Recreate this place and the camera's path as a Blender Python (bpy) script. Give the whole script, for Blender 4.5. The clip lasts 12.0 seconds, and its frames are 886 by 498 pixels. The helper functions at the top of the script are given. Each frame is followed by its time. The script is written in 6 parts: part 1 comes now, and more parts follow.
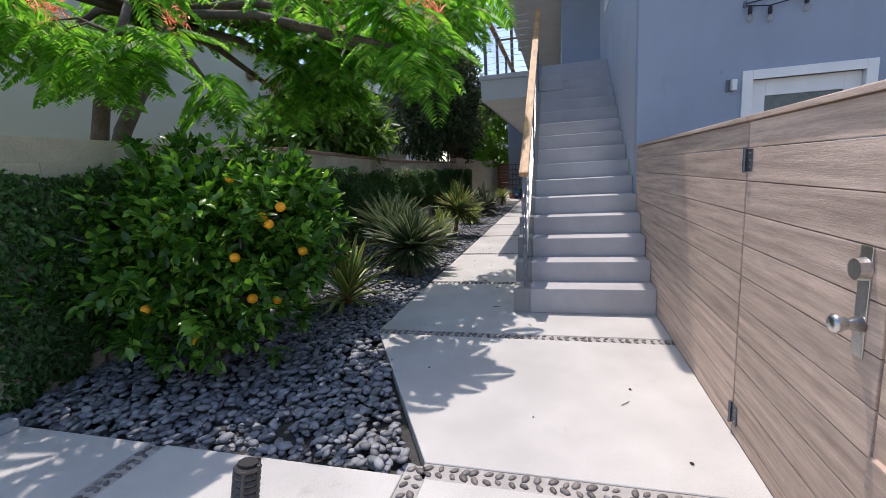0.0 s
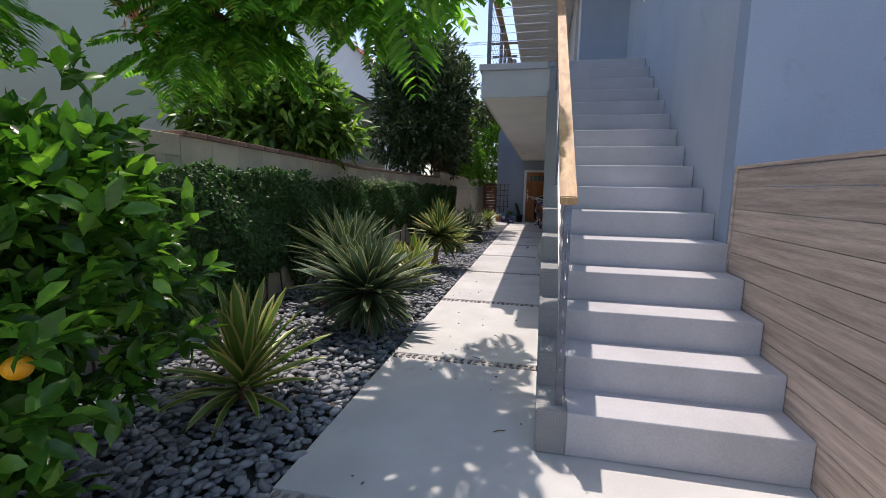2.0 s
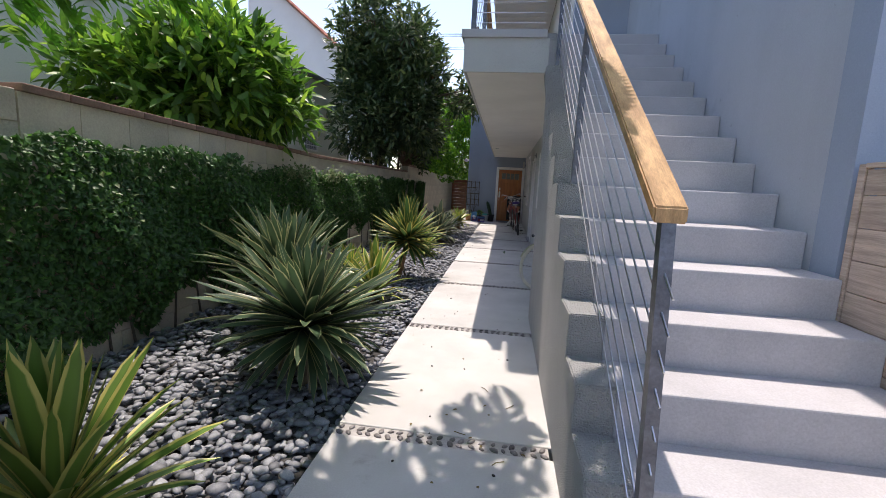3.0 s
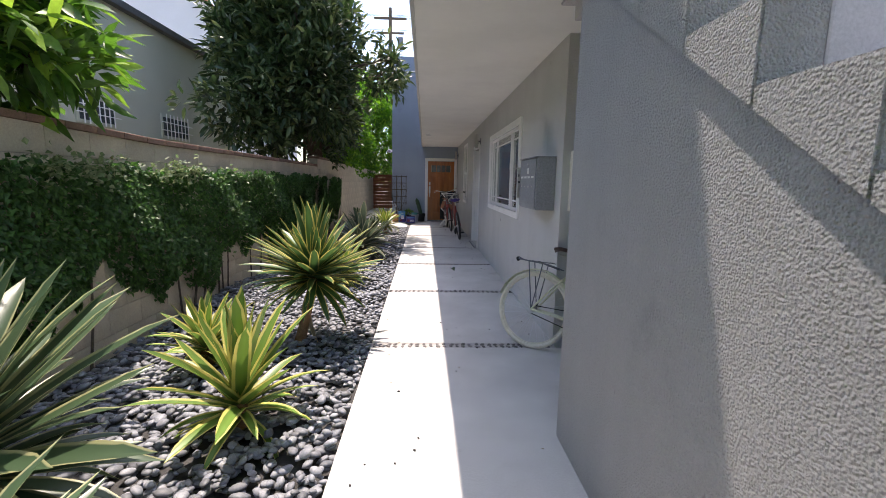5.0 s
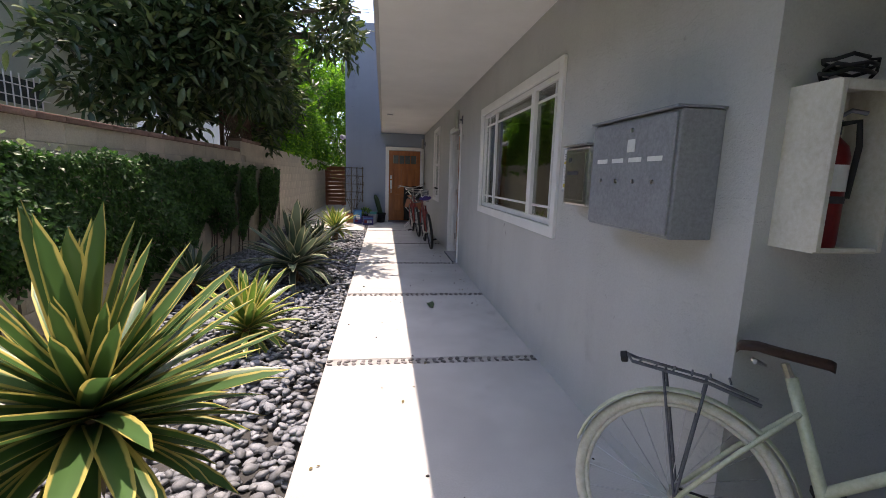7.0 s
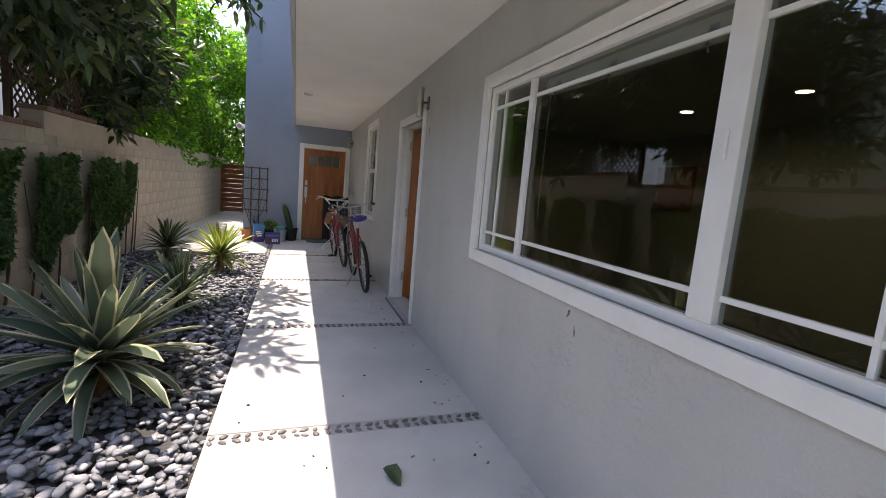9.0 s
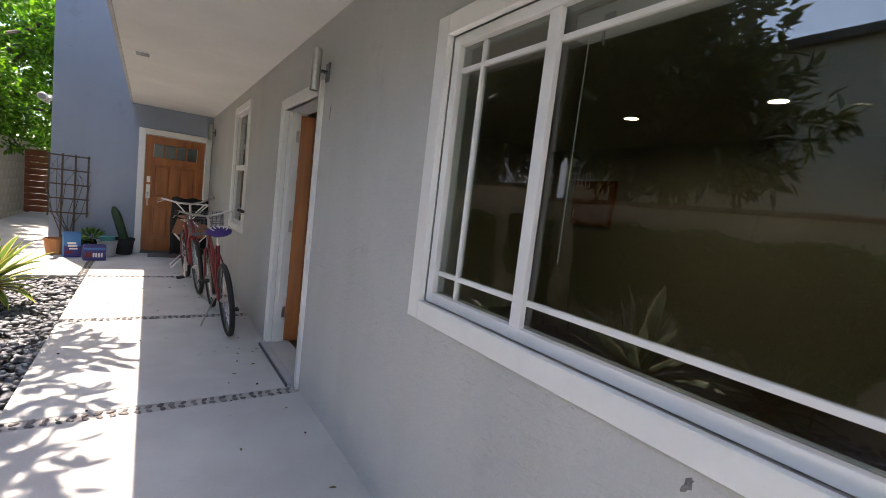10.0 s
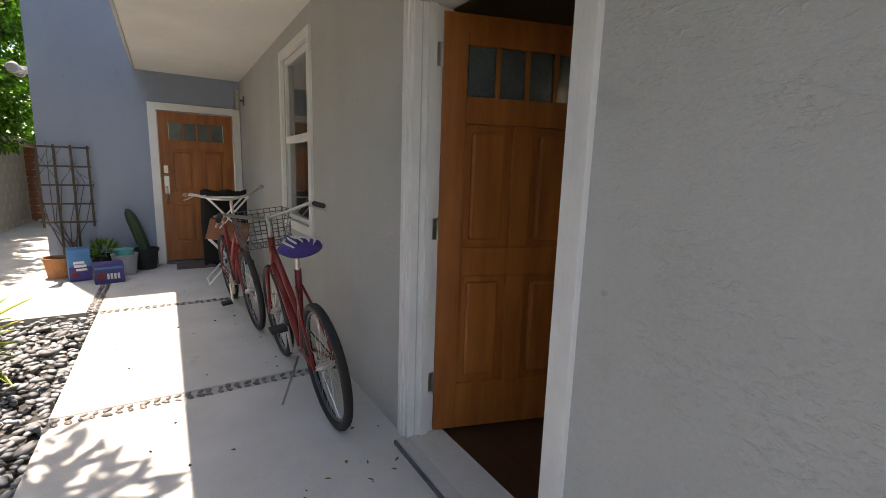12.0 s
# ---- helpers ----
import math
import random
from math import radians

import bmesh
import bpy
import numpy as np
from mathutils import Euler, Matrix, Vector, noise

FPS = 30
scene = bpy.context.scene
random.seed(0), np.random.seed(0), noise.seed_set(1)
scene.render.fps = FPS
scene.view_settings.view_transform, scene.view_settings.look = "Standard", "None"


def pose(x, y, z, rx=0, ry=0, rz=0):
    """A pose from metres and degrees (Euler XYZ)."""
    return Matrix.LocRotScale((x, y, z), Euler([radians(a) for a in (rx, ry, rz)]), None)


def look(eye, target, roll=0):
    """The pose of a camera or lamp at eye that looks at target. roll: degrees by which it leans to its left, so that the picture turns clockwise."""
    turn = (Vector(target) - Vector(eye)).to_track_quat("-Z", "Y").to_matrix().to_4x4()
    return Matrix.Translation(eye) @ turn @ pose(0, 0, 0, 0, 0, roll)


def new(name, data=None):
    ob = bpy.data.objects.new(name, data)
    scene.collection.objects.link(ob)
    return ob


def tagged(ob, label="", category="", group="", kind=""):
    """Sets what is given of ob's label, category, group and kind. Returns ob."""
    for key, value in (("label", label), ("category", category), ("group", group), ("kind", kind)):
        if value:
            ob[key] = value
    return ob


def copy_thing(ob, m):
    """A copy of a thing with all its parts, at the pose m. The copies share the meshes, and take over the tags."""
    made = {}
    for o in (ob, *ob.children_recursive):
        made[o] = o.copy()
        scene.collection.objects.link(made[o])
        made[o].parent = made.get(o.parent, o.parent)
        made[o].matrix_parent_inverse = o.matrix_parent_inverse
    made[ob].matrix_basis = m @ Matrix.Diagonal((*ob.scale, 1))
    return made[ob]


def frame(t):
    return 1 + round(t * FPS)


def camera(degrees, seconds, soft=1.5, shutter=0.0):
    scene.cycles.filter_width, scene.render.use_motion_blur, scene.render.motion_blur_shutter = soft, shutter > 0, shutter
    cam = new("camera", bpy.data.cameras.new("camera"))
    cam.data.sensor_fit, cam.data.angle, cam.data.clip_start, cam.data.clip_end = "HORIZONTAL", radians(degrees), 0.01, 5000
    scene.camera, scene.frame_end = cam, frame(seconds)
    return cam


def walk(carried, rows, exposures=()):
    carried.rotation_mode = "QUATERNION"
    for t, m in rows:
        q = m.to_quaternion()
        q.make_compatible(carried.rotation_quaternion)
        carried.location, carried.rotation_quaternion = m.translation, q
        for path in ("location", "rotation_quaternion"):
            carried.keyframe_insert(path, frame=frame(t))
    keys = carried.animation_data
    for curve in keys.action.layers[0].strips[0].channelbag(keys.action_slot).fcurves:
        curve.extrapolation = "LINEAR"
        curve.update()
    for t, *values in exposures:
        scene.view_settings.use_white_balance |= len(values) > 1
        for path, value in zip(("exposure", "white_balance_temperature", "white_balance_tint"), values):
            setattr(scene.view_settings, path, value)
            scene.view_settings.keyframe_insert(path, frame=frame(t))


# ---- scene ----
cam = camera(90.5, 12.0, 0.85)
PATH = [
    (0, (1.213, 1.886, 1.367), (0.695, 3.787, 1.022), -3.4),
    (0.5, (1.182, 2.352, 1.348), (0.956, 4.326, 1.119), -2.6),
    (1, (1.029, 2.721, 1.349), (0.446, 4.62, 1.11), -1.5),
    (1.5, (0.887, 3.223, 1.364), (0.429, 5.151, 1.099), 0.1),
    (2, (0.741, 3.787, 1.356), (0.321, 5.723, 1.079), 1.0),
    (2.5, (0.559, 4.337, 1.326), (0.153, 6.274, 1.037), 1.2),
    (3, (0.456, 4.913, 1.35), (0.193, 6.874, 1.06), 2.8),
    (3.2, (0.435, 5.163, 1.367), (0.179, 7.126, 1.088), 2.5),
    (4.8, (0.045, 7.037, 1.379), (0.07, 9.012, 1.063), 1.6),
    (5, (0.052, 7.326, 1.363), (0.139, 9.301, 1.059), 1.0),
    (5.5, (0.057, 7.878, 1.345), (0.328, 9.836, 1.04), 2.1),
    (6, (-0.029, 8.485, 1.339), (0.114, 10.455, 1.021), 3.9),
    (6.5, (0.006, 9.091, 1.308), (0.218, 11.054, 0.993), 5.0),
    (6.7, (0.027, 9.326, 1.312), (0.25, 11.288, 0.996), 2.4),
    (8.3, (-0.076, 11.265, 1.376), (0.388, 13.176, 1.013), 4.2),
    (8.5, (-0.064, 11.534, 1.377), (0.466, 13.432, 1.033), 2.8),
    (9, (0.017, 12.177, 1.378), (0.66, 14.052, 1.112), 4.8),
    (9.5, (0.112, 12.796, 1.385), (1.008, 14.57, 1.165), 6.8),
    (10, (0.231, 13.376, 1.391), (1.353, 15.021, 1.204), 6.7),
    (10.5, (0.277, 13.961, 1.371), (1.285, 15.68, 1.203), 5.6),
    (11, (0.273, 14.548, 1.374), (1.295, 16.249, 1.125), 5.6),
    (11.5, (0.273, 15.05, 1.355), (1.35, 16.716, 1.101), 6.5),
    (12, (0.221, 15.559, 1.323), (1.271, 17.228, 0.991), 1.8),
]
walk(cam, [(t, look(eye, target, roll)) for t, eye, target, roll in PATH],
     [(0.0, 0.65, 6600, 17), (3.0, 1.08, 6850, 17), (5.0, 1.65, 7000, 19), (6.5, 1.5, 7150, 21), (8.5, 1.8, 7250, 20), (10.5, 2.3, 7500, 18), (12.0, 2.25, 7800, 16)])

# ---- light ----
SUN_WAY = Vector((0.115, -0.31, -1.0)).normalized()
world = bpy.data.worlds.new("sky")
scene.world = world
world.use_nodes = True
wn = world.node_tree
sky = wn.nodes.new("ShaderNodeTexSky")
sky.sky_type, sky.sun_disc = "NISHITA", False
sky.sun_elevation = math.asin(-SUN_WAY.z)
sky.sun_rotation = math.atan2(-SUN_WAY.x, -SUN_WAY.y)
wn.nodes["Background"].inputs["Strength"].default_value = 0.15
wn.links.new(sky.outputs[0], wn.nodes["Background"].inputs["Color"])
sun = new("sun", bpy.data.lights.new("sun", "SUN"))
sun.data.energy, sun.data.angle, sun.data.color = 2.4, radians(0.53), (1.0, 0.94, 0.86)
sun.matrix_world = look((0, 0, 20), Vector((0, 0, 20)) + SUN_WAY)



# ---- materials ----
def node(nt, kind, **values):
    n = nt.nodes.new(kind)
    for key, value in values.items():
        n.inputs[key.replace("_", " ")].default_value = value
    return n


def mat(name, col, rough=0.8, var=0.18, scale=3.0, fine=60.0, bump=0.15, metal=0.0, tint=None, amount=0.5, stretch=(1, 1, 1), rand=0.0, dist=0.004, island=False, spec=0.5, marks=0.0):
    """Procedural paint: base colour with broad stains, a fine grain, relief, and a chance shift for each object or island."""
    m = bpy.data.materials.new(name)
    m.use_nodes = True
    nt = m.node_tree
    bsdf = nt.nodes["Principled BSDF"]
    co = nt.nodes.new("ShaderNodeTexCoord")
    mp = nt.nodes.new("ShaderNodeMapping")
    mp.inputs["Scale"].default_value = stretch
    nt.links.new(co.outputs["Object"], mp.inputs["Vector"])
    big = node(nt, "ShaderNodeTexNoise", Scale=scale, Detail=5.0, Roughness=0.6)
    small = node(nt, "ShaderNodeTexNoise", Scale=fine, Detail=4.0, Roughness=0.7)
    for n in (big, small):
        nt.links.new(mp.outputs[0], n.inputs["Vector"])
    ramp = nt.nodes.new("ShaderNodeValToRGB")
    ramp.color_ramp.elements[0].position, ramp.color_ramp.elements[1].position = 0.35, 0.68
    dark = tuple(c * (1 - var) for c in col)
    ramp.color_ramp.elements[0].color = (*dark, 1)
    ramp.color_ramp.elements[1].color = (*[min(1, c * (1 + var * 0.6)) for c in (tint or col)], 1)
    nt.links.new(big.outputs["Fac"], ramp.inputs["Fac"])
    mix = nt.nodes.new("ShaderNodeMix")
    mix.data_type, mix.blend_type = "RGBA", "OVERLAY"
    mix.inputs["Factor"].default_value = amount
    nt.links.new(ramp.outputs["Color"], mix.inputs["A"])
    nt.links.new(small.outputs["Fac"], mix.inputs["B"])
    out = mix.outputs["Result"]
    if marks:
        scuff = node(nt, "ShaderNodeTexNoise", Scale=2.3, Detail=8.0, Roughness=0.72, Distortion=0.1)
        nt.links.new(mp.outputs[0], scuff.inputs["Vector"])
        sel = nt.nodes.new("ShaderNodeMapRange")
        sel.inputs["From Min"].default_value, sel.inputs["From Max"].default_value = 0.61, 0.72
        sel.inputs["To Max"].default_value = marks
        nt.links.new(scuff.outputs["Fac"], sel.inputs["Value"])
        dirt = nt.nodes.new("ShaderNodeMix")
        dirt.data_type, dirt.blend_type = "RGBA", "MULTIPLY"
        dirt.inputs["B"].default_value = (0.42, 0.38, 0.33, 1)
        nt.links.new(sel.outputs[0], dirt.inputs["Factor"])
        nt.links.new(out, dirt.inputs["A"])
        out = dirt.outputs["Result"]
    if rand:
        hsv = nt.nodes.new("ShaderNodeHueSaturation")
        who = nt.nodes.new("ShaderNodeNewGeometry" if island else "ShaderNodeObjectInfo")
        rng = nt.nodes.new("ShaderNodeMapRange")
        rng.inputs["To Min"].default_value, rng.inputs["To Max"].default_value = 1 - rand, 1 + rand
        nt.links.new(who.outputs["Random Per Island" if island else "Random"], rng.inputs["Value"])
        nt.links.new(rng.outputs[0], hsv.inputs["Value"])
        nt.links.new(out, hsv.inputs["Color"])
        out = hsv.outputs["Color"]
    nt.links.new(out, bsdf.inputs["Base Color"])
    bsdf.inputs["Roughness"].default_value, bsdf.inputs["Metallic"].default_value = rough, metal
    bsdf.inputs["Specular IOR Level"].default_value = spec
    if bump:
        b = node(nt, "ShaderNodeBump", Strength=bump, Distance=dist)
        nt.links.new(small.outputs["Fac"], b.inputs["Height"])
        nt.links.new(b.outputs[0], bsdf.inputs["Normal"])
    return m


def leaf_mat(name, col, col2, through_light=0.35, rough=0.45, rand=0.35):
    """Leaves: two greens by island, some light let through."""
    m = bpy.data.materials.new(name)
    m.use_nodes = True
    nt = m.node_tree
    bsdf = nt.nodes["Principled BSDF"]
    geo = nt.nodes.new("ShaderNodeNewGeometry")
    ramp = nt.nodes.new("ShaderNodeValToRGB")
    ramp.color_ramp.elements[0].color, ramp.color_ramp.elements[1].color = (*[c * (1 - rand) for c in col], 1), (*col2, 1)
    e = ramp.color_ramp.elements.new(0.6)
    e.color = (*col, 1)
    nt.links.new(geo.outputs["Random Per Island"], ramp.inputs["Fac"])
    co = nt.nodes.new("ShaderNodeTexCoord")
    ns = node(nt, "ShaderNodeTexNoise", Scale=40.0, Detail=2.0)
    nt.links.new(co.outputs["Object"], ns.inputs["Vector"])
    mix = nt.nodes.new("ShaderNodeMix")
    mix.data_type, mix.blend_type = "RGBA", "OVERLAY"
    mix.inputs["Factor"].default_value = 0.4
    nt.links.new(ramp.outputs["Color"], mix.inputs["A"])
    nt.links.new(ns.outputs["Fac"], mix.inputs["B"])
    nt.links.new(mix.outputs["Result"], bsdf.inputs["Base Color"])
    bsdf.inputs["Roughness"].default_value = rough
    tr = nt.nodes.new("ShaderNodeBsdfTranslucent")
    br = nt.nodes.new("ShaderNodeHueSaturation")
    br.inputs["Value"].default_value, br.inputs["Saturation"].default_value = 1.8, 1.1
    nt.links.new(mix.outputs["Result"], br.inputs["Color"])
    nt.links.new(br.outputs[0], tr.inputs["Color"])
    sh = nt.nodes.new("ShaderNodeMixShader")
    sh.inputs[0].default_value = through_light
    nt.links.new(bsdf.outputs[0], sh.inputs[1])
    nt.links.new(tr.outputs[0], sh.inputs[2])
    nt.links.new(sh.outputs[0], nt.nodes["Material Output"].inputs["Surface"])
    return m


def sword_mat(name, mid, edge, width=0.18):
    """Variegated sword leaf: green heart and pale margins, by the leaf's own width (UV)."""
    m = leaf_mat(name, mid, mid, 0.22, 0.4, 0.1)
    nt = m.node_tree
    bsdf = nt.nodes["Principled BSDF"]
    uv = nt.nodes.new("ShaderNodeUVMap")
    sep = nt.nodes.new("ShaderNodeSeparateXYZ")
    nt.links.new(uv.outputs[0], sep.inputs[0])
    ns = node(nt, "ShaderNodeTexNoise", Scale=9.0)
    add = nt.nodes.new("ShaderNodeMath")
    add.operation = "MULTIPLY_ADD"
    add.inputs[1].default_value, add.inputs[2].default_value = 0.06, -0.03
    nt.links.new(ns.outputs["Fac"], add.inputs[0])
    sm = nt.nodes.new("ShaderNodeMath")
    nt.links.new(sep.outputs["Y"], sm.inputs[0])
    nt.links.new(add.outputs[0], sm.inputs[1])
    ramp = nt.nodes.new("ShaderNodeValToRGB")
    cr = ramp.color_ramp
    cr.elements[0].position, cr.elements[0].color = 0.0, (*edge, 1)
    cr.elements[1].position, cr.elements[1].color = 1.0, (*edge, 1)
    for p, c in ((width, edge), (width + 0.06, mid), (0.5, tuple(v * 1.15 for v in mid)), (0.94 - width, mid), (1 - width, edge)):
        e = cr.elements.new(p)
        e.color = (*c, 1)
    nt.links.new(sm.outputs[0], ramp.inputs["Fac"])
    hsv = nt.nodes.new("ShaderNodeHueSaturation")
    oi = nt.nodes.new("ShaderNodeObjectInfo")
    rng = nt.nodes.new("ShaderNodeMapRange")
    rng.inputs["To Min"].default_value, rng.inputs["To Max"].default_value = 0.7, 1.25
    nt.links.new(oi.outputs["Random"], rng.inputs["Value"])
    nt.links.new(rng.outputs[0], hsv.inputs["Value"])
    nt.links.new(ramp.outputs["Color"], hsv.inputs["Color"])
    nt.links.new(hsv.outputs[0], bsdf.inputs["Base Color"])
    for n in nt.nodes:
        if n.bl_idname == "ShaderNodeBsdfTranslucent":
            nt.links.new(hsv.outputs[0], n.inputs["Color"])
    return m


def glass_mat(name, col=(0.9, 0.95, 0.95)):
    m = bpy.data.materials.new(name)
    m.use_nodes = True
    nt = m.node_tree
    g = nt.nodes.new("ShaderNodeBsdfGlossy")
    g.inputs["Roughness"].default_value = 0.0
    t = nt.nodes.new("ShaderNodeBsdfTransparent")
    t.inputs["Color"].default_value = (*col, 1)
    lw = nt.nodes.new("ShaderNodeLayerWeight")
    lw.inputs["Blend"].default_value = 0.5
    pw = nt.nodes.new("ShaderNodeMath")
    pw.operation = "POWER"
    pw.inputs[1].default_value = 4.5
    nt.links.new(lw.outputs["Facing"], pw.inputs[0])
    fr = nt.nodes.new("ShaderNodeMath")
    fr.operation = "MULTIPLY_ADD"
    fr.inputs[1].default_value, fr.inputs[2].default_value = 0.86, 0.115
    nt.links.new(pw.outputs[0], fr.inputs[0])
    mx = nt.nodes.new("ShaderNodeMixShader")
    nt.links.new(fr.outputs[0], mx.inputs[0])
    nt.links.new(t.outputs[0], mx.inputs[1])
    nt.links.new(g.outputs[0], mx.inputs[2])
    nt.links.new(mx.outputs[0], nt.nodes["Material Output"].inputs["Surface"])
    return m


def stucco_mat(name, col, ridge=0.35, grain=0.3, coarse=False, streaks=0.12):
    """Painted stucco: trowel ridges in patches over a fine sand grain, faint rain streaks, rubbed stains and a few dark specks."""
    m = bpy.data.materials.new(name)
    m.use_nodes = True
    nt = m.node_tree
    bsdf = nt.nodes["Principled BSDF"]
    co = nt.nodes.new("ShaderNodeTexCoord")

    def noise(scale, detail=4.0, rough=0.6, warp=0.0, stretch=None):
        n = node(nt, "ShaderNodeTexNoise", Scale=scale, Detail=detail, Roughness=rough, Distortion=warp)
        src = co.outputs["Object"]
        if stretch:
            mp = nt.nodes.new("ShaderNodeMapping")
            mp.inputs["Scale"].default_value = stretch
            nt.links.new(src, mp.inputs["Vector"])
            src = mp.outputs[0]
        nt.links.new(src, n.inputs["Vector"])
        return n.outputs["Fac"]

    def span(src, a, b, lo, hi):
        r = nt.nodes.new("ShaderNodeMapRange")
        for key, v in zip(("From Min", "From Max", "To Min", "To Max"), (a, b, lo, hi)):
            r.inputs[key].default_value = v
        nt.links.new(src, r.inputs["Value"])
        return r.outputs[0]

    def times(a, b, kind="MULTIPLY"):
        k = nt.nodes.new("ShaderNodeMath")
        k.operation = kind
        nt.links.new(a, k.inputs[0])
        nt.links.new(b, k.inputs[1])
        return k.outputs[0]

    tone = times(span(noise(0.9, 5), 0.3, 0.7, 0.93, 1.05), span(noise(2.2, 4, 0.6, 0.0, (1.6, 1.6, 0.18)), 0.45, 0.72, 1.0, 1.0 - streaks))
    tone = times(tone, span(noise(1.7, 8, 0.72, 0.2), 0.60, 0.72, 1.0, 0.86))
    tone = times(tone, span(noise(120.0, 3, 0.7), 0.3, 0.7, 0.95, 1.04))
    tone = times(tone, span(noise(13.0, 2, 0.5), 0.75, 0.78, 1.0, 0.84))
    base = nt.nodes.new("ShaderNodeMix")
    base.data_type, base.blend_type = "RGBA", "MULTIPLY"
    base.inputs["Factor"].default_value = 1.0
    base.inputs["A"].default_value = (*col, 1)
    nt.links.new(tone, base.inputs["B"])
    nt.links.new(base.outputs["Result"], bsdf.inputs["Base Color"])
    bsdf.inputs["Roughness"].default_value = 0.93
    bsdf.inputs["Specular IOR Level"].default_value = 0.3
    if coarse:
        v = node(nt, "ShaderNodeTexVoronoi", Scale=150.0)
        v.feature = "SMOOTH_F1"
        nt.links.new(co.outputs["Object"], v.inputs["Vector"])
        height = times(span(v.outputs["Distance"], 0.0, 0.7, 1.0, 0.0), noise(85.0, 5, 0.75), "ADD")
        b1 = node(nt, "ShaderNodeBump", Strength=1.0, Distance=ridge)
        nt.links.new(height, b1.inputs["Height"])
        nt.links.new(b1.outputs[0], bsdf.inputs["Normal"])
        return m
    ridges = times(span(noise(30.0, 6, 0.6, 0.5, (1, 0.7, 1.5)), 0.50, 0.66, 0.0, 1.0), span(noise(2.6, 4, 0.65), 0.46, 0.66, 0.10, 1.0))
    b1 = node(nt, "ShaderNodeBump", Strength=ridge, Distance=0.014)
    nt.links.new(ridges, b1.inputs["Height"])
    b2 = node(nt, "ShaderNodeBump", Strength=grain, Distance=0.006)
    nt.links.new(noise(95.0, 4, 0.7), b2.inputs["Height"])
    nt.links.new(b1.outputs[0], b2.inputs["Normal"])
    nt.links.new(b2.outputs[0], bsdf.inputs["Normal"])
    return m


def glow_mat(name, col, strength):
    m = bpy.data.materials.new(name)
    m.use_nodes = True
    b = m.node_tree.nodes["Principled BSDF"]
    b.inputs["Emission Color"].default_value, b.inputs["Emission Strength"].default_value = (*col, 1), strength
    return m


M_STUCCO = stucco_mat("grey stucco", (0.555, 0.552, 0.535), 0.38, 0.4, streaks=0.05)
# skylight's blue on the shaded walls is put into this stucco's colour
M_STUCCO_BLUE_SHADE = stucco_mat("blue grey stucco", (0.325, 0.375, 0.46), 0.15, 0.3, streaks=0.04)
M_STUCCO_ROUGH = stucco_mat("coarse grey stucco", (0.43, 0.428, 0.42), 0.0105, coarse=True, streaks=0.06)
# same house by the stairs, its lighter look put into the colour
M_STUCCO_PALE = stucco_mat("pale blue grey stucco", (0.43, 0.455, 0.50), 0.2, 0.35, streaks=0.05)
M_SOFFIT = mat("white soffit plaster", (0.80, 0.79, 0.76), 0.9, 0.06, 1.5, 90, 0.2, amount=0.15)
M_SLAB = mat("pale concrete", (0.54, 0.53, 0.51), 0.85, 0.13, 1.6, 140, 0.15, amount=0.35, rand=0.03, dist=0.002, marks=0.4)
M_STEP = mat("painted concrete steps", (0.47, 0.46, 0.475), 0.8, 0.12, 2.0, 120, 0.3, amount=0.3, dist=0.003)
M_GROUT = mat("strip mortar", (0.42, 0.40, 0.38), 0.95, 0.15, 6, 120, 0.4, amount=0.4)
M_PEBBLE = mat("grey beach pebbles", (0.21, 0.226, 0.255), 0.58, 0.25, 14, 120, 0.1, tint=(0.25, 0.255, 0.268), amount=0.4, rand=0.4, island=True)
M_STRIPSTONE = mat("strip pebbles", (0.13, 0.135, 0.15), 0.5, 0.35, 14, 90, 0.1, tint=(0.22, 0.19, 0.17), amount=0.4, rand=0.4)
M_SOIL = mat("dark soil", (0.06, 0.058, 0.056), 0.95, 0.3, 6, 60, 0.6, amount=0.5)
M_GROUND = mat("dry ground", (0.22, 0.19, 0.15), 0.95, 0.2, 0.5, 30, 0.4)
M_BLOCK = mat("cream block wall", (0.58, 0.51, 0.40), 0.9, 0.16, 2.2, 80, 0.35, amount=0.35, rand=0.05)
M_MORTAR = mat("block mortar", (0.50, 0.45, 0.375), 0.95, 0.15, 4, 90, 0.3)
M_CAP = mat("brown brick coping", (0.26, 0.16, 0.12), 0.85, 0.25, 5, 90, 0.3, rand=0.12)
M_PLANK = mat("weathered cedar planks", (0.54, 0.40, 0.315), 0.72, 0.26, 2.6, 22, 0.4, tint=(0.60, 0.46, 0.37), amount=0.5, stretch=(11, 0.55, 11), rand=0.13, dist=0.006)
M_RAILWOOD = mat("oiled cedar handrail", (0.46, 0.25, 0.10), 0.55, 0.25, 2.5, 24, 0.2, tint=(0.55, 0.33, 0.15), amount=0.6, stretch=(10, 1.2, 3))
M_STEEL = mat("dark galvanised steel", (0.16, 0.17, 0.20), 0.45, 0.3, 12, 80, 0.1, metal=0.7)
M_CABLE = mat("stainless cable", (0.62, 0.62, 0.63), 0.3, 0.05, 10, 80, 0, metal=1.0)
M_WHITE = mat("white gloss paint", (0.85, 0.84, 0.82), 0.45, 0.05, 4, 60, 0.05, amount=0.15)
M_DOOR = mat("orange fir door", (0.34, 0.10, 0.021), 0.36, 0.13, 1.6, 9, 0.04, tint=(0.42, 0.14, 0.032), amount=0.16, stretch=(7, 7, 0.7))
M_DARKWOOD = mat("dark interior floor", (0.06, 0.03, 0.018), 0.35, 0.3, 2, 30, 0.05, stretch=(8, 1, 1))
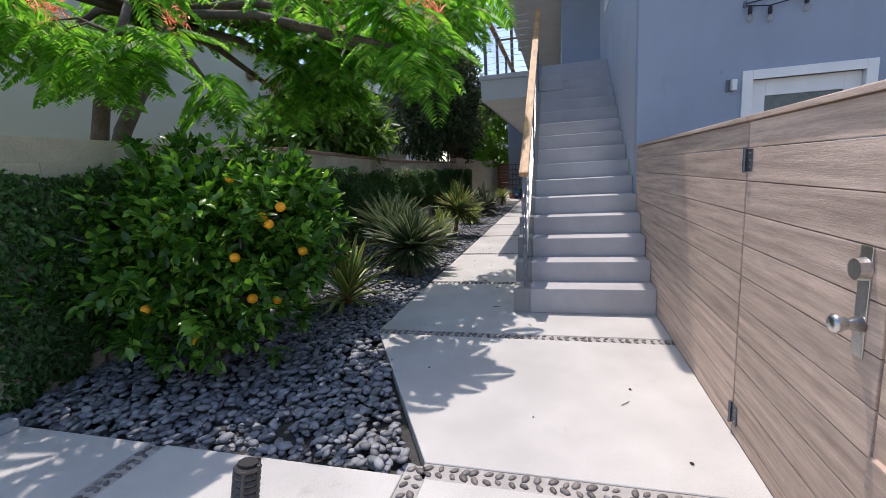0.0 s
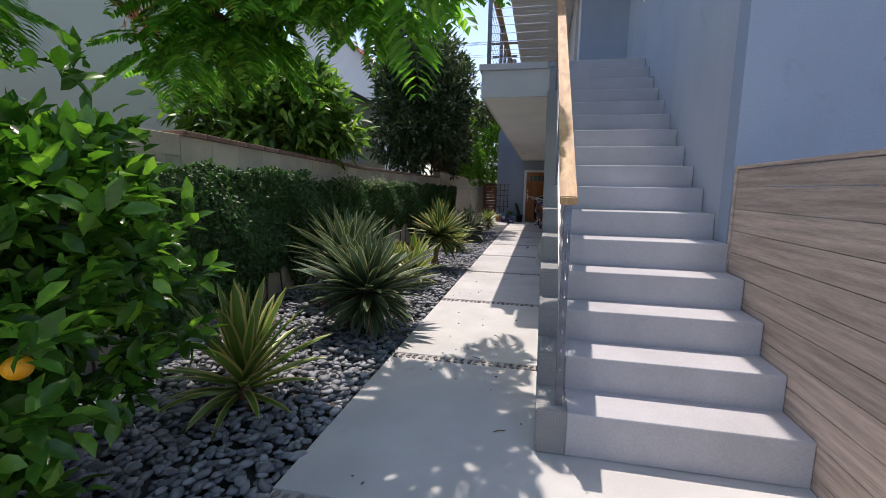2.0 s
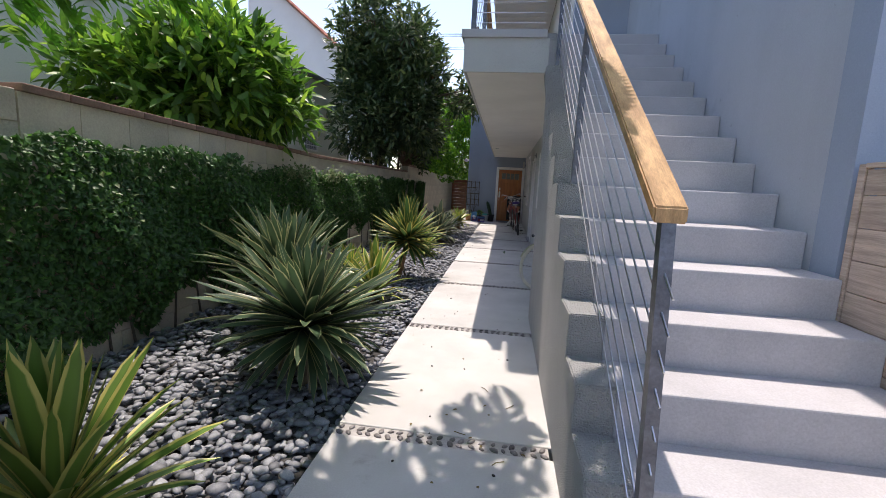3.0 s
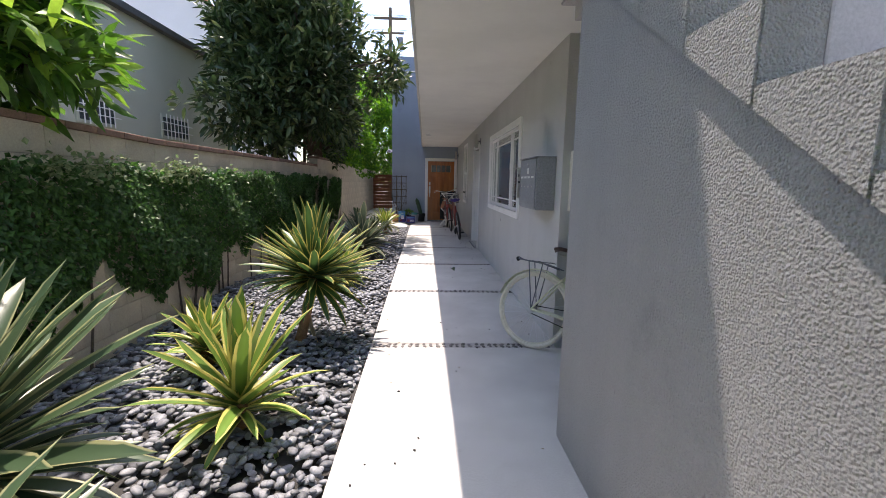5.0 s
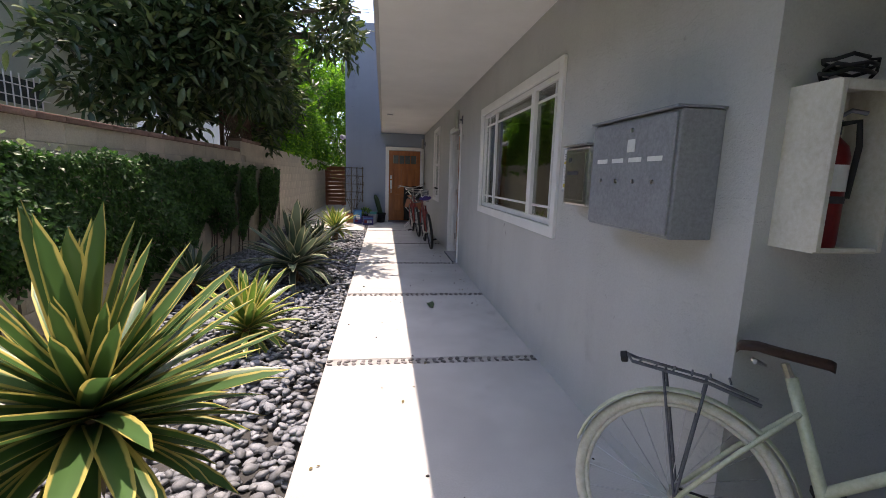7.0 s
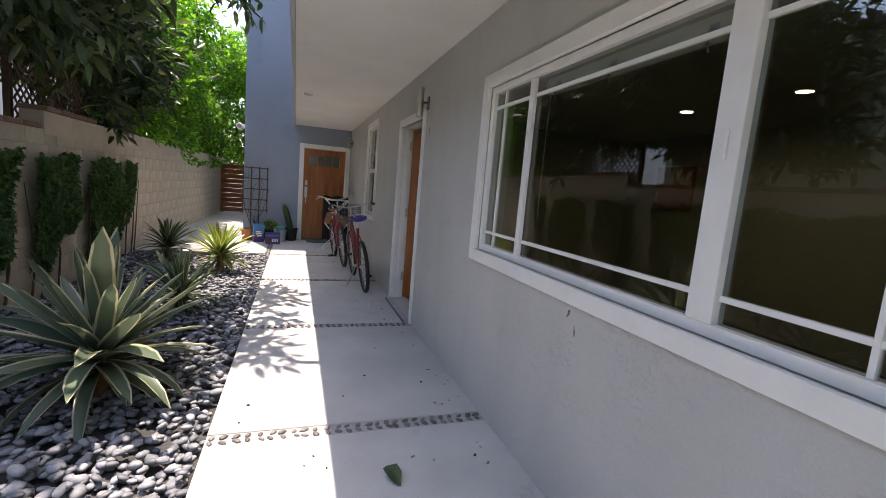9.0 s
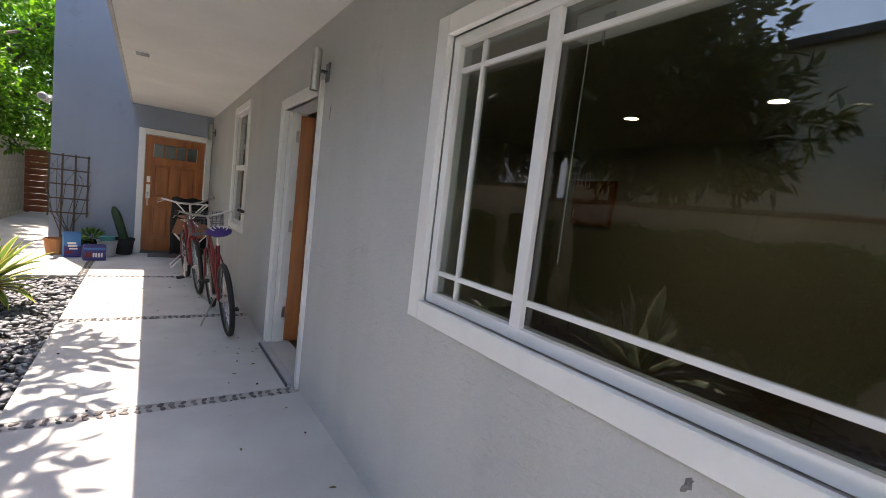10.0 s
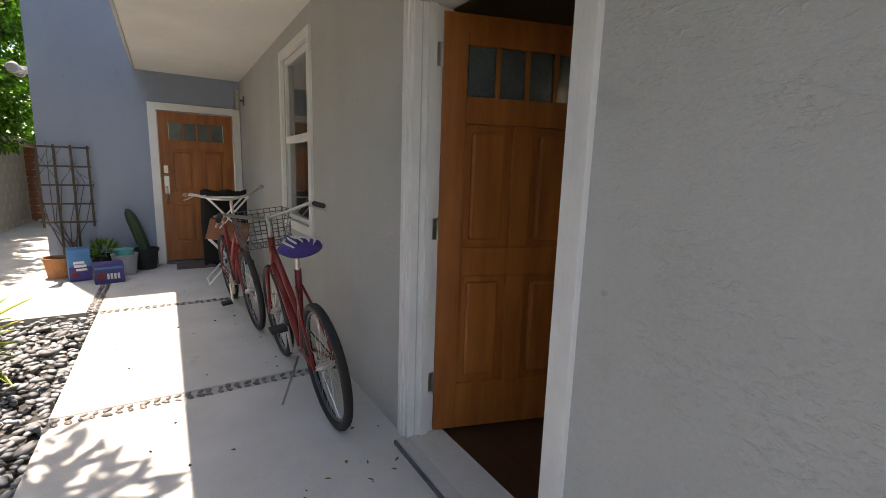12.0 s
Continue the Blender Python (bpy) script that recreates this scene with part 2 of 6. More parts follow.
M_ROOM = mat("interior paint", (0.42, 0.395, 0.30), 0.9, 0.06, 1, 60, 0.05)
M_GLASS = glass_mat("window glass", (0.74, 0.78, 0.75))
M_FROST = mat("dim door glass", (0.10, 0.12, 0.12), 0.15, 0.2, 8, 60, 0.05)
M_CHROME = mat("brushed nickel", (0.60, 0.58, 0.55), 0.28, 0.08, 20, 120, 0.02, metal=1.0)
M_BLACK = mat("black rubber", (0.02, 0.02, 0.021), 0.7, 0.2, 10, 90, 0.1)
M_NEIGH = mat("cream neighbour stucco", (0.54, 0.56, 0.45), 0.95, 0.07, 0.6, 60, 0.25, amount=0.2)
M_NEIGH2 = mat("white neighbour stucco", (0.66, 0.66, 0.67), 0.95, 0.07, 0.6, 60, 0.25, amount=0.2)
M_TILE = mat("red roof tiles", (0.42, 0.15, 0.09), 0.85, 0.25, 5, 40, 0.3, rand=0.15)
M_ROOFDARK = mat("dark roof edge", (0.10, 0.11, 0.11), 0.8, 0.2, 4, 40, 0.2)
M_BARK = mat("grey bark", (0.12, 0.095, 0.07), 0.9, 0.3, 9, 50, 0.7, amount=0.6, dist=0.01)
M_YTRUNK = mat("dry yucca trunk", (0.30, 0.17, 0.085), 0.85, 0.3, 12, 60, 0.5, amount=0.5, dist=0.008)
M_SWORD = sword_mat("cream edged yucca leaf", (0.062, 0.135, 0.038), (0.55, 0.46, 0.13), 0.10)
M_SWORD_Y = sword_mat("yellow striped yucca leaf", (0.13, 0.23, 0.04), (0.58, 0.52, 0.15), 0.15)
M_SWORD_G = sword_mat("grey green yucca leaf", (0.06, 0.105, 0.05), (0.38, 0.38, 0.19), 0.07)
M_SWORD_B = sword_mat("broad grey green yucca leaf", (0.10, 0.14, 0.085), (0.50, 0.47, 0.30), 0.09)
M_SWORD_DRY = sword_mat("dry yucca leaf", (0.26, 0.20, 0.12), (0.40, 0.33, 0.22), 0.15)
M_IVY = leaf_mat("ivy leaves", (0.05, 0.125, 0.03), (0.105, 0.23, 0.055), 0.28, 0.5)
M_IVY_PALE = leaf_mat("pale ivy shoots", (0.18, 0.24, 0.11), (0.36, 0.40, 0.24), 0.3, 0.5)
M_CITRUS = leaf_mat("citrus leaves", (0.06, 0.165, 0.024), (0.22, 0.43, 0.06), 0.36, 0.26, 0.5)
M_MIMOSA = leaf_mat("silk tree fronds", (0.12, 0.30, 0.045), (0.28, 0.47, 0.08), 0.6, 0.5)
M_LAUREL = leaf_mat("laurel leaves", (0.09, 0.20, 0.035), (0.30, 0.46, 0.08), 0.35, 0.4)
M_LOQUAT = leaf_mat("loquat leaves", (0.042, 0.08, 0.028), (0.16, 0.20, 0.075), 0.2, 0.38)
M_BRIGHT = leaf_mat("bright ficus leaves", (0.085, 0.21, 0.028), (0.25, 0.44, 0.055), 0.5, 0.45)
M_ORANGE = mat("orange peel", (0.85, 0.36, 0.006), 0.45, 0.15, 12, 160, 0.3)
M_LEMON = mat("unripe orange peel", (0.55, 0.50, 0.05), 0.45, 0.15, 12, 160, 0.3)
M_BLOSSOM = leaf_mat("pink silk blossom", (0.75, 0.28, 0.18), (0.85, 0.50, 0.36), 0.5, 0.8)


# ---- shape helpers ----
def part(name, bm, material, parent=None, label="", smooth=False):
    """Links a bmesh as one mesh object under parent."""
    me = bpy.data.meshes.new(name)
    bm.to_mesh(me)
    bm.free()
    me.materials.append(material)
    if smooth:
        me.polygons.foreach_set("use_smooth", [True] * len(me.polygons))
    ob = new(name, me)
    if parent:
        ob.parent = parent
    if label:
        ob["label"] = label
    return ob


def share(name, me, parent, m):
    """One more object on a mesh that is there already."""
    ob = new(name, me)
    ob.parent = parent
    ob.matrix_basis = m
    return ob


def thing(name, at, label, category, group="", kind=""):
    ob = new(name)
    ob.empty_display_size = 0.1
    ob.matrix_basis = at if isinstance(at, Matrix) else Matrix.Translation(at)
    return tagged(ob, label, category, group, kind)


def bx(bm, x0, x1, y0, y1, z0, z1, bevel=0.0):
    vs = [bm.verts.new((x, y, z)) for z in (z0, z1) for y in (y0, y1) for x in (x0, x1)]
    fs = [bm.faces.new([vs[i] for i in q]) for q in ((0, 2, 3, 1), (4, 5, 7, 6), (0, 1, 5, 4), (2, 6, 7, 3), (0, 4, 6, 2), (1, 3, 7, 5))]
    if bevel:
        edges = list({e for f in fs for e in f.edges})
        bmesh.ops.bevel(bm, geom=edges, offset=bevel, segments=2, profile=0.5, affect="EDGES")
    return bm


def boxes(*rows, bevel=0.0):
    bm = bmesh.new()
    for r in rows:
        bx(bm, *r, bevel=bevel)
    return bm


def tube(bm, pts, radii, sides=8, cap=True):
    """A round bar along points."""
    pts = [Vector(p) for p in pts]
    if not isinstance(radii, (list, tuple)):
        radii = [radii] * len(pts)
    rings, last = [], None
    for i, p in enumerate(pts):
        d = (pts[min(i + 1, len(pts) - 1)] - pts[max(i - 1, 0)]).normalized()
        a = last - d * last.dot(d) if last else d.orthogonal()
        a = a.normalized() if a.length > 1e-6 else d.orthogonal().normalized()
        last, b = a, d.cross(a)
        rings.append([bm.verts.new(p + radii[i] * (a * math.cos(k * 2 * math.pi / sides) + b * math.sin(k * 2 * math.pi / sides))) for k in range(sides)])
    for r, s in zip(rings, rings[1:]):
        for k in range(sides):
            bm.faces.new((r[k], r[(k + 1) % sides], s[(k + 1) % sides], s[k]))
    if cap:
        bm.faces.new(rings[0][::-1])
        bm.faces.new(rings[-1])
    return bm


def bar(pts, radii, sides=8):
    return tube(bmesh.new(), pts, radii, sides)


def ring(bm, centre, axis, radius, thick, n=32, sides=8):
    """A torus about an axis."""
    axis = Vector(axis).normalized()
    a = axis.orthogonal().normalized()
    b = axis.cross(a)
    c = Vector(centre)
    rows = []
    for i in range(n):
        w = i * 2 * math.pi / n
        o = a * math.cos(w) + b * math.sin(w)
        rows.append([bm.verts.new(c + o * (radius + thick * math.cos(k * 2 * math.pi / sides)) + axis * thick * math.sin(k * 2 * math.pi / sides)) for k in range(sides)])
    for i in range(n):
        r, s = rows[i], rows[(i + 1) % n]
        for k in range(sides):
            bm.faces.new((r[k], s[k], s[(k + 1) % sides], r[(k + 1) % sides]))
    return bm


def lathe(bm, profile, centre=(0, 0, 0), n=16):
    """A turned shape from (radius, height) pairs about z."""
    rows = []
    for r, z in profile:
        rows.append([bm.verts.new((centre[0] + r * math.cos(k * 2 * math.pi / n), centre[1] + r * math.sin(k * 2 * math.pi / n), centre[2] + z)) for k in range(n)])
    for r, s in zip(rows, rows[1:]):
        for k in range(n):
            bm.faces.new((r[k], r[(k + 1) % n], s[(k + 1) % n], s[k]))
    bm.faces.new(rows[0][::-1])
    bm.faces.new(rows[-1])
    return bm


def from_arrays(name, verts, faces, material, parent=None, label="", smooth=False):
    me = bpy.data.meshes.new(name)
    me.from_pydata(verts.tolist() if hasattr(verts, "tolist") else verts, [], faces.tolist() if hasattr(faces, "tolist") else faces)
    me.materials.append(material)
    if smooth:
        me.polygons.foreach_set("use_smooth", [True] * len(me.polygons))
    ob = new(name, me)
    if parent:
        ob.parent = parent
    if label:
        ob["label"] = label
    return ob


rng = np.random.default_rng(7)


def unit(v):
    return v / np.maximum(np.linalg.norm(v, axis=1, keepdims=True), 1e-9)


def leaf_cloud(name, pos, way, length, width, material, parent=None, label="", fold=0.18, curl=0.15, up=None, full=False):
    """Many small folded leaves in one mesh: a base, two flanks, a midrib and a tip each."""
    n = len(pos)
    way = unit(way)
    nrm = (up if up is not None else np.array([0, 0, 1.0])) + rng.normal(0, 0.45, (n, 3))
    side = unit(np.cross(way, nrm))
    nrm = np.cross(side, way)
    L = np.asarray(length).reshape(-1, 1) * np.ones((n, 1))
    W = np.asarray(width).reshape(-1, 1) * np.ones((n, 1))
    if full:
        mid = nrm * W * fold
        v = np.stack([pos, pos + way * L * 0.28 - side * W * 0.44 + mid, pos + way * L * 0.30, pos + way * L * 0.28 + side * W * 0.44 + mid,
                      pos + way * L * 0.64 - side * W * 0.42 + mid - nrm * L * curl * 0.4, pos + way * L * 0.66 - nrm * L * curl * 0.4, pos + way * L * 0.64 + side * W * 0.42 + mid - nrm * L * curl * 0.4, pos + way * L - nrm * L * curl], 1).reshape(-1, 3)
        f = (np.array([[0, 2, 1], [0, 3, 2], [1, 2, 5], [1, 5, 4], [2, 3, 6], [2, 6, 5], [4, 5, 7], [5, 6, 7]])[None] + 8 * np.arange(n)[:, None, None]).reshape(-1, 3)
        return from_arrays(name, v, f, material, parent, label, True)
    v = np.stack([pos, pos + way * L * 0.45 - side * W * 0.5 + nrm * W * fold, pos + way * L * 0.45 + side * W * 0.5 + nrm * W * fold,
                  pos + way * L - nrm * L * curl, pos + way * L * 0.5], 1).reshape(-1, 3)
    f = (np.array([[0, 4, 1], [4, 3, 1], [0, 2, 4], [4, 2, 3]])[None] + 5 * np.arange(n)[:, None, None]).reshape(-1, 3)
    return from_arrays(name, v, f, material, parent, label)


def blob_points(n, centre, size, shell=0.55):
    """Points in an ellipsoid, most of them near its skin, and the way outwards."""
    d = unit(rng.normal(0, 1, (n, 3)))
    r = shell + (1 - shell) * rng.random((n, 1)) ** 0.6
    return np.array(centre) + d * r * np.array(size), d


# ---- ground and walkway ----
L_EDGE, WALL_X = -0.38, 1.17
STRIPS = [3.63, 5.35, 7.07, 8.93, 10.86, 12.70, 14.53, 16.37, 18.37, 20.43]
part("ground", boxes((-400, 400, -400, 400, -0.30, -0.12)), M_GROUND)
tagged(bpy.data.objects["ground"], "dry bare ground round the house", "ground", kind="structure")
walkway = thing("walkway", (0, 0, 0), "pale concrete slab walkway with pebble joints", "walkway", kind="structure")


def slab(corners, top=0.0):
    bm = bmesh.new()
    lo = [bm.verts.new((x, y, -0.12)) for x, y in corners]
    hi = [bm.verts.new((x, y, top)) for x, y in corners]
    bm.faces.new(hi)
    bm.faces.new(lo[::-1])
    for i in range(len(lo)):
        j = (i + 1) % len(lo)
        bm.faces.new((lo[i], lo[j], hi[j], hi[i]))
    bmesh.ops.bevel(bm, geom=[e for e in bm.edges if e.verts[0].co.z == top and e.verts[1].co.z == top], offset=0.004, segments=1, affect="EDGES")
    return part("concrete_slab", bm, M_SLAB, walkway)


G = 0.055
FX, END_Y = 2.03, 22.59
slab([(0.57, 3.63 + G), (FX, 3.63 + G), (FX, 5.35 - G), (-0.34, 5.35 - G)])
slab([(L_EDGE, 5.35 + G), (FX, 5.35 + G), (FX, 7.07 - G), (L_EDGE, 7.07 - G)])
slab([(L_EDGE, 7.07 + G), (0.80, 7.07 + G), (0.80, 8.93 - G), (L_EDGE, 8.93 - G)])
slab([(L_EDGE, 8.93 + G), (1.97, 8.93 + G), (1.97, 10.86 - G), (L_EDGE, 10.86 - G)])
for a, b in zip(STRIPS[4:], STRIPS[5:]):
    slab([(L_EDGE, a + G), (WALL_X + 0.02, a + G), (WALL_X + 0.02, b - G), (L_EDGE, b - G)])
slab([(L_EDGE, 20.43 + G), (WALL_X + 0.02, 20.43 + G), (WALL_X + 0.02, END_Y), (L_EDGE, END_Y)])
slab([(-2.45, 20.43 + G), (L_EDGE - 0.09, 20.43 + G), (L_EDGE - 0.09, END_Y), (-2.45, END_Y)])
slab([(-2.45, END_Y + 0.01), (-1.05, END_Y + 0.01), (-1.05, 31), (-2.45, 31)])
slab([(-0.92 + G, 0.2), (0.49, 0.2), (0.49, 3.58), (-0.92 + G, 3.58)])
slab([(-6, 0.2), (-0.92 - G, 0.2), (-0.92 - G, 3.58), (-6, 3.58)])
slab([(0.60, 0.2), (FX, 0.2), (FX, 3.63 - G), (0.60, 3.63 - G)])
slab([(-6, -4), (6, -4), (6, 0.18), (-6, 0.18)])


def pebble_mesh(name, seed, flat=0.5):
    r = random.Random(seed)
    bm = bmesh.new()
    bmesh.ops.create_icosphere(bm, subdivisions=2, radius=1)
    for v in bm.verts:
        v.co = Vector((v.co.x * r.uniform(0.85, 1.1), v.co.y * r.uniform(0.6, 0.75), v.co.z * flat)) * r.uniform(0.92, 1.08)
    me = bpy.data.meshes.new(name)
    bm.to_mesh(me)
    bm.free()
    me.polygons.foreach_set("use_smooth", [True] * len(me.polygons))
    return me


STONES = [pebble_mesh("strip_stone", s, 0.45) for s in range(6)]
for s in STONES:
    s.materials.append(M_STRIPSTONE)


def pebble_strip(x0, y0, x1, y1, width=0.09):
    """A joint of mortar with two rows of set pebbles."""
    st = thing("pebble_strip", (x0, y0, 0), "mortar joint set with dark flat pebbles", "paving joint", "walkway pebble joints", "structure")
    d = Vector((x1 - x0, y1 - y0, 0))
    n = d.length
    d.normalize()
    s = Vector((-d.y, d.x, 0))
    bm = bmesh.new()
    c = [(0, -0.053), (n, -0.053), (n, 0.053), (0, 0.053)]
    lo = [bm.verts.new((*(d * a + s * b).xy, -0.1)) for a, b in c]
    hi = [bm.verts.new((*(d * a + s * b).xy, -0.006)) for a, b in c]
    bm.faces.new(hi)
    for i in range(4):
        bm.faces.new((lo[i], lo[(i + 1) % 4], hi[(i + 1) % 4], hi[i]))
    part("mortar", bm, M_GROUT, st)
    k, u = 0, 0.03
    while u < n - 0.02:
        for row in (-1, 1):
            p = d * (u + random.uniform(-0.008, 0.008)) + s * (row * width * 0.26 + random.uniform(-0.006, 0.006))
            r = random.uniform(0.016, 0.025)
            m = Matrix.LocRotScale((p.x, p.y, -0.004), Euler((0, 0, math.atan2(d.y, d.x) + random.uniform(0.4, 1.4) * row)), (r * 1.15, r, r))
            share("pebble", STONES[k % 6], st, m)
            k += 1
        u += random.uniform(0.05, 0.062)
    return st


for y in STRIPS:
    if y == 3.63:
        pebble_strip(0.57, y, FX, y)
    elif y < 6:
        pebble_strip(-0.37, y, FX - 0.02, y)
    elif y < 9:
        pebble_strip(L_EDGE, y, 0.77, y)
    else:
        pebble_strip(L_EDGE, y, WALL_X, y)
pebble_strip(0.545, 3.66, 0.545, 1.5)
pebble_strip(-0.92, 3.57, -0.92, 1.2)
pebble_strip(L_EDGE - 0.045, 20.5, L_EDGE - 0.045, 22.5)

part("planting_bed", boxes((-2.45, 1.0, 3.59, 20.47, -0.28, -0.085)), M_SOIL)
tagged(bpy.data.objects["planting_bed"], "dark soil under the pebble bed", "planting bed", kind="structure")


def in_bed(x, y):
    left = np.where(y < 5.35, 0.52 - (y - 3.65) * 0.535, L_EDGE - 0.02)
    return (x > -2.43) & (x < left) & (y > 3.62) & (y < 20.4)


def pebble_bed():
    base = [np.array([v.co[:] for v in pebble_mesh("tmp", 30 + s, 0.42).vertices]) for s in range(5)]
    tri = np.array([p.vertices[:] for p in bpy.data.meshes["tmp"].polygons])
    n = 33000
    x, y = rng.uniform(-2.43, 0.52, n), rng.uniform(3.6, 20.4, n)
    near = np.where(y < 8, 1.0, 0.9)
    keep = in_bed(x, y) & (rng.random(n) < near)
    x, y = x[keep], y[keep]
    n = len(x)
    r = rng.uniform(0.021, 0.037, n) * rng.choice([1, 1, 1, 1.35], n)
    z = -0.07 + rng.random(n) ** 1.3 * 0.06 + 0.02 * np.sin(x * 3.1 + y * 1.7)
    ang, tx, ty = rng.uniform(0, 6.28, n), rng.normal(0, 0.2, n), rng.normal(0, 0.2, n)
    V, F = [], []
    nv = len(base[0])
    for i in range(n):
        R = np.array(Euler((tx[i], ty[i], ang[i])).to_matrix())
        V.append(base[i % 5] * r[i] @ R.T + (x[i], y[i], z[i]))
        F.append(tri + i * nv)
    ob = from_arrays("pebble_bed", np.concatenate(V), np.concatenate(F), M_PEBBLE, smooth=True)
    tagged(ob, "bed of smooth dark grey beach pebbles", "pebbles", kind="stuff")


pebble_bed()

# ---- house ----
R0, R1, R2 = 0.235, 0.192, 0.292
STAIR_Y, SX0, SX1 = 5.97, 0.775, 2.03
NSTEP = 16
stairs = thing("staircase", (0, 0, 0), "painted grey concrete outdoor staircase with stucco side", "stairs", kind="structure")
for i in range(NSTEP):
    z1, y0 = R0 + R1 * i, STAIR_Y + R2 * i
    y1 = y0 + R2 if i < NSTEP - 1 else 11.9
    z0 = 0 if i < 2 else max(0, z1 - 0.42)
    part("step", boxes((SX0 + 0.15, SX1 - 0.002, y0, y1 + 0.004, z0, z1), bevel=0.008), M_STEP, stairs)
    bm = bmesh.new()
    prof = [(y0 - 0.003, max(0.0, z1 - R1 - 0.05) if i else 0.0), (y1, z1 - 0.05 if i < NSTEP - 1 else z1 - R1), (y1, z1 + 0.006), (y0 - 0.003, z1 + 0.006)]
    lo = [bm.verts.new((SX0 - 0.004, y, z)) for y, z in prof]
    hi = [bm.verts.new((SX0 + 0.15, y, z)) for y, z in prof]
    bm.faces.new(lo[::-1])
    bm.faces.new(hi)
    for k in range(4):
        j = (k + 1) % 4
        bm.faces.new((lo[k], lo[j], hi[j], hi[k]))
    bmesh.ops.recalc_face_normals(bm, faces=bm.faces)
    bmesh.ops.bevel(bm, geom=list(bm.edges), offset=0.006, segments=2, affect="EDGES")
    part("stringer_block", bm, M_STUCCO_ROUGH, stairs)
# side wall under a sloping line, a little proud of the stepped stringer
bm = bmesh.new()
YEND, SLOPE = 9.52, R1 / R2
prof = [(STAIR_Y + 0.02, 0.0), (YEND, 0.0), (YEND, R0 - R1 + SLOPE * (YEND - STAIR_Y)), (STAIR_Y + 0.02, R0 - R1)]
lo = [bm.verts.new((SX0 + 0.012, y, z)) for y, z in prof]
hi = [bm.verts.new((SX0 + 0.14, y, z)) for y, z in prof]
bm.faces.new(lo[::-1])
bm.faces.new(hi)
for i in range(4):
    j = (i + 1) % 4
    bm.faces.new((lo[i], lo[j], hi[j], hi[i]))
part("side_wall", bm, M_STUCCO_ROUGH, stairs)


def wall(name, axis, at, thick, a0, a1, z0, z1, holes, material, label):
    """A wall along y ('x' plane) or x ('y' plane) with rectangular openings (a0, a1, z0, z1)."""
    rows = []
    cuts = sorted({a0, a1, *[h[0] for h in holes], *[h[1] for h in holes]})
    for p, q in zip(cuts, cuts[1:]):
        levels = [z0]
        for h in sorted([h for h in holes if h[0] <= p + 1e-6 and h[1] >= q - 1e-6], key=lambda h: h[2]):
            levels += [h[2], h[3]]
        levels.append(z1)
        for b, t in zip(levels[::2], levels[1::2]):
            if t - b > 1e-4:
                rows.append((at, at + thick, p, q, b, t) if axis == "x" else (p, q, at, at + thick, b, t))
    ob = part(name, boxes(*rows), material)
    return tagged(ob, label, "wall", kind="structure")


W1 = (12.56, 14.87, 0.995, 2.06)
D1 = (16.435, 17.335, 0.03, 2.05)
W3 = (19.00, 19.88, 0.87, 2.30)
SOFFIT, BX = 2.52, -0.03
RY, RX = 10.91, 1.88
wall("wall_east", "x", WALL_X, 0.18, RY, END_Y, -0.1, SOFFIT + 0.02, [W1, D1, W3], M_STUCCO, "grey stucco house wall along the walkway")
wall("wall_recess_side", "y", RY + 0.001, 0.18, WALL_X + 0.181, RX, -0.1, SOFFIT + 0.02, [], M_STUCCO, "grey stucco side of the recess under the stairs")
WR = (9.62, 10.76, 1.0, 2.01)
wall("wall_recess_back", "x", RX, 0.148, 9.56, RY + 0.18, -0.1, SOFFIT + 0.02, [WR], M_STUCCO, "grey stucco back of the recess under the stairs")
wall("wall_recess_near", "y", 9.40, 0.14, SX0 + 0.16, SX1 - 0.01, -0.1, 2.05, [], M_STUCCO, "grey stucco wall closing the space under the stairs")
FD = (0.155, 1.07, 0.03, 2.05)
WING = -1.05
wall("wall_end", "y", END_Y, 0.18, WING, WALL_X + 0.18, -0.1, 5.40, [FD], M_STUCCO_BLUE_SHADE, "tall blue grey stucco end wall")
wall("wall_end_side", "x", WING, 0.18, END_Y + 0.181, 31.0, -0.1, 5.40, [], M_STUCCO_BLUE_SHADE, "blue grey stucco wall of the rear wing")
FY = 7.20
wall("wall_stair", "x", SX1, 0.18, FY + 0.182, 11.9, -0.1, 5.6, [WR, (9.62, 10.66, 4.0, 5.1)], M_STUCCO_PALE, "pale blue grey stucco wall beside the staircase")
GD = (3.10, 4.05, 0.0, 2.10)
wall("wall_front", "y", FY + 0.001, 0.18, SX1, 8.0, -0.1, 5.6, [GD], M_STUCCO_BLUE_SHADE, "stucco front wall, its skylit shade put into a darker blue grey")
wall("wall_upper_back", "y", 11.9, 0.15, 1.28, SX1 + 0.18, 3.0, 5.6, [], M_STUCCO_BLUE_SHADE, "blue grey stucco wall at the top of the stairs")
wall("wall_upper_east", "x", 1.28, 0.15, 12.06, END_Y - 0.01, 2.9, 5.4, [(12.5, 13.4, 2.95, 5.0)], M_STUCCO, "grey stucco upper storey wall behind the balcony")
part("soffit", boxes((BX, WALL_X + 0.3, 9.66, END_Y - 0.01, SOFFIT, SOFFIT + 0.05)), M_SOFFIT)
tagged(bpy.data.objects["soffit"], "plain off-white plaster balcony soffit", "ceiling", kind="structure")
balcony = thing("balcony", (0, 0, 0), "grey stucco balcony with steel railing", "balcony", kind="structure")
part("fascia", boxes((BX - 0.03, SX0 + 0.02, 9.63, 9.659, SOFFIT - 0.01, 2.84), (BX - 0.03, BX - 0.002, 9.66, END_Y - 0.01, SOFFIT - 0.01, 2.84), bevel=0.004), M_STUCCO, balcony)
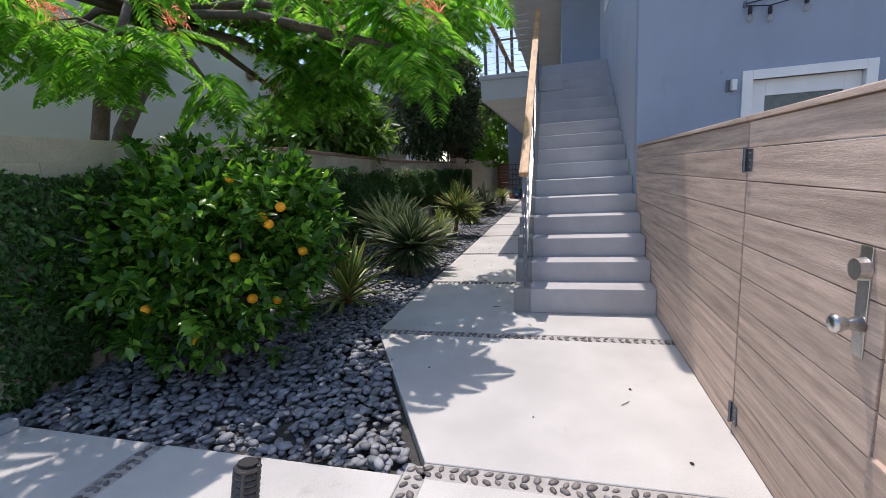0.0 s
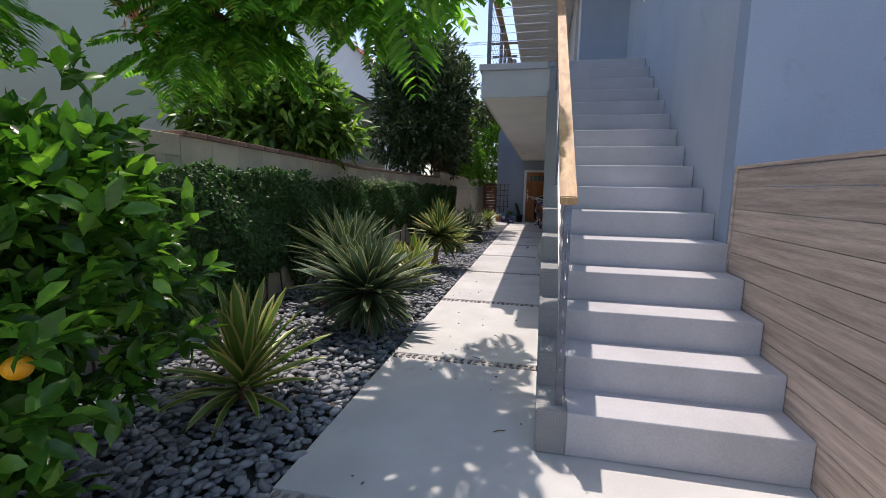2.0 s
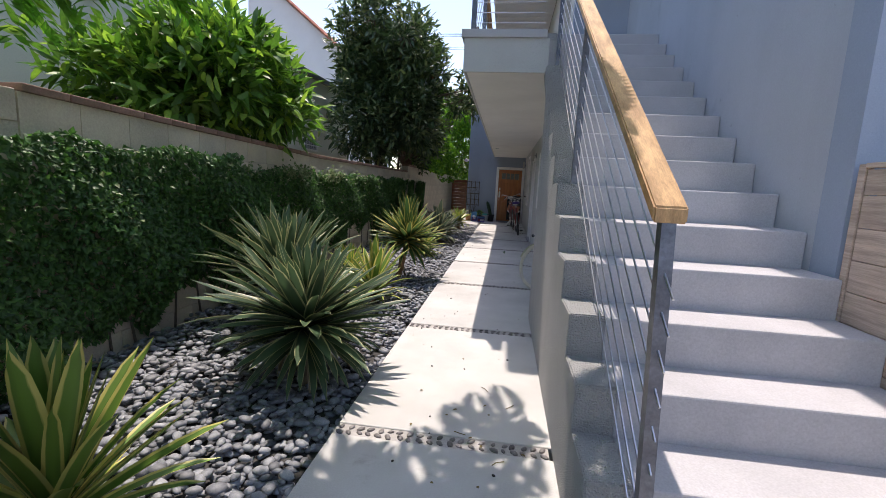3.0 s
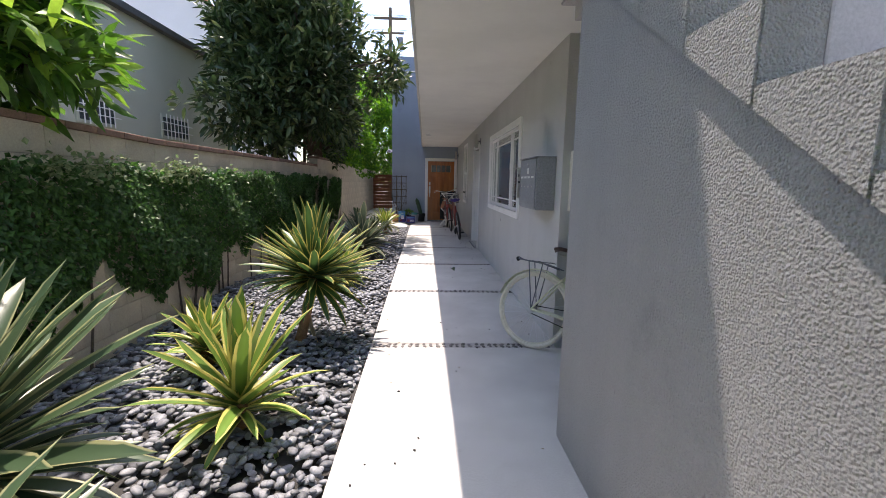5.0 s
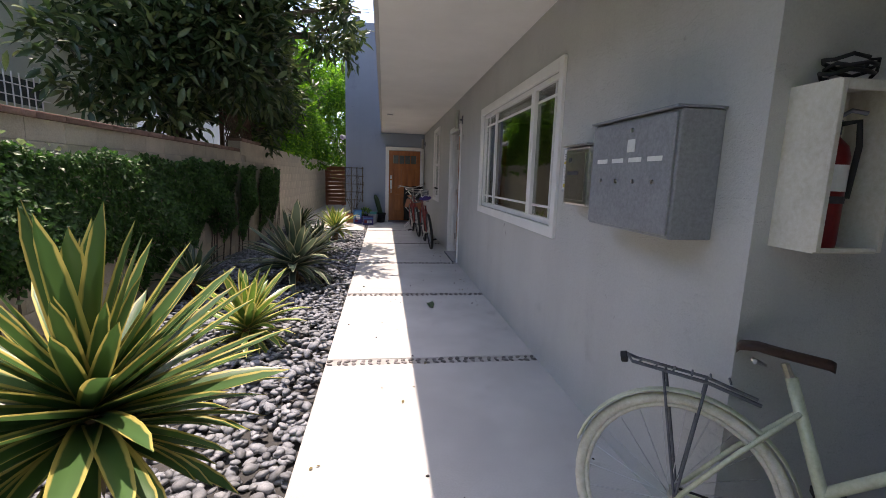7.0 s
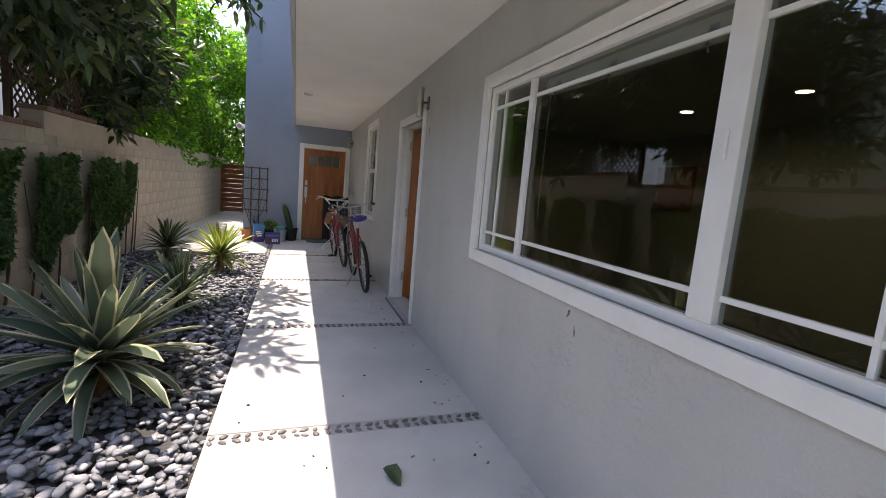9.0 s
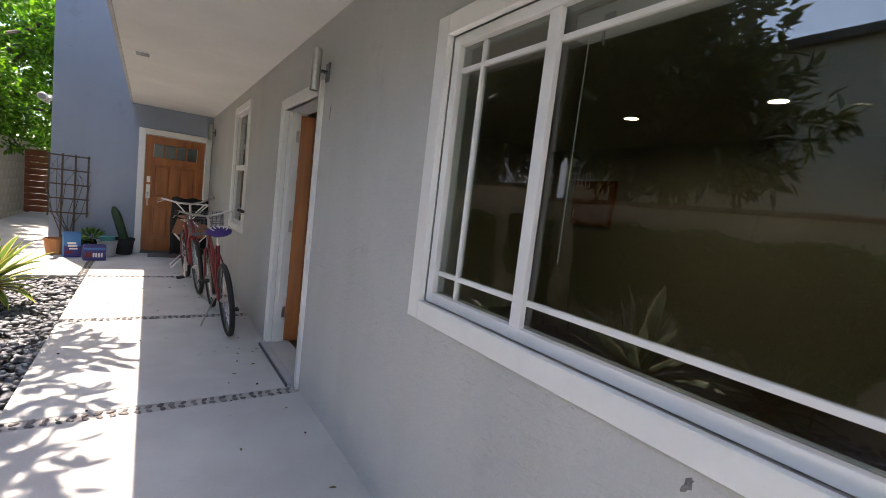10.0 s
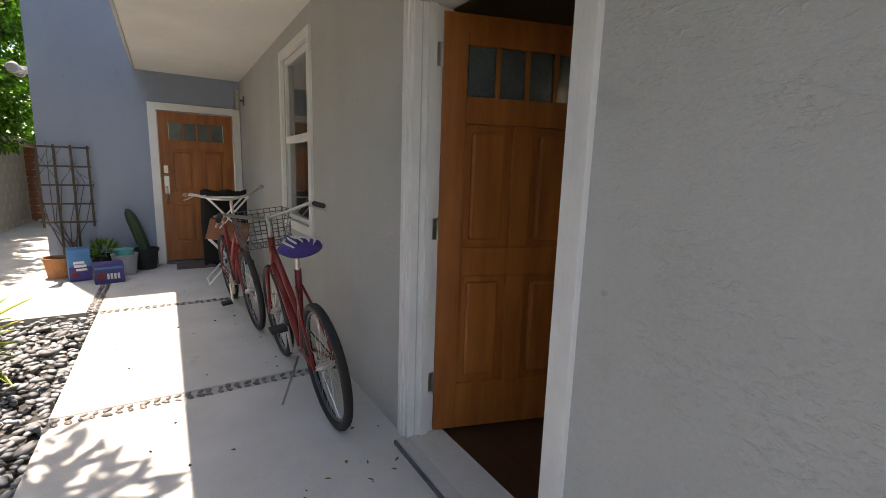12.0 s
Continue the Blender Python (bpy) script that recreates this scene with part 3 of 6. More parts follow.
part("cap", boxes((BX - 0.06, SX0 - 0.01, 9.60, END_Y - 0.01, 2.84, 2.92), bevel=0.008), M_STEP, balcony)
part("deck", boxes((BX + 0.01, 1.28, 9.67, END_Y - 0.01, SOFFIT + 0.06, 2.83)), M_STEP, balcony)
for y in np.arange(9.72, END_Y - 0.3, 1.6):
    part("post", boxes((BX + 0.02, BX + 0.07, y, y + 0.05, 2.92, 3.95), bevel=0.004), M_STEEL, balcony)
for k in range(9):
    part("cable", bar([(BX + 0.045, 9.74, 3.02 + k * 0.1), (BX + 0.045, END_Y - 0.1, 3.02 + k * 0.1)], 0.004, 5), M_CABLE, balcony)
    part("cable", bar([(BX + 0.045, 9.74, 3.02 + k * 0.1), (SX0 - 0.03, 9.74, 3.02 + k * 0.1)], 0.004, 5), M_CABLE, balcony)
part("handrail", boxes((BX, BX + 0.09, 9.7, END_Y - 0.1, 3.95, 3.99), bevel=0.006), M_RAILWOOD, balcony)
# roof with board-lined eave
roof = thing("roof", (0, 0, 0), "flat roof with a cream boarded eave", "roof", kind="structure")
part("roof_slab", boxes((BX - 0.05, SX1 - 0.002, 9.80, END_Y - 0.01, 5.48, 5.68), (SX1, 8.2, 6.62, END_Y - 0.01, 5.602, 5.80), (SX1 - 0.72, SX1 - 0.002, 6.62, 9.798, 5.602, 5.80)), M_ROOFDARK, roof)
for k in range(50):
    y = 9.82 + k * 0.25
    part("eave_board", boxes((BX - 0.03, SX1 - 0.004 if y < 11.6 else 1.278, y, y + 0.24, 5.42, 5.475), bevel=0.004), M_SOFFIT, roof)
# rooms behind the walls
IN = WALL_X + 0.18
tagged(part("floor_inside", boxes((IN, 5.2, RY + 0.2, END_Y - 0.01, -0.1, 0.02)), M_DARKWOOD), "dark wooden floor indoors", "floor", kind="structure")
tagged(part("ceiling_inside", boxes((IN, 5.2, RY + 0.2, END_Y - 0.01, 2.40, 2.50)), M_ROOM), "plain painted indoor ceiling", "ceiling", kind="structure")
for nm, b in (("wall_inside_back", (5.2, 5.3, RY + 0.19, END_Y, -0.1, 2.5)), ("wall_inside_south", (RX + 0.01, 5.2, RY + 0.185, RY + 0.199, -0.1, 2.5)), ("wall_inside_north", (IN, 5.2, 18.2, 18.3, 0.02, 2.4)),
              ("wall_inside_end", (IN + 0.001, 5.2, END_Y - 0.008, END_Y + 0.1, 0.02, 2.4)),
              ("wall_recess_room", (2.23, 3.6, 7.5, 7.6, -0.1, 2.6)), ("wall_recess_far", (3.6, 3.7, 7.5, RY + 0.17, -0.1, 2.6)), ("ceiling_recess_room", (2.23, 3.6, 7.61, RY + 0.17, 2.45, 2.6)), ("wall_front_room", (2.25, 5.2, 7.46, 7.49, -0.1, 2.6)),
              ("wall_behind_far_door", (-0.8, 1.3, 23.6, 23.7, -0.1, 2.6))):
    tagged(part(nm, boxes(b), M_ROOM), "plain painted indoor wall", "wall", kind="structure")

# ---- garden wall ----
gw = thing("garden_wall", (0, 0, 0), "cream concrete block garden wall with brown coping", "garden wall", kind="structure")
GX = -2.45
part("core", boxes((GX - 0.19, GX - 0.012, 2.5, 30.9, -0.12, 1.599)), M_MORTAR, gw)
bm = boxes((0, 0.02, 0, 0.391, 0, 0.196), bevel=0.003)
blk = bpy.data.meshes.new("wall_block")
bm.to_mesh(blk)
bm.free()
blk.materials.append(M_BLOCK)
for r in range(9):
    y = 2.52 - 0.2 * (r % 2)
    while y < 30.4:
        if r == 8 and 6.7 < y < 17.65:
            y += 0.395
            continue
        share("block", blk, gw, Matrix.Translation((GX - 0.018, y + 0.2, -0.105 + r * 0.2)))
        y += 0.395
bm = boxes((-0.22, 0.03, 0, 0.295, 0, 0.05), bevel=0.006)
cp = bpy.data.meshes.new("coping_brick")
bm.to_mesh(cp)
bm.free()
cp.materials.append(M_CAP)


def coping_z(y):
    """Underside of the coping: it falls gently from the near end."""
    return 1.655 + 0.125 * max(0.0, min(1.0, (11.6 - y) / 4.4))


y = 7.25
while y < 17.6:
    slope = math.atan2(coping_z(y + 0.3) - coping_z(y), 0.3)
    share("coping", cp, gw, Matrix.Translation((GX, y, coping_z(y))) @ Matrix.Rotation(slope, 4, "X"))
    y += 0.30
y = 7.24
while y < 17.8:
    y1 = min(17.85, y + 0.395)
    bm = bmesh.new()
    lo = [bm.verts.new((x, a, 1.497)) for x, a in ((GX - 0.2, y), (GX + 0.004, y), (GX + 0.004, y1 - 0.006), (GX - 0.2, y1 - 0.006))]
    hi = [bm.verts.new((x, a, coping_z(a) - 0.001)) for x, a in ((GX - 0.2, y), (GX + 0.004, y), (GX + 0.004, y1 - 0.006), (GX - 0.2, y1 - 0.006))]
    bm.faces.new(hi)
    bm.faces.new(lo[::-1])
    for k in range(4):
        bm.faces.new((lo[k], lo[(k + 1) % 4], hi[(k + 1) % 4], hi[k]))
    part("top_block", bm, M_BLOCK, gw)
    y += 0.395
for k in range(4):
    share("coping", cp, gw, Matrix.Translation((GX, 17.87 + 0.30 * k, 1.842)))
part("top_course", boxes((GX - 0.2, GX + 0.004, 17.86, 30.9, 1.60, 1.84), bevel=0.006), M_BLOCK, gw)
part("top_course", boxes((GX - 0.2, GX + 0.004, 2.5, 7.23, 1.60, 1.79), bevel=0.006), M_BLOCK, gw)


# ---- plants ----
def sword_mesh(name, length, width, droop, material, seed):
    """A long stiff leaf along +x: folded, tapering, drooping; UV across its width."""
    r = random.Random(seed)
    bm = bmesh.new()
    uv = bm.loops.layers.uv.new("across")
    n, rows = 7, []
    twist = r.uniform(-0.25, 0.25)
    for i in range(n + 1):
        u = i / n
        w = width * 1.75 * (0.6 + 0.8 * u) * (1 - u) ** 0.55 if u > 0.12 else width * (0.75 - 1.2 * u)
        w = max(w, 0.0015)
        a = -droop * u * u
        x = length * u * math.cos(a * 0.6)
        z = length * u * math.sin(a)
        tw = twist * u
        row = []
        for v, h in ((-1, 0.30), (0, 0.0), (1, 0.30)):
            row.append(bm.verts.new((x, v * w * 0.5 * math.cos(tw), z + h * w * (1 - 0.5 * u) + v * w * 0.5 * math.sin(tw))))
        rows.append(row)
    for i, (p, q) in enumerate(zip(rows, rows[1:])):
        for k in range(2):
            f = bm.faces.new((p[k], q[k], q[k + 1], p[k + 1]))
            for lp, v in zip(f.loops, (k / 2, k / 2, (k + 1) / 2, (k + 1) / 2)):
                lp[uv].uv = (i / n, v)
            f.smooth = True
    me = bpy.data.meshes.new(name)
    bm.to_mesh(me)
    bm.free()
    me.materials.append(material)
    return me


def yucca(x, y, z0, n, length, width, material, label, trunk=None, lean=(0, 0), seed=0, dry=6, spread=1.0, flop=0.5, fan=0.85, heart=0):
    """A rosette of sword leaves on a trunk."""
    r = random.Random(seed)
    y0 = thing("yucca", (x, y, -0.04), label, "yucca", "yuccas in the pebble bed")
    h = trunk or 0.12
    top = Vector((lean[0], lean[1], h))
    part("trunk", bar([(0, 0, -0.05), top * 0.35 + Vector((0.01, 0, 0)), top * 0.7, top, top + Vector((0, 0, 0.1))], [0.05, 0.042, 0.04, 0.05, 0.03], 9), M_YTRUNK, y0, "dry brown fibrous trunk", True)
    kinds = [sword_mesh("sword", length, width, d, material, seed * 10 + k) for k, d in enumerate((0.0, 0.1, 0.2, 0.36, 0.6))]
    old = sword_mesh("dry_sword", length * 0.75, width * 0.8, 0.5, M_SWORD_DRY, seed)
    for i in range(n):
        u = (i + 0.5) / n
        az = i * 2.39996 + r.uniform(-0.2, 0.2)
        el = math.radians(84 - 92 * u ** fan * spread) + r.uniform(-0.1, 0.1)
        k = min(4, max(0, int(u * 4.2 * (0.6 + flop) + r.uniform(-0.8, 0.6))))
        s = r.uniform(0.8, 1.08) * (0.72 + 0.28 * math.sin(math.pi * min(1, u * 1.25)))
        m = Matrix.Translation(top + Vector((0, 0, 0.12 * (1 - u)))) @ Matrix.Rotation(az, 4, "Z") @ Matrix.Rotation(-el, 4, "Y") @ Matrix.Rotation(r.uniform(-0.25, 0.25), 4, "X") @ Matrix.Scale(s, 4)
        share("leaf", kinds[k], y0, m)
    for i in range(heart):
        m = Matrix.Translation(top + Vector((0, 0, 0.10))) @ Matrix.Rotation(i * 2.39996 + 0.4, 4, "Z") @ Matrix.Rotation(-math.radians(r.uniform(72, 86)), 4, "Y") @ Matrix.Scale(r.uniform(0.85, 1.05), 4)
        share("leaf", kinds[0], y0, m @ Matrix.Diagonal((1.0, 1.25, 1.25, 1.0)))
    for i in range(dry):
        m = Matrix.Translation(top * 0.9) @ Matrix.Rotation(r.uniform(0, 6.28), 4, "Z") @ Matrix.Rotation(r.uniform(0.5, 1.25), 4, "Y") @ Matrix.Scale(r.uniform(0.5, 1.0) * min(1, (h + 0.06) / (length * 0.7) * 1.2), 4)
        share("dry_leaf", old, y0, m)
    return y0


yucca(-1.05, 6.12, 0, 50, 0.70, 0.064, M_SWORD_Y, "small yellow-green striped yucca among grey pebbles", 0.06, seed=1, dry=8, spread=0.88, flop=0.08, heart=7)
yucca(-0.84, 7.70, 0, 190, 0.75, 0.068, M_SWORD_G, "large dark green yucca with a dense stiff rosette", 0.30, seed=2, dry=16, spread=1.12, flop=0.1, fan=0.7)
yucca(-0.97, 9.69, 0, 40, 0.64, 0.074, M_SWORD_Y, "low yellow-striped yucca beside the concrete path", 0.06, seed=3, dry=3, spread=0.92, flop=0.25, heart=6)
yucca(-1.55, 10.5, 0, 46, 0.46, 0.058, M_SWORD_Y, "small yellow-green yucca near the ivy wall", 0.08, seed=4, dry=3, spread=0.9, flop=0.2)
yucca(-1.03, 11.02, 0, 130, 0.67, 0.064, M_SWORD, "cream-edged yucca on a bare leaning trunk", 0.50, (0.13, 0.08), seed=5, dry=3, spread=1.08, flop=0.0, fan=0.55, heart=9)
yucca(-1.50, 8.65, 0, 120, 0.84, 0.078, M_SWORD_G, "tall dark green yucca crowded against the ivy", 0.36, seed=15, dry=6, spread=1.0, flop=0.1, fan=0.75)
yucca(-1.05, 13.20, 0, 54, 0.56, 0.062, M_SWORD_Y, "bright yellow-striped yucca low in pebbles", 0.06, seed=6, dry=3, spread=1.0, flop=0.4)
yucca(-2.02, 14.65, 0, 40, 0.55, 0.06, M_SWORD_G, "small grey-green yucca near the wall foot", 0.08, seed=7, dry=3)
yucca(-1.08, 15.25, 0, 62, 0.80, 0.094, M_SWORD_B, "broad yucca with arching pale-edged leaves", 0.15, seed=8, dry=6, spread=1.02, flop=0.4, fan=0.62, heart=6)
yucca(-1.02, 16.95, 0, 56, 0.55, 0.05, M_SWORD_G, "dark green yucca with fine arching leaves", 0.10, seed=9, dry=4, flop=0.8)
yucca(-0.98, 19.10, 0, 54, 0.55, 0.064, M_SWORD_Y, "yellow-edged yucca near the end of the bed", 0.15, seed=10, dry=5, spread=0.95, flop=0.3)
yucca(-1.80, 19.75, 0, 50, 0.50, 0.055, M_SWORD_G, "green yucca beside the block wall", 0.15, seed=11, dry=5, spread=0.95)


def ivy_patch(name, y0, y1, top, n, depth=0.20, low=0.25, seed=0, label="dense dark green ivy hedge clipped against the wall"):
    """Ivy on the garden wall with a clipped top and a ragged foot."""
    iv = thing(name, (GX, (y0 + y1) / 2, 0), label, "ivy", "ivy on the garden wall")
    y = rng.uniform(y0, y1, n)
    foot = low + 0.16 * np.sin(y * 2.3 + seed) + 0.13 * np.sin(y * 5.9 + 1) + 0.08 * np.sin(y * 13.0)
    z = foot + (top - foot + 0.03 * np.sin(y * 7)) * rng.random(n) ** 0.85
    bulge = depth * (0.75 + 0.25 * np.sin(y * 3.7 + z * 5.1)) * np.clip((z - foot) / 0.25, 0.15, 1)
    x = GX + bulge * (1 - 0.45 * rng.random(n) ** 2)
    pos = np.stack([x, y, z], 1) - np.array([GX, (y0 + y1) / 2, 0])
    way = np.stack([0.35 + 0.3 * rng.random(n), rng.normal(0, 0.5, n), rng.normal(-0.45, 0.5, n)], 1)
    leaf_cloud("foliage", pos, way, rng.uniform(0.03, 0.065, n), rng.uniform(0.028, 0.05, n), M_IVY, iv, up=np.array([1.0, 0, 0.6]))
    r = random.Random(seed)
    for k in range(max(3, int((y1 - y0) * 2.5))):
        yy = r.uniform(y0, y1) - (y0 + y1) / 2
        part("stem", bar([(0.02, yy, -0.1), (0.04, yy + r.uniform(-0.1, 0.1), 0.35), (0.05, yy + r.uniform(-0.2, 0.2), top * 0.8)], [0.012, 0.009, 0.004], 5), M_BARK, iv)
    return iv


a_ivy = ivy_patch("ivy", 3.7, 9.3, 1.53, 33000, 0.22, 0.10, 1)
b_ivy = ivy_patch("ivy", 9.3, 17.05, 1.44, 36000, 0.20, 0.36, 2)
for k, (y0, y1) in enumerate(((17.45, 18.35), (18.65, 19.65), (20.0, 20.4))):
    ivy_patch("ivy", y0, y1, 1.40, 5200 if k < 2 else 1300, 0.16 if k < 2 else 0.08, 0.35, 3 + k, "narrow clipped ivy column on the block wall")
n = 900
y = np.concatenate([rng.normal(10.9, 0.9, n), rng.uniform(7, 15, 300)])
z = np.where(np.arange(n + 300) < n, 1.41 + rng.normal(0, 0.05, n + 300), rng.uniform(0.4, 1.4, n + 300))
pale = np.stack([GX + 0.2 + rng.random(n + 300) * 0.05, y, z], 1)
keep = np.sin(pale[:, 1] * 5) + rng.normal(0, 0.6, n + 300) > 0
pale = pale[keep]
ps = thing("ivy_shoots", (GX + 0.2, 10.9, 1.4), "pale new shoots along the ivy top", "ivy")
leaf_cloud("foliage", pale - np.array([GX + 0.2, 10.9, 1.4]), rng.normal(0, 1, pale.shape) + (0.6, 0, 0.4), 0.05, 0.035, M_IVY_PALE, ps)


def tree(name, base, blobs, n, leaf, material, label, category, stems, cluster=0.16, per=14, shell=0.5):
    """Stems and limbs up into the crown; the crown is made of clusters of leaves about its twigs."""
    t = thing(name, base, label, category)
    b = Vector(base)
    bm = bmesh.new()
    r = random.Random(n)
    for s in stems:
        pts = [Vector(p) - b for p in s[0]]
        tube(bm, pts, s[1], 9)
        for c, sz in blobs:
            e = Vector(c) - b
            mid = (pts[-1] + e) / 2 + Vector((r.uniform(-0.1, 0.1), r.uniform(-0.1, 0.1), 0.05))
            tube(bm, [pts[-1], mid, e], [s[1][-1], s[1][-1] * 0.6, s[1][-1] * 0.25], 6)
            for k in range(7):
                d = Vector((r.uniform(-1, 1) * sz[0], r.uniform(-1, 1) * sz[1], r.uniform(-1, 1) * sz[2])) * 0.75
                tube(bm, [e, e + d * 0.5 + Vector((0, 0, 0.04)), e + d], [s[1][-1] * 0.3, 0.012, 0.005], 5)
    part("trunk", bm, M_BARK, t, smooth=True)
    P, D = [], []
    vol = [sz[0] * sz[1] * sz[2] for c, sz in blobs]
    for (c, sz), v in zip(blobs, vol):
        m = int(n * v / sum(vol))
        q, d = blob_points(max(3, m // per), c, sz, shell)
        lump = 0.86 + 0.2 * np.sin(d @ np.array([5.1, 3.3, 4.7]) + 2 * len(P)) + 0.1 * np.sin(d @ np.array([-7.0, 9.0, 6.0]))
        q = np.array(c) + (q - np.array(c)) * lump[:, None] + rng.normal(0, 0.11, q.shape)
        pos = np.repeat(q, per, 0)
        dd = np.repeat(d, per, 0)
        way = dd * 0.8 + rng.normal(0, 0.75, pos.shape) + np.array([0, 0, 0.15])
        P.append(pos + unit(way) * rng.random((len(pos), 1)) * cluster * 0.5 + rng.normal(0, cluster * 0.25, pos.shape))
        D.append(way)
    P, D = np.concatenate(P), np.concatenate(D)
    leaf_cloud("crown", P - np.array(base), D, rng.uniform(leaf[0] * 0.7, leaf[0] * 1.15, len(P)), rng.uniform(leaf[1] * 0.8, leaf[1] * 1.15, len(P)), material, t, up=np.array([0, 0, 0.9]), full=True)
    return t


# orange tree in the bed
citrus = tree("orange_tree", (-1.55, 4.78, -0.06), [((-1.55, 4.85, 0.95), (0.82, 0.72, 0.62)), ((-1.08, 4.62, 0.95), (0.52, 0.48, 0.48)), ((-2.05, 4.6, 0.75), (0.5, 0.5, 0.42)), ((-1.45, 4.38, 0.50), (0.48, 0.38, 0.36)), ((-1.15, 4.9, 1.28), (0.5, 0.45, 0.32)), ((-1.75, 4.75, 1.30), (0.42, 0.4, 0.28)), ((-1.0, 4.5, 0.52), (0.40, 0.38, 0.32)), ((-2.3, 4.5, 0.92), (0.30, 0.28, 0.22)), ((-1.05, 5.15, 1.02), (0.42, 0.38, 0.46))],
              12500, (0.105, 0.052), M_CITRUS, "bushy orange tree bearing ripe fruit over pebbles", "orange tree",
              [([(-1.55, 4.78, -0.08), (-1.53, 4.8, 0.25), (-1.51, 4.81, 0.5)], [0.06, 0.05, 0.04])], 0.10, 13, 0.72)
fruit = bmesh.new()
bmesh.ops.create_icosphere(fruit, subdivisions=3, radius=0.034)
for v in fruit.verts:
    v.co.z *= 0.94
fm = bpy.data.meshes.new("orange")
fruit.to_mesh(fm)
fruit.free()
fm.materials.append(M_ORANGE)
fm.polygons.foreach_set("use_smooth", [True] * len(fm.polygons))
fl = fm.copy()
fl.materials[0] = M_LEMON
for k, (x, y, z) in enumerate(((-1.38, 4.20, 1.20), (-2.40, 4.20, 0.86), (-2.34, 4.20, 0.84), (-1.42, 4.00, 0.60), (-1.10, 4.05, 0.38), (-0.66, 4.35, 1.15), (-0.62, 4.36, 1.10), (-0.52, 4.38, 1.21), (-0.82, 4.22, 0.90), (-0.66, 4.40, 0.56), (-0.50, 4.55, 0.88), (-0.95, 4.42, 1.42), (-0.72, 4.22, 0.62))):
    share("orange", fl if k in (1, 2) else fm, citrus, Matrix.Translation((x * 0.93 + (-1.55) * 0.07 + 1.55, y + 0.07 - 4.78, z + 0.05)))

# laurel over the wall, loquat behind it, bright ficus at the far end
tree("laurel_bush", (-3.25, 10.2, -0.1), [((-3.1, 9.8, 2.4), (0.85, 0.8, 0.6)), ((-2.75, 10.2, 2.3), (0.6, 0.65, 0.5)), ((-3.7, 9.4, 2.3), (0.6, 0.6, 0.5)), ((-2.9, 9.8, 2.8), (0.6, 0.6, 0.35)), ((-2.45, 10.4, 2.05), (0.4, 0.4, 0.3))], 5200, (0.25, 0.075), M_LAUREL,
     "sunlit leafy laurel bush behind the garden wall", "bush", [([(-3.25, 10.2, -0.12), (-3.2, 10.2, 1.0), (-3.2, 10.1, 1.9)], [0.09, 0.07, 0.05])], 0.2, 10, 0.4)
tree("loquat_tree", (-3.2, 17.2, -0.1), [((-2.9, 17.0, 3.6), (1.3, 1.5, 1.5)), ((-2.1, 16.6, 3.3), (0.8, 1.1, 1.1)), ((-3.5, 17.6, 4.6), (1.2, 1.4, 1.1)), ((-2.6, 17.9, 4.9), (1.0, 1.2, 0.9)), ((-3.3, 16.0, 2.8), (0.8, 0.9, 0.8)), ((-2.6, 17.6, 2.95), (0.7, 1.1, 0.55)), ((-1.75, 17.2, 4.3), (0.6, 0.8, 0.7)), ((-0.62, 17.3, 3.95), (0.32, 0.6, 0.32)), ((-0.7, 18.7, 3.85), (0.35, 0.7, 0.28)), ((-1.0, 17.9, 3.7), (0.5, 0.7, 0.35)), ((-3.2, 16.6, 5.5), (1.0, 1.0, 0.6)), ((-2.2, 16.0, 4.9), (0.6, 0.6, 0.6)), ((-2.7, 19.0, 3.6), (0.9, 1.1, 1.5)), ((-2.5, 20.2, 3.0), (0.7, 0.9, 1.0)), ((-2.9, 18.5, 5.2), (1.0, 1.2, 0.8)), ((-2.9, 18.6, 2.85), (0.5, 1.3, 0.5)), ((-2.7, 20.0, 2.2), (0.5, 1.0, 0.6)), ((-3.05, 16.5, 2.3), (0.45, 1.2, 0.5))], 33000, (0.23, 0.07), M_LOQUAT,
     "tall dark loquat tree leaning over the garden wall", "tree", [([(-3.2, 17.2, -0.12), (-3.15, 17.1, 1.2), (-3.1, 17.1, 2.4), (-3.0, 17.1, 3.2)], [0.16, 0.13, 0.11, 0.08])], 0.22, 10, 0.3)
tree("ficus_hedge_tree", (-3.0, 23.0, -0.1), [((-2.75, 21.0, 3.0), (0.7, 1.3, 1.4)), ((-2.8, 23.2, 3.1), (0.75, 1.5, 1.6)), ((-2.8, 25.6, 3.1), (0.75, 1.6, 1.6)), ((-2.9, 28.0, 3.1), (0.8, 1.6, 1.7)), ((-2.4, 21.6, 4.2), (0.5, 1.0, 0.8)), ((-2.3, 24.5, 4.6), (0.6, 1.3, 0.9)), ((-2.2, 28.5, 4.6), (0.9, 1.6, 1.2)), ((-2.75, 21.6, 2.1), (0.45, 1.2, 0.6)), ((-2.75, 24.2, 2.1), (0.45, 1.5, 0.6)), ((-2.6, 27.5, 2.1), (0.5, 1.6, 0.8)), ((-2.2, 30.6, 2.8), (0.9, 1.4, 1.8)), ((-2.0, 30.4, 5.2), (0.8, 1.3, 1.2))], 50000, (0.12, 0.065), M_BRIGHT,
     "bright green ficus screen rising behind the block wall", "tree", [([(-3.0, 22.0, -0.12), (-2.95, 22.0, 1.5), (-2.9, 22.2, 2.3)], [0.09, 0.07, 0.05]), ([(-3.0, 25.6, -0.12), (-2.95, 25.6, 1.5), (-2.9, 25.6, 2.3)], [0.09, 0.07, 0.05])], 0.12, 12, 0.35)


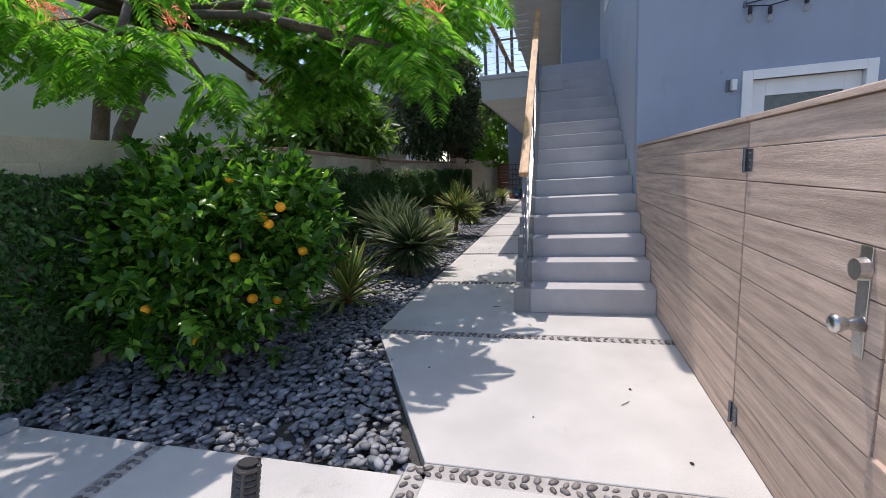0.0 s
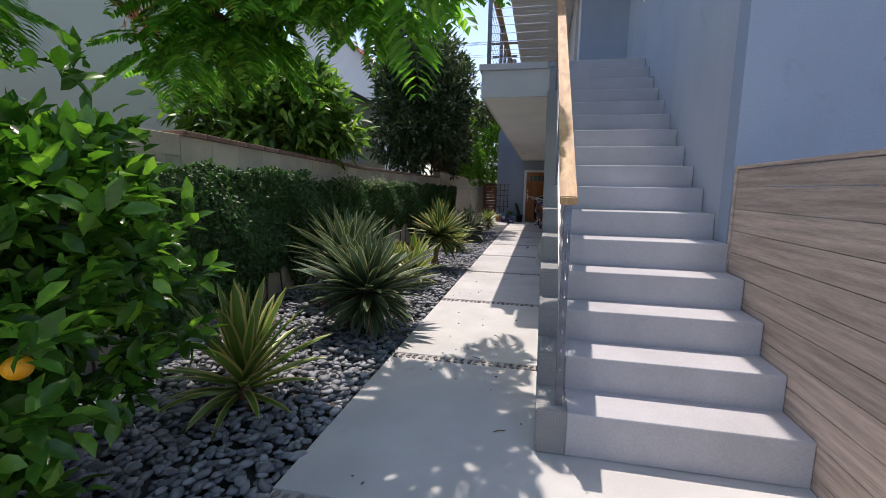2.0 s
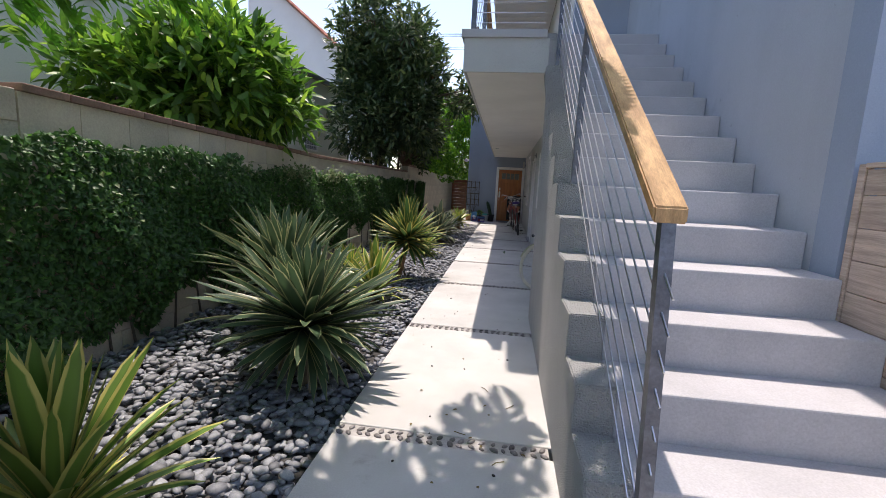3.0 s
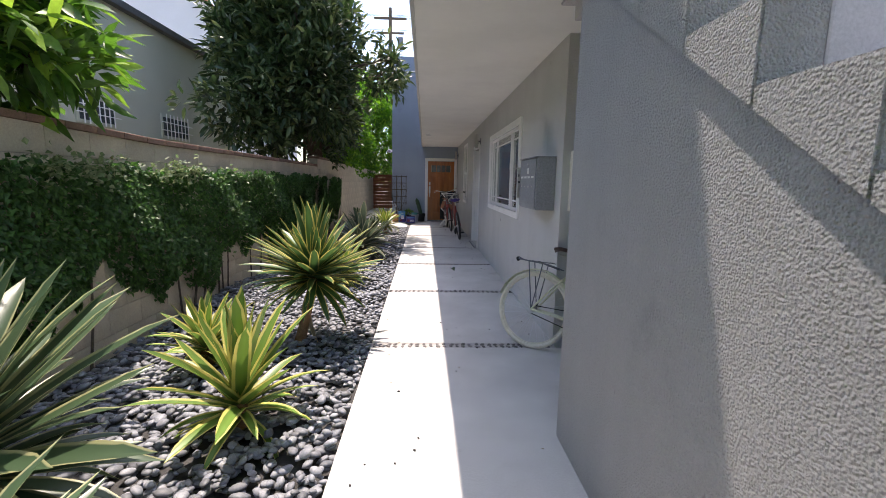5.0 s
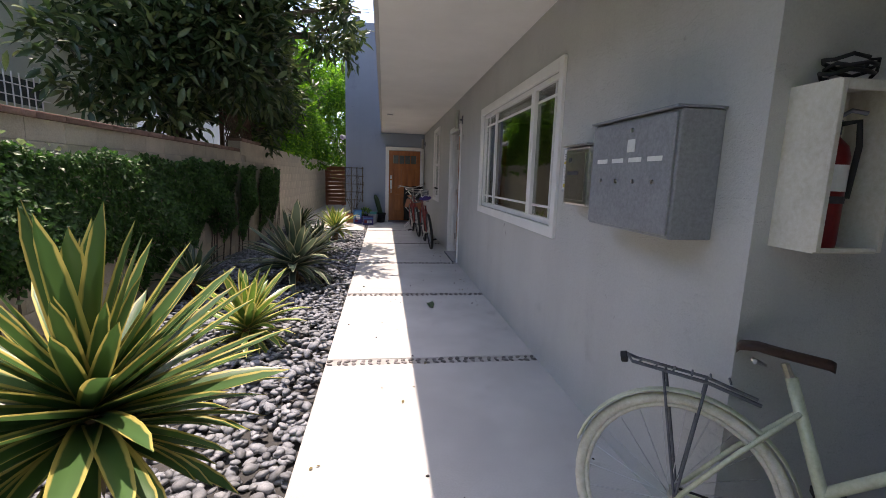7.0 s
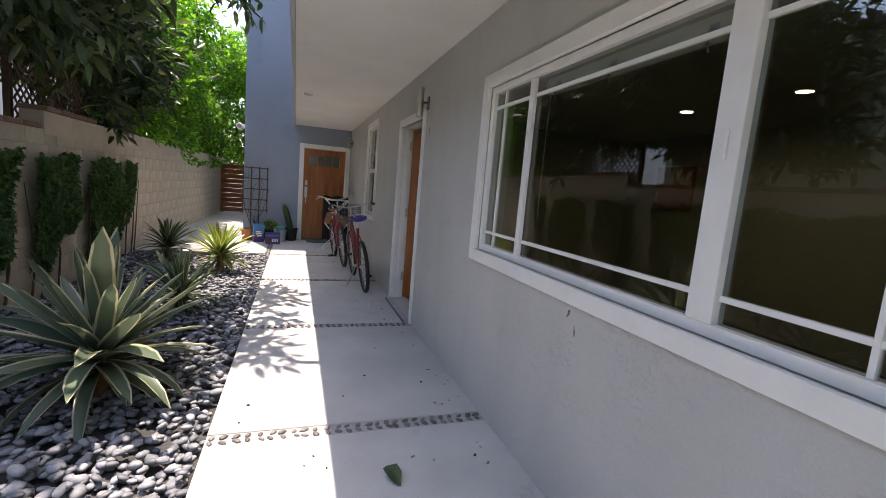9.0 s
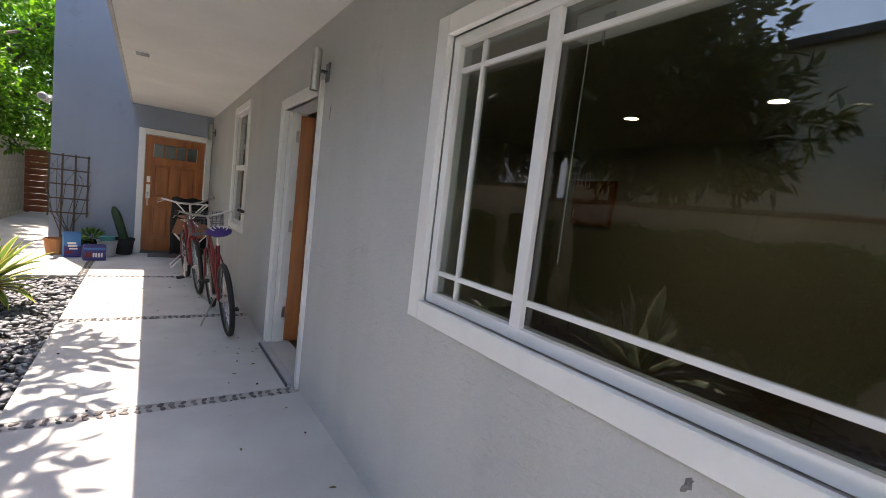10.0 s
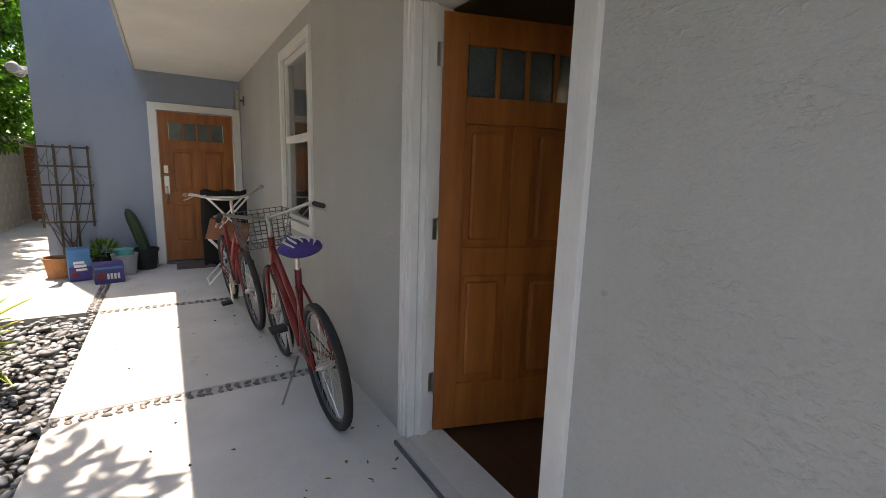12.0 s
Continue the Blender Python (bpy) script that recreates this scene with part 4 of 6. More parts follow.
def silk_tree():
    """A silk tree behind the wall with feathery fronds hanging over the path."""
    base = (-3.3, 5.2, -0.1)
    t = thing("silk_tree", base, "spreading silk tree with feathery fronds and pink blossom", "tree")
    b = Vector(base)
    r = random.Random(5)
    bm, tips = bmesh.new(), []
    for s in ([(-3.3, 5.2, -0.15), (-3.2, 5.2, 1.2), (-3.0, 5.3, 2.2), (-2.6, 5.5, 3.0)], [(-3.28, 5.25, 0.8), (-3.4, 5.8, 2.0), (-3.2, 6.3, 3.0)]):
        tube(bm, [Vector(p) - b for p in s], [0.10, 0.085, 0.07, 0.055][:len(s)], 9)
    blobs = [((-2.55, 4.2, 2.65), (0.45, 0.4, 0.28), 10), ((-1.75, 4.5, 2.45), (0.42, 0.4, 0.3), 9), ((-1.60, 5.1, 2.20), (0.38, 0.32, 0.18), 4), ((-1.5, 6.2, 2.75), (0.42, 0.4, 0.3), 12), ((-0.9, 6.4, 2.65), (0.45, 0.4, 0.25), 14), ((-0.15, 5.6, 2.62), (0.42, 0.45, 0.25), 9), ((0.1, 6.6, 3.0), (0.5, 0.5, 0.28), 11),
             ((-0.7, 6.5, 3.0), (0.45, 0.5, 0.25), 10), ((-1.6, 5.9, 3.05), (0.6, 0.5, 0.25), 8), ((-2.4, 5.6, 3.1), (0.6, 0.6, 0.3), 8), ((-1.2, 4.1, 2.85), (0.5, 0.4, 0.25), 15), ((-0.3, 7.4, 3.4), (0.55, 0.5, 0.3), 18), ((-1.9, 7.0, 3.5), (0.7, 0.6, 0.3), 12), ((-0.3, 5.0, 2.95), (0.5, 0.4, 0.22), 8), ((-2.2, 3.7, 2.9), (0.6, 0.4, 0.25), 12),
             # fronds beyond x -3.3 added out of view to shade the neighbour's wall
             ((-2.95, 5.0, 2.72), (0.42, 0.4, 0.28), 13), ((-2.3, 5.0, 2.48), (0.4, 0.35, 0.25), 6), ((-1.2, 6.4, 2.35), (0.35, 0.3, 0.16), 8), ((-0.35, 6.4, 2.55), (0.35, 0.3, 0.18), 8), ((-3.7, 5.0, 3.4), (0.6, 0.6, 0.3), 12), ((-3.5, 6.2, 3.3), (0.6, 0.5, 0.3), 10), ((-3.4, 4.2, 3.2), (0.5, 0.5, 0.3), 10), ((0.1, 5.3, 2.3), (0.3, 0.3, 0.18), 6), ((-1.8, 6.5, 2.3), (0.3, 0.3, 0.16), 4),
             ((0.0, 7.6, 3.5), (0.6, 0.5, 0.25), 4), ((0.4, 6.9, 3.4), (0.5, 0.45, 0.22), 3), ((-0.2, 8.2, 3.65), (0.6, 0.5, 0.22), 5)]
    P, D, L, W, blossoms = [], [], [], [], []
    for c, sz, count in blobs:
        e = Vector(c) - b
        start = Vector((-2.6, 5.5, 3.0)) - b
        tube(bm, [start, (start + e) / 2 + Vector((0, 0, 0.12)), e], [0.05, 0.035, 0.02], 7)
        q, _ = blob_points(int(count * 1.25), (0, 0, 0), sz, 0.15)
        for n, row in enumerate(q):
            p = e + Vector(row)
            if n % 4 == 0:
                tube(bm, [e + Vector(row) * 0.15, e + Vector(row) * 0.6 + Vector((0, 0, 0.05)), p], [0.014, 0.009, 0.004], 5)
            az = r.uniform(0, 6.28)
            for k in range(3):
                az += r.uniform(1.5, 2.6)
                ax = Vector((math.cos(az), math.sin(az), r.uniform(-0.95, 0.0))).normalized()
                size = r.uniform(0.28, 0.42)
                side = ax.cross(Vector((0, 0, 1))).normalized()
                for i in range(16):
                    u = (i + 1.5) / 17
                    cc = p + ax * size * u + Vector((0, 0, -0.4 * size * u * u))
                    ln = size * 0.44 * math.sin(math.pi * (0.2 + 0.72 * u))
                    for sg in (-1, 1):
                        P.append(cc)
                        D.append(side * sg + ax * 0.5 + Vector((0, 0, -0.3)))
                        L.append(ln)
                        W.append(size * 0.098)
            if row[2] > -0.2 * sz[2] and r.random() < 0.20:
                blossoms.append(p + Vector((0, 0, 0.08)))
    part("trunk", bm, M_BARK, t, smooth=True)
    leaf_cloud("crown", np.array(P), np.array(D), np.array(L), np.array(W), M_MIMOSA, t, up=np.array([0, 0, 1.4]), curl=0.12)
    BP = np.concatenate([np.array([q] * 110) + rng.normal(0, 0.045, (110, 3)) for q in blossoms])
    leaf_cloud("blossom", BP, rng.normal(0, 1, BP.shape) + (0, 0, 0.7), 0.07, 0.013, M_BLOSSOM, t, "pink silky blossom tufts")


silk_tree()

# ---- stair railing ----
rail = thing("stair_railing", (0.885, 6.04, R0), "cedar handrail on steel posts with stainless cables", "railing")
SL = R1 / R2


def on_rail(y, h):
    return (0.0, y - 6.06, (y - 6.06) * SL + h)


for y, h0 in ((6.06, 0.0), (7.86, -0.06), (9.66, -0.06)):
    part("post", bar([(0, y - 6.06, (math.floor((y - STAIR_Y) / R2)) * R1), (0, y - 6.06 + (0.11 if y < 6.1 else 0.0), (y - 6.06 + (0.11 if y < 6.1 else 0.0)) * SL + 0.99)], 0.026, 4), M_STEEL, rail)
bm = bmesh.new()
a, b2 = on_rail(6.145, 0.0), on_rail(10.3, 0.0)
vs = []
for (px, py, pz) in (a, b2):
    for dx, dz in ((-0.043, 0.985), (0.043, 0.985), (0.043, 1.03), (-0.043, 1.03)):
        vs.append(bm.verts.new((dx, py, pz + dz)))
for q in ((3, 2, 1, 0), (4, 5, 6, 7), (0, 1, 5, 4), (1, 2, 6, 5), (2, 3, 7, 6), (3, 0, 4, 7)):
    bm.faces.new([vs[i] for i in q])
bmesh.ops.bevel(bm, geom=list(bm.edges), offset=0.005, segments=2, affect="EDGES")
part("handrail", bm, M_RAILWOOD, rail, "oiled cedar handrail")
for k in range(9):
    part("cable", bar([on_rail(6.06, 0.10 + k * 0.095), on_rail(9.66, 0.10 + k * 0.095)], 0.0035, 5), M_CABLE, rail)

# ---- fence with gate ----
fence = thing("plank_fence", (FX, 5.6, 0), "weathered horizontal cedar plank fence", "fence")
FTOP, GAP = 1.50, 4.18
PH = 0.1465


def planks(owner, y0, y1, oy):
    for k in range(11):
        z0, z1 = (0.0 if k == 0 else 1.395 - (10 - k) * PH), min(1.505, 1.392 - (9 - k) * PH)
        part("plank", boxes((0.0, 0.03, y0 - oy, y1 - oy, z0, z1), bevel=0.003), M_PLANK, owner)


planks(fence, GAP + 0.012, 7.12, 5.6)
part("top_cap", boxes((-0.012, 0.05, GAP + 0.012 - 5.6, 7.12 - 5.6, FTOP + 0.012, FTOP + 0.034), bevel=0.004), M_PLANK, fence)
part("corner_board", boxes((-0.006, 0.03, 7.125 - 5.6, 7.165 - 5.6, 0.0, FTOP + 0.03), bevel=0.003), M_PLANK, fence)
for y in (4.4, 5.8, 7.0):
    part("post", boxes((0.032, 0.12, y - 5.6, y + 0.09 - 5.6, 0, FTOP)), M_PLANK, fence)
gate = thing("plank_gate", (FX, 3.7, 0), "closed cedar plank gate with steel hinges and knob", "gate")
planks(gate, 3.235, GAP - 0.004, 3.7)
part("top_cap", boxes((-0.012, 0.05, 3.235 - 3.7, GAP - 0.004 - 3.7, FTOP + 0.012, FTOP + 0.034), bevel=0.004), M_PLANK, gate)
for z in (1.29, 0.06):
    h = part("hinge", boxes((-0.006, 0.0, GAP - 0.055 - 3.7, GAP + 0.004 - 3.7, z, z + 0.10), bevel=0.002), M_STEEL, gate)
    part("pin", bar([(-0.012, GAP + 0.004 - 3.7, z - 0.005), (-0.012, GAP + 0.004 - 3.7, z + 0.105)], 0.008, 8), M_STEEL, h)
    for dz in (0.02, 0.05, 0.08):
        part("screw", bar([(-0.009, GAP - 0.04 - 3.7, z + dz), (-0.004, GAP - 0.04 - 3.7, z + dz)], 0.004, 6), M_CHROME, h)
pl = part("lock_plate", boxes((-0.006, 0.0, 3.30 - 3.7, 3.35 - 3.7, 0.78, 1.10), bevel=0.002), M_CHROME, gate)
part("deadbolt", bar([(-0.03, 3.325 - 3.7, 1.035), (-0.004, 3.325 - 3.7, 1.035)], [0.03, 0.034], 16), M_CHROME, pl)
part("knob", bar([(-0.004, 3.325 - 3.7, 0.875), (-0.03, 3.325 - 3.7, 0.875), (-0.04, 3.325 - 3.7, 0.875), (-0.065, 3.325 - 3.7, 0.875), (-0.075, 3.325 - 3.7, 0.875)], [0.03, 0.014, 0.02, 0.03, 0.018], 16), M_CHROME, pl, smooth=True)
side = thing("plank_fence", (FX, 2.0, 0), "weathered cedar plank fence beside the gate", "fence")
planks(side, -0.5, 3.222, 2.0)
part("post", boxes((0.032, 0.12, 1.1, 1.2, 0, FTOP)), M_PLANK, side)
part("trim_board", boxes((-0.02, 0.0, 1.0, 1.21, 0.0, 0.54), bevel=0.003), M_PLANK, side)


# ---- windows and doors ----
def frame_x(name, x, y0, y1, z0, z1, w, label, owner=None, depth=0.04):
    """A casing round an opening in a wall along y, its face at x."""
    return part(name, boxes((x, x + depth, y0, y0 + w, z0, z1), (x, x + depth, y1 - w, y1, z0, z1), (x, x + depth, y0 + w, y1 - w, z0, z0 + w), (x, x + depth, y0 + w, y1 - w, z1 - w, z1), bevel=0.003), M_WHITE, owner, label)


def window_x(name, y0, y1, z0, z1, label, grid, split=None, hung=None, wx=WALL_X):
    wd = thing(name, (wx, (y0 + y1) / 2, z0), label, "window", kind="structure")
    oy, oz = (y0 + y1) / 2, z0
    frame_x("casing", -0.022, y0 - 0.06 - oy, y1 + 0.06 - oy, -0.06, z1 - z0 + 0.06, 0.075, "", wd, 0.03)
    frame_x("sash_frame", 0.012, y0 + 0.016 - oy, y1 - 0.016 - oy, 0.016, z1 - z0 - 0.016, 0.04, "", wd, 0.06)
    a, b, t = y0 + 0.056 - oy, y1 - 0.056 - oy, z1 - z0
    for gx, g0, g1, h0, h1 in grid:
        part("muntin", boxes((gx, gx + 0.022, g0 - oy, g1 - oy, h0 - oz, h1 - oz), bevel=0.002), M_WHITE, wd)
    if split:
        part("mullion", boxes((0.008, 0.06, split - 0.045 - oy, split + 0.045 - oy, 0.057, t - 0.057), bevel=0.003), M_WHITE, wd)
        part("latch", boxes((-0.004, 0.006, split - 0.01 - oy, split + 0.012 - oy, t * 0.5, t * 0.5 + 0.09), bevel=0.003), M_WHITE, wd)
        panes = ((a, split - 0.046 - oy), (split + 0.046 - oy, b))
        rows = ((0.057, t - 0.057),)
    elif hung:
        part("meeting_rail", boxes((0.006, 0.06, a, b, hung - 0.03 - oz, hung + 0.03 - oz), bevel=0.003), M_WHITE, wd)
        panes, rows = ((a, b),), ((0.057, hung - 0.031 - oz), (hung + 0.031 - oz, t - 0.057))
    else:
        panes, rows = ((a, b),), ((0.057, t - 0.057),)
    for p, q in panes:
        for h0, h1 in rows:
            g = part("pane", boxes((0.036, 0.040, p, q, h0, h1)), M_GLASS, wd)
            g.visible_shadow = False
    part("track", boxes((0.0, 0.012, y0 + 0.016 - oy, y1 - 0.016 - oy, 0.004, 0.015)), M_CHROME, wd)
    return wd


SP = 13.15
zt, zb = 1.905, 1.13
window_x("window_1", *W1, "white framed sliding window with narrow grid bars",
         [(0.012, 14.315, 14.36, 1.05, 2.0), (0.026, 14.675, 14.69, 1.05, 2.0), (0.028, SP + 0.045, 14.81, zb - 0.008, zb + 0.01), (0.028, SP + 0.045, 14.81, zt, zt + 0.018), (0.026, 12.725, 12.74, 1.05, 2.0), (0.028, 12.62, SP - 0.045, zb - 0.008, zb + 0.01), (0.028, 12.62, SP - 0.045, zt, zt + 0.018)], split=SP)
window_x("window_2", *W3, "white framed double hung window", [], hung=1.59)
window_x("window_3", *WR, "white framed window in the stair recess", [(0.026, 10.60, 10.615, 1.06, 1.95)], wx=RX)
window_x("window_4", 9.62, 10.66, 4.0, 5.1, "white framed upstairs window by the staircase", [], hung=4.55, wx=SX1)


def panel_door(parent, w, h, four=True):
    """A fir door in the x-z plane, its face at y = 0 and hinge edge at x = 0: lites above, two tall and two short panels."""
    t = 0.045
    st, mid = 0.115, 0.10
    rows = [(0.0, st, 0.0, h), (w - st, w, 0.0, h), (st, w - st, 0.0, 0.24), (st, w - st, 0.80, 0.94), (st, w - st, 1.52, 1.64), (st, w - st, h - 0.13, h), (w / 2 - mid / 2, w / 2 + mid / 2, 0.24, 0.80), (w / 2 - mid / 2, w / 2 + mid / 2, 0.94, 1.52)]
    part("door_frame", boxes(*[(a, b, 0, t, c, d) for a, b, c, d in rows], bevel=0.003), M_DOOR, parent)
    for a, b in ((st, w / 2 - mid / 2), (w / 2 + mid / 2, w - st)):
        for c, d in ((0.24, 0.80), (0.94, 1.52)):
            bm = bmesh.new()
            bx(bm, a, b, 0.021, t - 0.021, c, d)
            bx(bm, a + 0.035, b - 0.035, 0.004, t - 0.004, c + 0.035, d - 0.035, bevel=0.016)
            part("panel", bm, M_DOOR, parent)
    lw = (w - 2 * st) / 4
    for k in range(4):
        x0 = st + k * lw
        part("lite", boxes((x0 + 0.008, x0 + lw - 0.008, 0.018, 0.026, 1.64, h - 0.13)), M_FROST, parent, "dark obscure glass lite")
        if k:
            part("bar", boxes((x0 - 0.012, x0 + 0.012, 0.002, t - 0.002, 1.64, h - 0.13), bevel=0.003), M_DOOR, parent)


# far door in the end wall
door_2 = thing("door_2", (FD[0] + 0.012, END_Y + 0.03, 0.035), "closed orange fir panel door with nickel handle", "door", kind="structure")
panel_door(door_2, FD[1] - FD[0] - 0.024, 2.0)
hs = part("handle_plate", boxes((0.03, 0.09, -0.012, -0.001, 0.92, 1.16), bevel=0.004), M_CHROME, door_2, "nickel handle plate")
part("pull", bar([(0.06, -0.012, 0.80), (0.06, -0.05, 0.82), (0.06, -0.055, 0.95), (0.06, -0.012, 1.02)], 0.011, 8), M_CHROME, hs, smooth=True)
part("keypad", boxes((0.035, 0.085, -0.016, -0.001, 1.20, 1.30), bevel=0.005), M_CHROME, door_2, "nickel keypad lock")
casing = thing("door_casing", (0, 0, 0), "white painted door casing", "door casing", kind="structure")
y = END_Y - 0.022
part("jamb", boxes((FD[0] - 0.09, FD[0] + 0.002, y, y + 0.05, 0.0, FD[3] + 0.09), bevel=0.003), M_WHITE, casing)
part("jamb", boxes((FD[1] - 0.002, FD[1] + 0.088, y, y + 0.05, 0.0, FD[3] + 0.09), bevel=0.003), M_WHITE, casing)
part("head", boxes((FD[0] + 0.003, FD[1] - 0.003, y, y + 0.05, FD[3], FD[3] + 0.09), bevel=0.003), M_WHITE, casing)
part("threshold", boxes((FD[0], FD[1], END_Y - 0.05, END_Y + 0.15, 0.0, 0.03), bevel=0.004), M_STEEL, casing)
# open door in the long wall
door_1 = thing("door_1", Matrix.Translation((WALL_X + 0.125, D1[1] - 0.024, 0.04)) @ Matrix.Rotation(math.radians(-18), 4, "Z"), "orange fir panel door standing open inwards", "door", kind="structure")
panel_door(door_1, 0.815, 1.99)
cas1 = thing("door_casing", (0, 0, 0), "white painted door casing with reveal", "door casing", kind="structure")
x = WALL_X - 0.022
for a, sg in ((D1[0], -1), (D1[1], 1)):
    rows = []
    for p, q, d in ((-0.004, 0.030, 0.010), (0.0305, 0.055, 0.005), (0.0555, 0.085, 0.0)):
        rows.append((x + d, x + 0.05, min(a + sg * p, a + sg * q), max(a + sg * p, a + sg * q), 0.0, D1[3] + 0.085))
    part("jamb", boxes(*rows, bevel=0.003), M_WHITE, cas1)
part("head", boxes((x, x + 0.05, D1[0] + 0.005, D1[1] - 0.005, D1[3], D1[3] + 0.085), bevel=0.003), M_WHITE, cas1)
part("reveal", boxes((x + 0.052, WALL_X + 0.18, D1[1] - 0.010, D1[1] - 0.002, 0.03, D1[3]), (WALL_X + 0.055, WALL_X + 0.092, D1[1] - 0.024, D1[1] - 0.0105, 0.03, D1[3]), (x + 0.052, WALL_X + 0.18, D1[0] + 0.002, D1[0] + 0.02, 0.03, D1[3])), M_WHITE, cas1)
part("threshold", boxes((WALL_X - 0.06, WALL_X + 0.17, D1[0] - 0.02, D1[1] + 0.02, 0.0, 0.028), bevel=0.006), M_STEP, cas1)
part("sill_edge", boxes((WALL_X - 0.072, WALL_X - 0.061, D1[0] - 0.02, D1[1] + 0.02, 0.0, 0.022), bevel=0.003), M_STEEL, cas1)
for z in (0.25, 1.02, 1.80):
    part("hinge", boxes((WALL_X + 0.094, WALL_X + 0.124, D1[1] - 0.016, D1[1] - 0.0105, z, z + 0.10), (WALL_X + 0.119, WALL_X + 0.127, D1[1] - 0.024, D1[1] - 0.0165, z - 0.004, z + 0.104), bevel=0.002), M_CHROME, cas1)
# white door of the front wall
door_3 = thing("door_3", (GD[0], FY + 0.05, 0.0), "white painted door with a glazed panel", "door", kind="structure")
w, h = GD[1] - GD[0], GD[3]
part("door_leaf", boxes((0, 0.14, 0, 0.05, 0, h), (w - 0.14, w, 0, 0.05, 0, h), (0.14, w - 0.14, 0, 0.05, 0, 1.0), (0.14, w - 0.14, 0, 0.05, h - 0.16, h), bevel=0.003), M_WHITE, door_3)
part("pane", boxes((0.14, w - 0.14, 0.02, 0.026, 1.0, h - 0.16)), M_FROST, door_3, "dim door glass")
cas3 = thing("door_casing", (0, 0, 0), "wide white door casing in the front wall", "door casing", kind="structure")
part("jamb", boxes((GD[0] - 0.09, GD[0] + 0.002, FY - 0.02, FY + 0.05, 0, GD[3] + 0.09), bevel=0.003), M_WHITE, cas3)
part("jamb", boxes((GD[1] - 0.002, GD[1] + 0.09, FY - 0.02, FY + 0.05, 0, GD[3] + 0.09), bevel=0.003), M_WHITE, cas3)
part("head", boxes((GD[0] + 0.003, GD[1] - 0.003, FY - 0.02, FY + 0.05, GD[3], GD[3] + 0.09), bevel=0.003), M_WHITE, cas3)

# ---- neighbours ----
nb = thing("neighbour_house", (-5.0, 12.0, 0), "cream stucco neighbour house with barred windows", "house")
part("wall", boxes((-4.0, 0.0, -8.0, 7.7, -0.12, 4.06)), M_NEIGH, nb)
part("roof", boxes((-4.05, 0.12, -8.1, 7.8, 4.06, 4.18), bevel=0.01), M_ROOFDARK, nb, "dark roof edge")
for (y0, y1, z0, z1) in ((4.25, 5.15, 2.15, 2.50), (6.9, 7.55, 2.15, 2.48), (2.15, 2.9, 2.18, 2.50)):
    wdw = part("window", boxes((0.0, 0.03, y0 - 0.05, y0, z0 - 0.05, z1 + 0.05), (0.0, 0.03, y1, y1 + 0.05, z0 - 0.05, z1 + 0.05), (0.0, 0.03, y0, y1, z0 - 0.05, z0), (0.0, 0.03, y0, y1, z1, z1 + 0.05), bevel=0.004), M_NEIGH, nb)
    part("pane", boxes((0.002, 0.012, y0, y1, z0, z1)), M_FROST, wdw, "dark window glass")
    for k in range(7):
        yy = y0 + (k + 0.5) * (y1 - y0) / 7
        part("bar", bar([(0.06, yy, z0 - 0.06), (0.06, yy, z1 + 0.06)], 0.009, 6), M_WHITE, wdw)
    for zz in (z0 + 0.1, z1 - 0.1):
        part("bar", bar([(0.06, y0 - 0.1, zz), (0.06, y1 + 0.1, zz)], 0.009, 6), M_WHITE, wdw)
for (y0, z0) in ((5.85, 3.15), (-1.9, 3.5)):
    part("vent", boxes((0.0, 0.10, y0, y0 + 0.24, z0, z0 + 0.17), bevel=0.02), M_YTRUNK if y0 < 0 else M_ROOFDARK, nb, "small wall vent hood")
nb2 = thing("neighbour_house", (-8.8, 24.0, 0), "white stucco house with a red tiled sloping roof", "house")
bm = bmesh.new()
prof = [(-2.4, -0.12), (2.5, -0.12), (2.5, 6.30), (-2.4, 10.27)]
lo = [bm.verts.new((x, 0.0, z)) for x, z in prof]
hi = [bm.verts.new((x, 6.0, z)) for x, z in prof]
bm.faces.new(lo)
bm.faces.new(hi[::-1])
for i in range(4):
    j = (i + 1) % 4
    bm.faces.new((lo[j], lo[i], hi[i], hi[j]))
part("wall", bm, M_NEIGH2, nb2)
tlm = boxes((-0.005, 0.35, 0.0, 0.30, 0.0, 0.06), bevel=0.02)
tile = bpy.data.meshes.new("roof_tile")
tlm.to_mesh(tile)
tlm.free()
tile.materials.append(M_TILE)
sl = math.atan2(0.81, 1.0)
for k in range(20):
    for q in range(14):
        share("roof_tile", tile, nb2, Matrix.Translation((-2.6, -0.25 + q * 0.315, 10.46)) @ Matrix.Rotation(sl, 4, "Y") @ Matrix.Translation((k * 0.33, 0, 0.015 * (k % 2))))
pole = thing("utility_pole", (-2.6, 42, -0.12), "wooden utility pole with crossarms and wires", "utility pole")
part("pole", bar([(0, 0, 0), (0, 0, 14)], [0.17, 0.12], 10), M_BARK, pole)
part("crossarm", boxes((-1.2, 1.2, -0.06, 0.06, 13.2, 13.35)), M_BARK, pole)
part("crossarm", boxes((-1.0, 1.0, -0.06, 0.06, 12.2, 12.33)), M_BARK, pole)
part("transformer", lathe(bmesh.new(), [(0.02, 0), (0.22, 0.02), (0.22, 0.7), (0.18, 0.78), (0.02, 0.8)], (0.75, 0, 11.2), 14), M_STEEL, pole)
